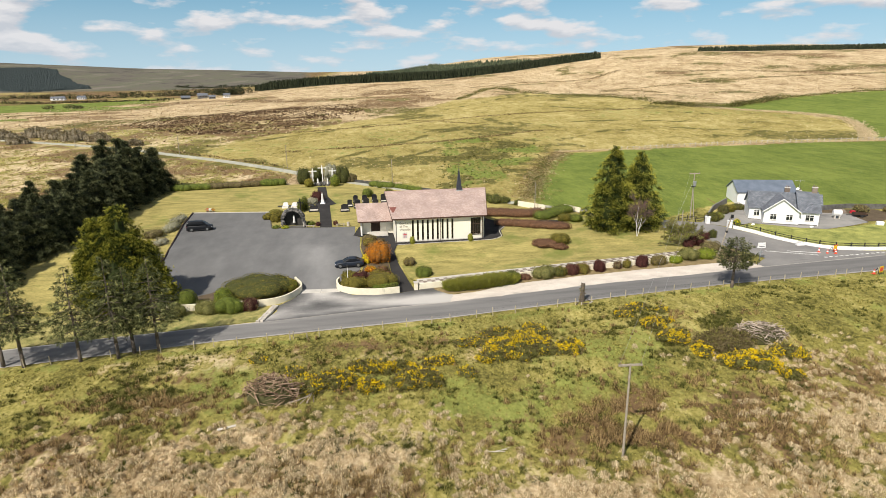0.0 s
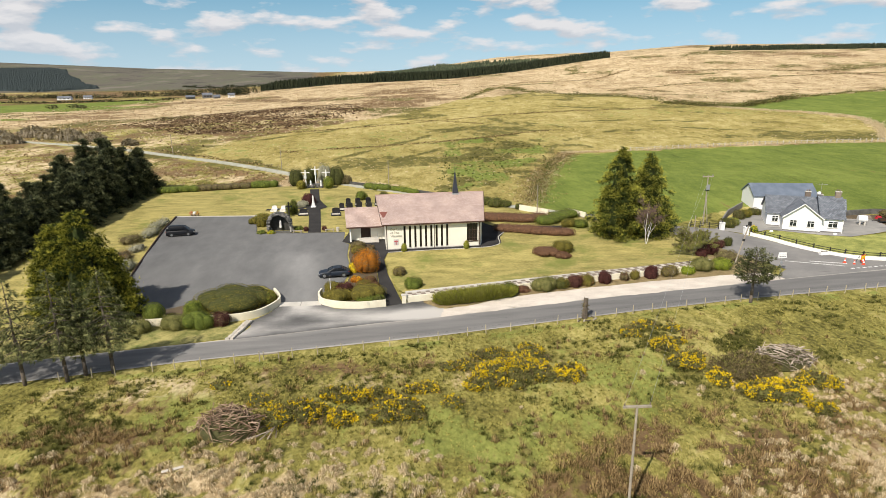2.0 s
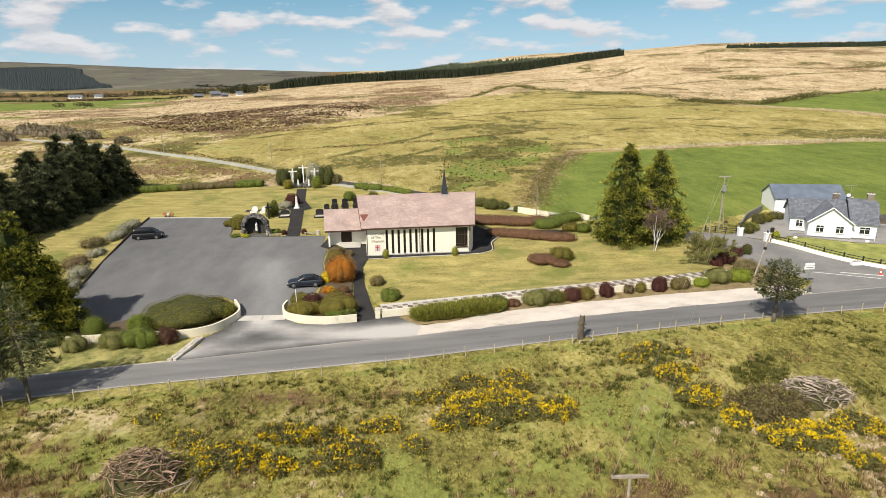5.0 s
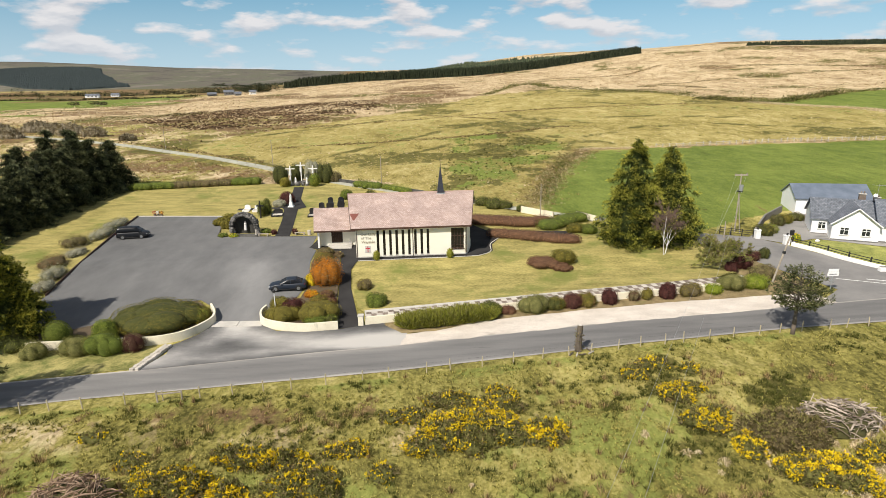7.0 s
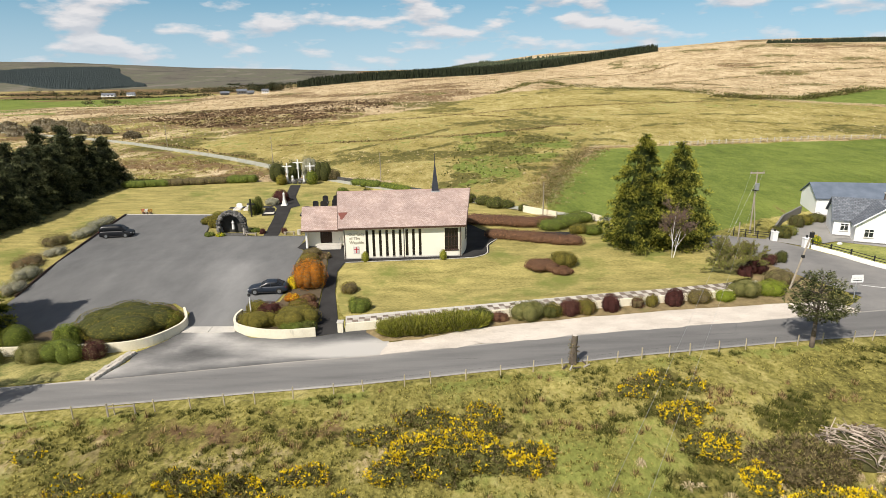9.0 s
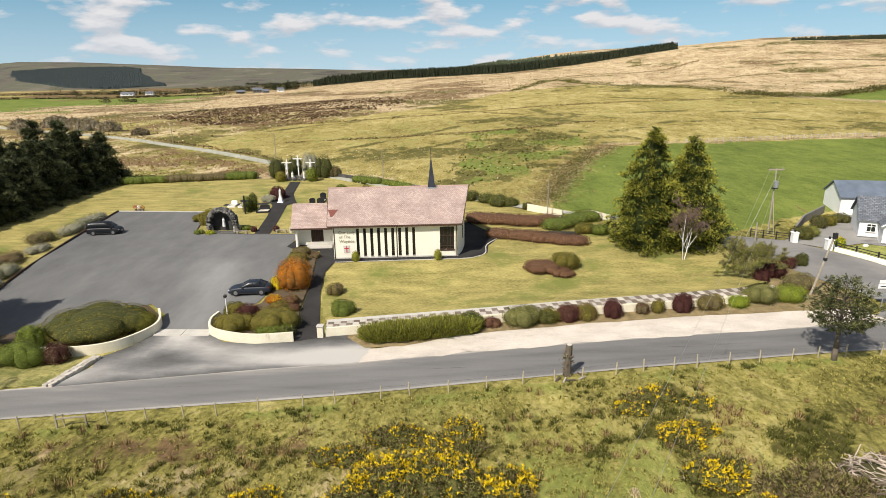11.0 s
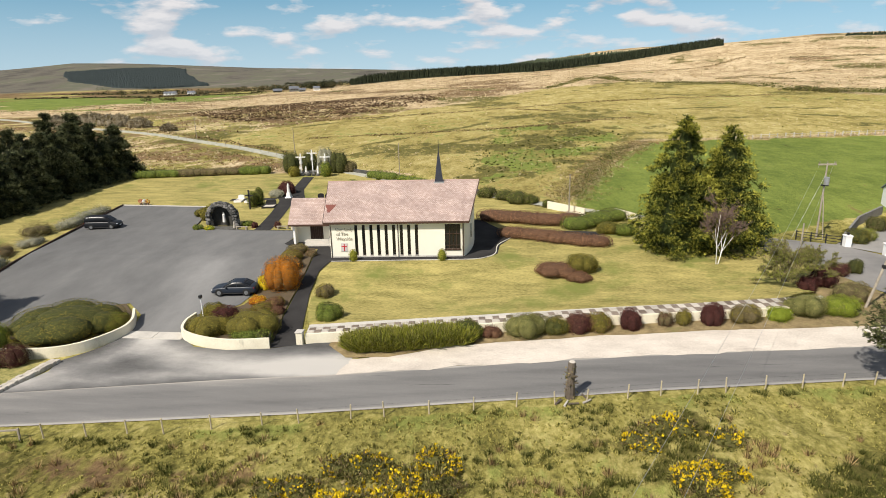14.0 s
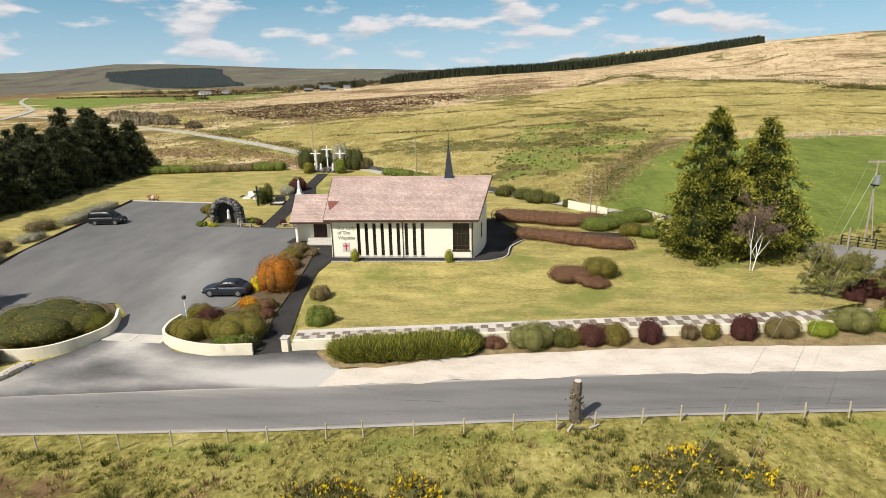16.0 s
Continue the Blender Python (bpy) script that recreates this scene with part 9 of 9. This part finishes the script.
# field boundaries on the moor
def scrub_line(name, label, pts, n, h, half, mats, seed, size=0.5, mix=0.4):
    g = rng(seed)
    P = curve_pts(pts, 8)
    d = np.cumsum([0] + [math.hypot(b[0] - a[0], b[1] - a[1]) for a, b in zip(P, P[1:])])
    s = g.uniform(0, d[-1], n)
    x = np.interp(s, d, [p[0] for p in P]) + g.normal(0, half, n)
    y = np.interp(s, d, [p[1] for p in P]) + g.normal(0, half, n)
    hh = h * smooth(0.25, 0.7, fbm(s, s * 0 + seed, 9, 3, seed))
    z = ground_z(x, y) + g.random(n) * hh
    me = leaves_mesh(name, np.stack([x, y, z], 1), g.normal(0, 1, (n, 3)) + np.array((0, 0, 0.8)), size, mats, g, 0.6, 0.8, (g.random(n) < mix).astype(int))
    return tagged(new(name, me), label, "hedge", "", "stuff")


scrub_line("moor_hedge", "dark straggling gorse hedge on the moor edge", [(40, 425), (79, 520), (94, 459), (140, 404), (158, 342), (177, 328), (205, 345), (242, 369), (326, 396), (420, 405)], 9000, 2.4, 2.0, [L_HEDGE, L_GORSE], 601, 0.8)


def tuft_line(name, label, pts, n, half, mat, seed, hgt, blades=14, width=0.05):
    g = rng(seed)
    P = curve_pts(pts, 8)
    d = np.cumsum([0] + [math.hypot(b[0] - a[0], b[1] - a[1]) for a, b in zip(P, P[1:])])
    s = g.uniform(0, d[-1], n)
    x = np.interp(s, d, [p[0] for p in P]) + g.normal(0, half, n)
    y = np.interp(s, d, [p[1] for p in P]) + g.normal(0, half, n)
    C = np.stack([x, y, ground_z(x, y) - 0.05], 1)
    return tufts(name, label, C, hgt * g.uniform(0.5, 1.2, n), g.uniform(0.3, 0.7, n), blades, mat, seed + 1, width, 1.1)


BANK = [(27, 128), (33, 147), (42, 175), (53, 198)]
tuft_line("bank_grass", "rough straw-coloured grass on the field bank", BANK, 900, 1.8, G_STRAW, 602, 0.45, 14, 0.025)
tuft_line("bank_grass", "olive grass and rushes on the field bank", BANK, 1200, 2.2, G_RUSH, 612, 0.5, 14, 0.03)
scrub_line("bank_scrub", "straggling brown and green scrub on the field bank", BANK, 6500, 1.7, 1.5, [L_HEDGE, L_BROWNBUSH], 640, 0.22, 0.55)
scrub_line("bank_scrub", "straggling green shrubs on the field bank", [(29, 132), (34, 149), (43, 177)], 1500, 1.5, 1.0, [L_GREEN, L_HEDGE], 641, 0.25)
tuft_line("bank_grass", "pale grassy bank along the top of the pasture", [(53, 199), (75, 200.5), (118, 208), (172, 209.5), (240, 214)], 2600, 0.8, G_STRAW, 603, 0.7, 12, 0.06)
tuft_line("bank_grass", "rushy bank climbing beside the upper pasture", [(171, 211), (189, 238), (206, 274), (197, 297), (184, 308), (165, 333)], 2200, 1.6, G_STRAW, 604, 0.9, 12, 0.08)
scrub_line("lane_rushes", "rushes and scrub along the bog lane", [(-224, 315), (-170, 275), (-129, 251), (-77, 215), (-36, 181)], 1800, 0.6, 0.6, [G_RUSH, L_BROWNBUSH], 605, 0.5, 0.4)
scrub_line("bog_ditch", "dark ditch line of rushes across the moor", [(-60, 262), (0, 290), (60, 320), (135, 330)], 2000, 0.5, 0.9, [L_BROWNBUSH, G_RUSH], 606, 0.6, 0.4)
scrub_line("bog_ditch", "dark ditch line of rushes across the moor", [(-40, 210), (10, 226), (60, 255)], 1600, 0.4, 0.9, [L_BROWNBUSH, G_RUSH], 607, 0.55, 0.4)
scrub_line("valley_hedge", "straggling hedge between valley fields", [(-560, 700), (-420, 690), (-330, 640), (-215, 600)], 1600, 2, 1.5, [L_FARTREE, L_BROWNBUSH], 608, 2.2)
scrub_line("valley_hedge", "straggling hedge between valley fields", [(-640, 860), (-450, 830), (-300, 760), (-220, 680)], 1800, 3, 2, [L_FARTREE, L_BROWNBUSH], 609, 2.6)
scrub_line("moor_edge_trees", "dark line of trees on the far moor edge", [(-420, 1200), (-280, 1130), (-150, 1060)], 1600, 5, 2, [L_FARTREE, L_SITKA], 610, 2.5)

scrub_line("moor_wall", "dark overgrown stone wall line across the upper moor", [(146, 448), (180, 462), (218, 475), (327, 502), (420, 514)], 2600, 0.9, 1.0, [L_BROWNBUSH, L_GORSE], 613, 0.7)
scrub_line("moor_wall", "short dark wall spur on the pale moor", [(150, 446), (169, 451), (178, 436), (184, 422)], 700, 0.8, 0.8, [L_BROWNBUSH, L_GORSE], 614, 0.6)
scrub_line("moor_hedge", "thick dark gorse on the moor boundary", [(150, 352), (160, 340), (176, 329), (200, 343), (232, 364)], 5200, 2.6, 2.6, [L_HEDGE, L_BROWNBUSH], 615, 0.8)
scrub_line("moor_ditch", "dark wet ditch line over the upper moor", [(60, 540), (110, 560), (160, 545), (210, 590)], 1300, 0.5, 1.2, [L_BROWNBUSH, G_RUSH], 616, 0.8)
scrub_line("moor_ditch", "dark wet ditch line over the upper moor", [(230, 560), (300, 545), (345, 530), (420, 545)], 1800, 0.6, 2.5, [L_BROWNBUSH, L_HEDGE], 617, 0.8)
scrub_line("bog_ditch", "straight dark drain across the hill field", [(2, 308), (18, 296), (36, 282)], 500, 0.4, 0.5, [L_BROWNBUSH, G_RUSH], 618, 0.5)

tf = thing("pasture_fence", "timber fence along the top of the pasture", "fence", (0, 0, 0))
g = rng(14)
prev = None
for i in range(48):
    x = 74 + i * 2.15
    y = float(np.interp(x, (74, 118, 172, 240), (199.2, 206.8, 208.6, 213)))
    z = float(ground_z(x, y))
    part("post", box_bm(x - 0.1, x + 0.1, y - 0.1, y + 0.1, z - 0.2, z + 1.35 + g.normal(0, 0.08)), STONE_PALE, tf)
    if prev and i % 1 == 0:
        part("rail", rod_bm((prev[0], prev[1], prev[2] + 1.05), (x, y, z + 1.05), 0.05, n=4), STONE_PALE, tf)
    prev = (x, y, z)
lf = thing("lane_fence", "wooden post fence beside the bog lane", "fence", (0, 0, 0))
g = rng(19)
for i in range(34):
    u = (i + g.uniform(-0.3, 0.3)) / 33
    x = -14 - 126 * u
    y = float(np.interp(-x, (14, 36, 56, 77, 101, 129, 140), (152.4, 175, 192.8, 208.3, 226, 243.8, 250)))
    z = float(ground_z(x, y))
    part("post", box_bm(x - 0.05, x + 0.05, y - 0.05, y + 0.05, z - 0.2, z + 1.05), WOOD_GREY, lf)
# willow scrub by the lane
for i, (x, y, rx, h_) in enumerate(((-158, 277, 7, 4.6), (-146, 268, 6, 4.2), (-134, 260, 6.5, 4.6), (-122, 254, 5, 3.4), (-168, 270, 6, 4.0), (-101, 238, 3, 2.0), (-152, 252, 5, 3.4))):
    gorse(x, y, rx, rx * 0.55, h_, 620 + i, 0.0, 1700, "bare grey-brown willow scrub beside the lane", [L_TWIGGY, L_BROWNBUSH], "willow_scrub", 0.6)
# rushes on the bog west of the church
def tufts_at(name, label, n, x0, x1, y0, y1, poly, mat, seed, hgt, blades=10, width=0.06):
    g = rng(seed)
    x, y = g.uniform(x0, x1, n), g.uniform(y0, y1, n)
    k = inside(poly, x, y) & (g.random(n) < 0.25 + 0.75 * fbm(x, y, 9, 3, seed))
    x, y = x[k], y[k]
    C = np.stack([x, y, ground_z(x, y) + relief(x, y) - 0.05], 1)
    return tufts(name, label, C, g.uniform(0.6, 1.2, len(C)) * hgt, g.uniform(0.3, 0.6, len(C)), blades, mat, seed + 1, width, 1.0)


BOG = [(-62, 152), (-29, 153.5), (-26, 165), (-42, 176), (-80, 202), (-125, 228), (-185, 265), (-200, 200), (-150, 130), (-75, 110)]
tufts_at("bog_grass", "bleached and brown bog grass behind the lawn", 16000, -200, -26, 110, 268, BOG, G_RUSH, 701, 0.55)
tufts_at("bog_grass", "pale bog grass behind the lawn", 7000, -200, -26, 110, 268, BOG, G_STRAW, 703, 0.5)
tufts_at("moor_tufts", "olive tufts on the hill field", 15000, -80, 205, 140, 440, HILL_FIELD, G_FIELD, 705, 0.4, 6, 0.09)
tufts_at("moor_tufts", "straw-coloured tufts on the hill field", 9000, -80, 205, 140, 440, HILL_FIELD, G_STRAW, 707, 0.4, 6, 0.07)
tufts_at("moor_tufts", "dark rush tufts on the wet slope", 1700, 5, 55, 140, 245, DARK_WET, G_DARK, 709, 0.5, 6, 0.12)
G_HEATH = leaf("dark_heather_shoots", (0.035, 0.022, 0.014), (0.15, 0.095, 0.055), 0.6, 0.8, 0.1)
tufts_at("heather_tufts", "dark brown heather clumps on the moor", 16000, -160, -20, 255, 445, [(-150, 335), (-90, 268), (-50, 285), (-20, 372), (-40, 440), (-90, 425), (-140, 385)], G_HEATH, 711, 0.5, 5, 0.3)
UPLAND = [(-330, 400), (-180, 300), (-75, 215), (-50, 265), (-5, 335), (42, 425), (94, 466), (142, 410), (168, 345), (330, 410), (470, 420), (470, 690), (235, 700), (50, 720), (-165, 730)]
tufts_at("upland_tufts", "bleached tufts of moor grass on the upland", 26000, -330, 470, 215, 730, UPLAND, G_STRAW, 713, 0.75, 4, 0.34)
tufts_at("upland_tufts", "brown rush tufts on the upland", 8000, -330, 470, 215, 730, UPLAND, G_RUSH, 715, 0.8, 4, 0.34)


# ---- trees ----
sit = [plume_tree("spruce_tree", "dark dense spruce in a shelter belt", 10.8 + i * 1.1, 4.2, 100 + i, L_SITKA, L_SITKA_LIT_TIP, 140, 0.95, sprays=64, size=0.55, rise=0.7, tip_share=0.85, trunk=0.2, puff=1.2, skirt=0.95, slim=0.08) for i in range(3)]
g = rng(5)
spots = []
for i in range(16):
    u = i / 15
    spots.append((-60.5 - 1.2 * u + g.uniform(-1, 1), 148 - 62 * u + g.uniform(-1, 1)))
for i in range(15):
    u = i / 14
    spots.append((-66.0 + g.uniform(-1.5, 1.5), 146 - 70 * u + g.uniform(-2, 2)))
for i, (x, y) in enumerate(spots):
    k = float(np.interp(y, (78, 110, 130, 146), (0.72, 0.80, 0.95, 1.06))) * g.uniform(0.92, 1.06)
    tree = sit[i] if i < 3 else copy_thing(sit[i % 3], Matrix())
    tree.matrix_basis = pose(*gz(x, y, -0.1), 0, 0, g.uniform(0, 360)) @ Matrix.Diagonal((k * 1.05, k * 1.05, k, 1))
for o in [o for o in scene.objects if o.name.startswith("spruce_tree") and o.parent is None]:
    tagged(o, group="shelter belt of spruces")
for (x, y, hgt, rad, s) in ((38.2, 105.8, 15.2, 5.0, 1), (43.4, 106.6, 14.0, 4.7, 2), (40.6, 108.6, 10.0, 5.0, 3)):
    t = plume_tree("cypress_tree", "tall dense green cypress with ragged bushy boughs", hgt, rad, 40 + s, L_CYPRESS, L_CYPRESS_LIT_TIP, 300 if s < 3 else 150, 0.80, rise=0.3, puff=1.15)
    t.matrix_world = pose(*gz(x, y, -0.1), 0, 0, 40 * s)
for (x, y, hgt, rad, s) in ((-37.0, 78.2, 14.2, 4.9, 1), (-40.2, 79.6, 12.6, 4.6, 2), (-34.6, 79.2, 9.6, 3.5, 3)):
    t = plume_tree("golden_cypress_tree", "broad golden-green cypress with upright bushy plumes", hgt, rad, 60 + s, L_GOLDEN_SHADED, L_GOLDEN, 270 if s < 3 else 150, 0.66, rise=1.0, puff=1.15)
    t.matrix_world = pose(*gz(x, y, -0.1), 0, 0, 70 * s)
for i, (x, y, hgt, rad) in enumerate(((-43.4, 61.6, 14.5, 4.6), (-41.2, 61.4, 12.6, 3.8), (-35.7, 62.2, 11.2, 3.9), (-31.9, 62.7, 12.2, 3.8), (-30.7, 63.9, 10.6, 3.2), (-28.1, 64.2, 11.6, 4.0))):
    t = spruce("roadside_spruce", "open-crowned spruce with a bare lower trunk", hgt, rad * 0.9, 0.33, 80 + i, L_PINE, L_PINE_TIP, 20, 8, 0.46, 0.5, 0.9, 0.14, gaps=0.24, trunk=0.2, fill=34, width=0.06, flat=0.3, tip_share=0.45)
    t.matrix_world = pose(*gz(x, y, -0.1), 0, 0, 50 * i)
t = spruce("roadside_pine", "lone open-crowned conifer beside the road", 7.2, 3.1, 0.38, 90, L_PINE, L_PINE_TIP, 16, 9, 0.34, 0.15, 0.55, 0.45, gaps=0.12, trunk=0.22, fill=44, width=0.07, flat=0.34, tip_share=0.2)
t.matrix_world = pose(*gz(45.0, 75.4, -0.1))


def bare_tree(name, label, x, y, h, seed, bark, twig, stems=2, spread=0.5, depth=5, thick=3, r0=0.14, splay=0.28):
    g = rng(seed)
    t = thing(name, label, "tree", gz(x, y))
    trunk, twigs = bmesh.new(), []

    def grow(p, d, ln, r, k):
        q = p + d * ln
        if k >= thick:
            rod(trunk, p, q, r, r * 0.5, 6)
        else:
            twigs.append((p, q, r, r * 0.6))
        if k == 0:
            return
        for _ in range(3 if k > 1 else 4):
            nd = (d + Vector((g.normal(0, spread), g.normal(0, spread), g.normal(0.12, 0.25)))).normalized()
            start = p + d * ln * g.uniform(0.32, 1.0)
            grow(start, nd, ln * g.uniform(0.52, 0.76), max(r * 0.55, 0.013), k - 1)

    for s in range(stems):
        d = Vector((g.normal(0, splay), g.normal(0, splay), 1)).normalized()
        grow(Vector((0.15 * s, 0, -0.15)), d, h * 0.40, r0, depth)
    part("trunk", trunk, bark, t)
    vs, fs = [], []
    for p, q, r0, r1 in twigs:
        d = (q - p).normalized()
        a = d.orthogonal().normalized()
        b = d.cross(a)
        i = len(vs)
        for c, r in ((p, r0), (q, r1)):
            for k in range(3):
                vs.append(tuple(c + (a * math.cos(2.094 * k) + b * math.sin(2.094 * k)) * r))
        for k in range(3):
            fs.append((i + k, i + (k + 1) % 3, i + 3 + (k + 1) % 3, i + 3 + k))
    part("twig_crown", mesh_of("twigs", vs, fs, twig), None, t)
    return t, twigs


bare_tree("birch_tree", "bare white-stemmed birch with fine brown twigs", 41.0, 100.2, 9.2, 5, BARK_BIRCH, TWIG, 2, 0.42, 6, 5, 0.055, 0.16)
t, tw = bare_tree("willow_tree", "spreading budding willow with yellow-green catkins", 45.6, 95.4, 5.6, 8, BARK, TWIG, 11, 0.5, 5, 4, 0.032, 0.5)
gg = rng(9)
P = np.array([tuple(p.lerp(q, gg.random())) for p, q, r0, r1 in tw for _ in range(7)])
part("catkin_cover", leaves_mesh("catkins", P + gg.normal(0, 0.06, P.shape), gg.normal(0, 1, P.shape), 0.10, [L_WILLOW, L_LIME], gg, mat_ids=(gg.random(len(P)) < 0.3).astype(int)), None, t)
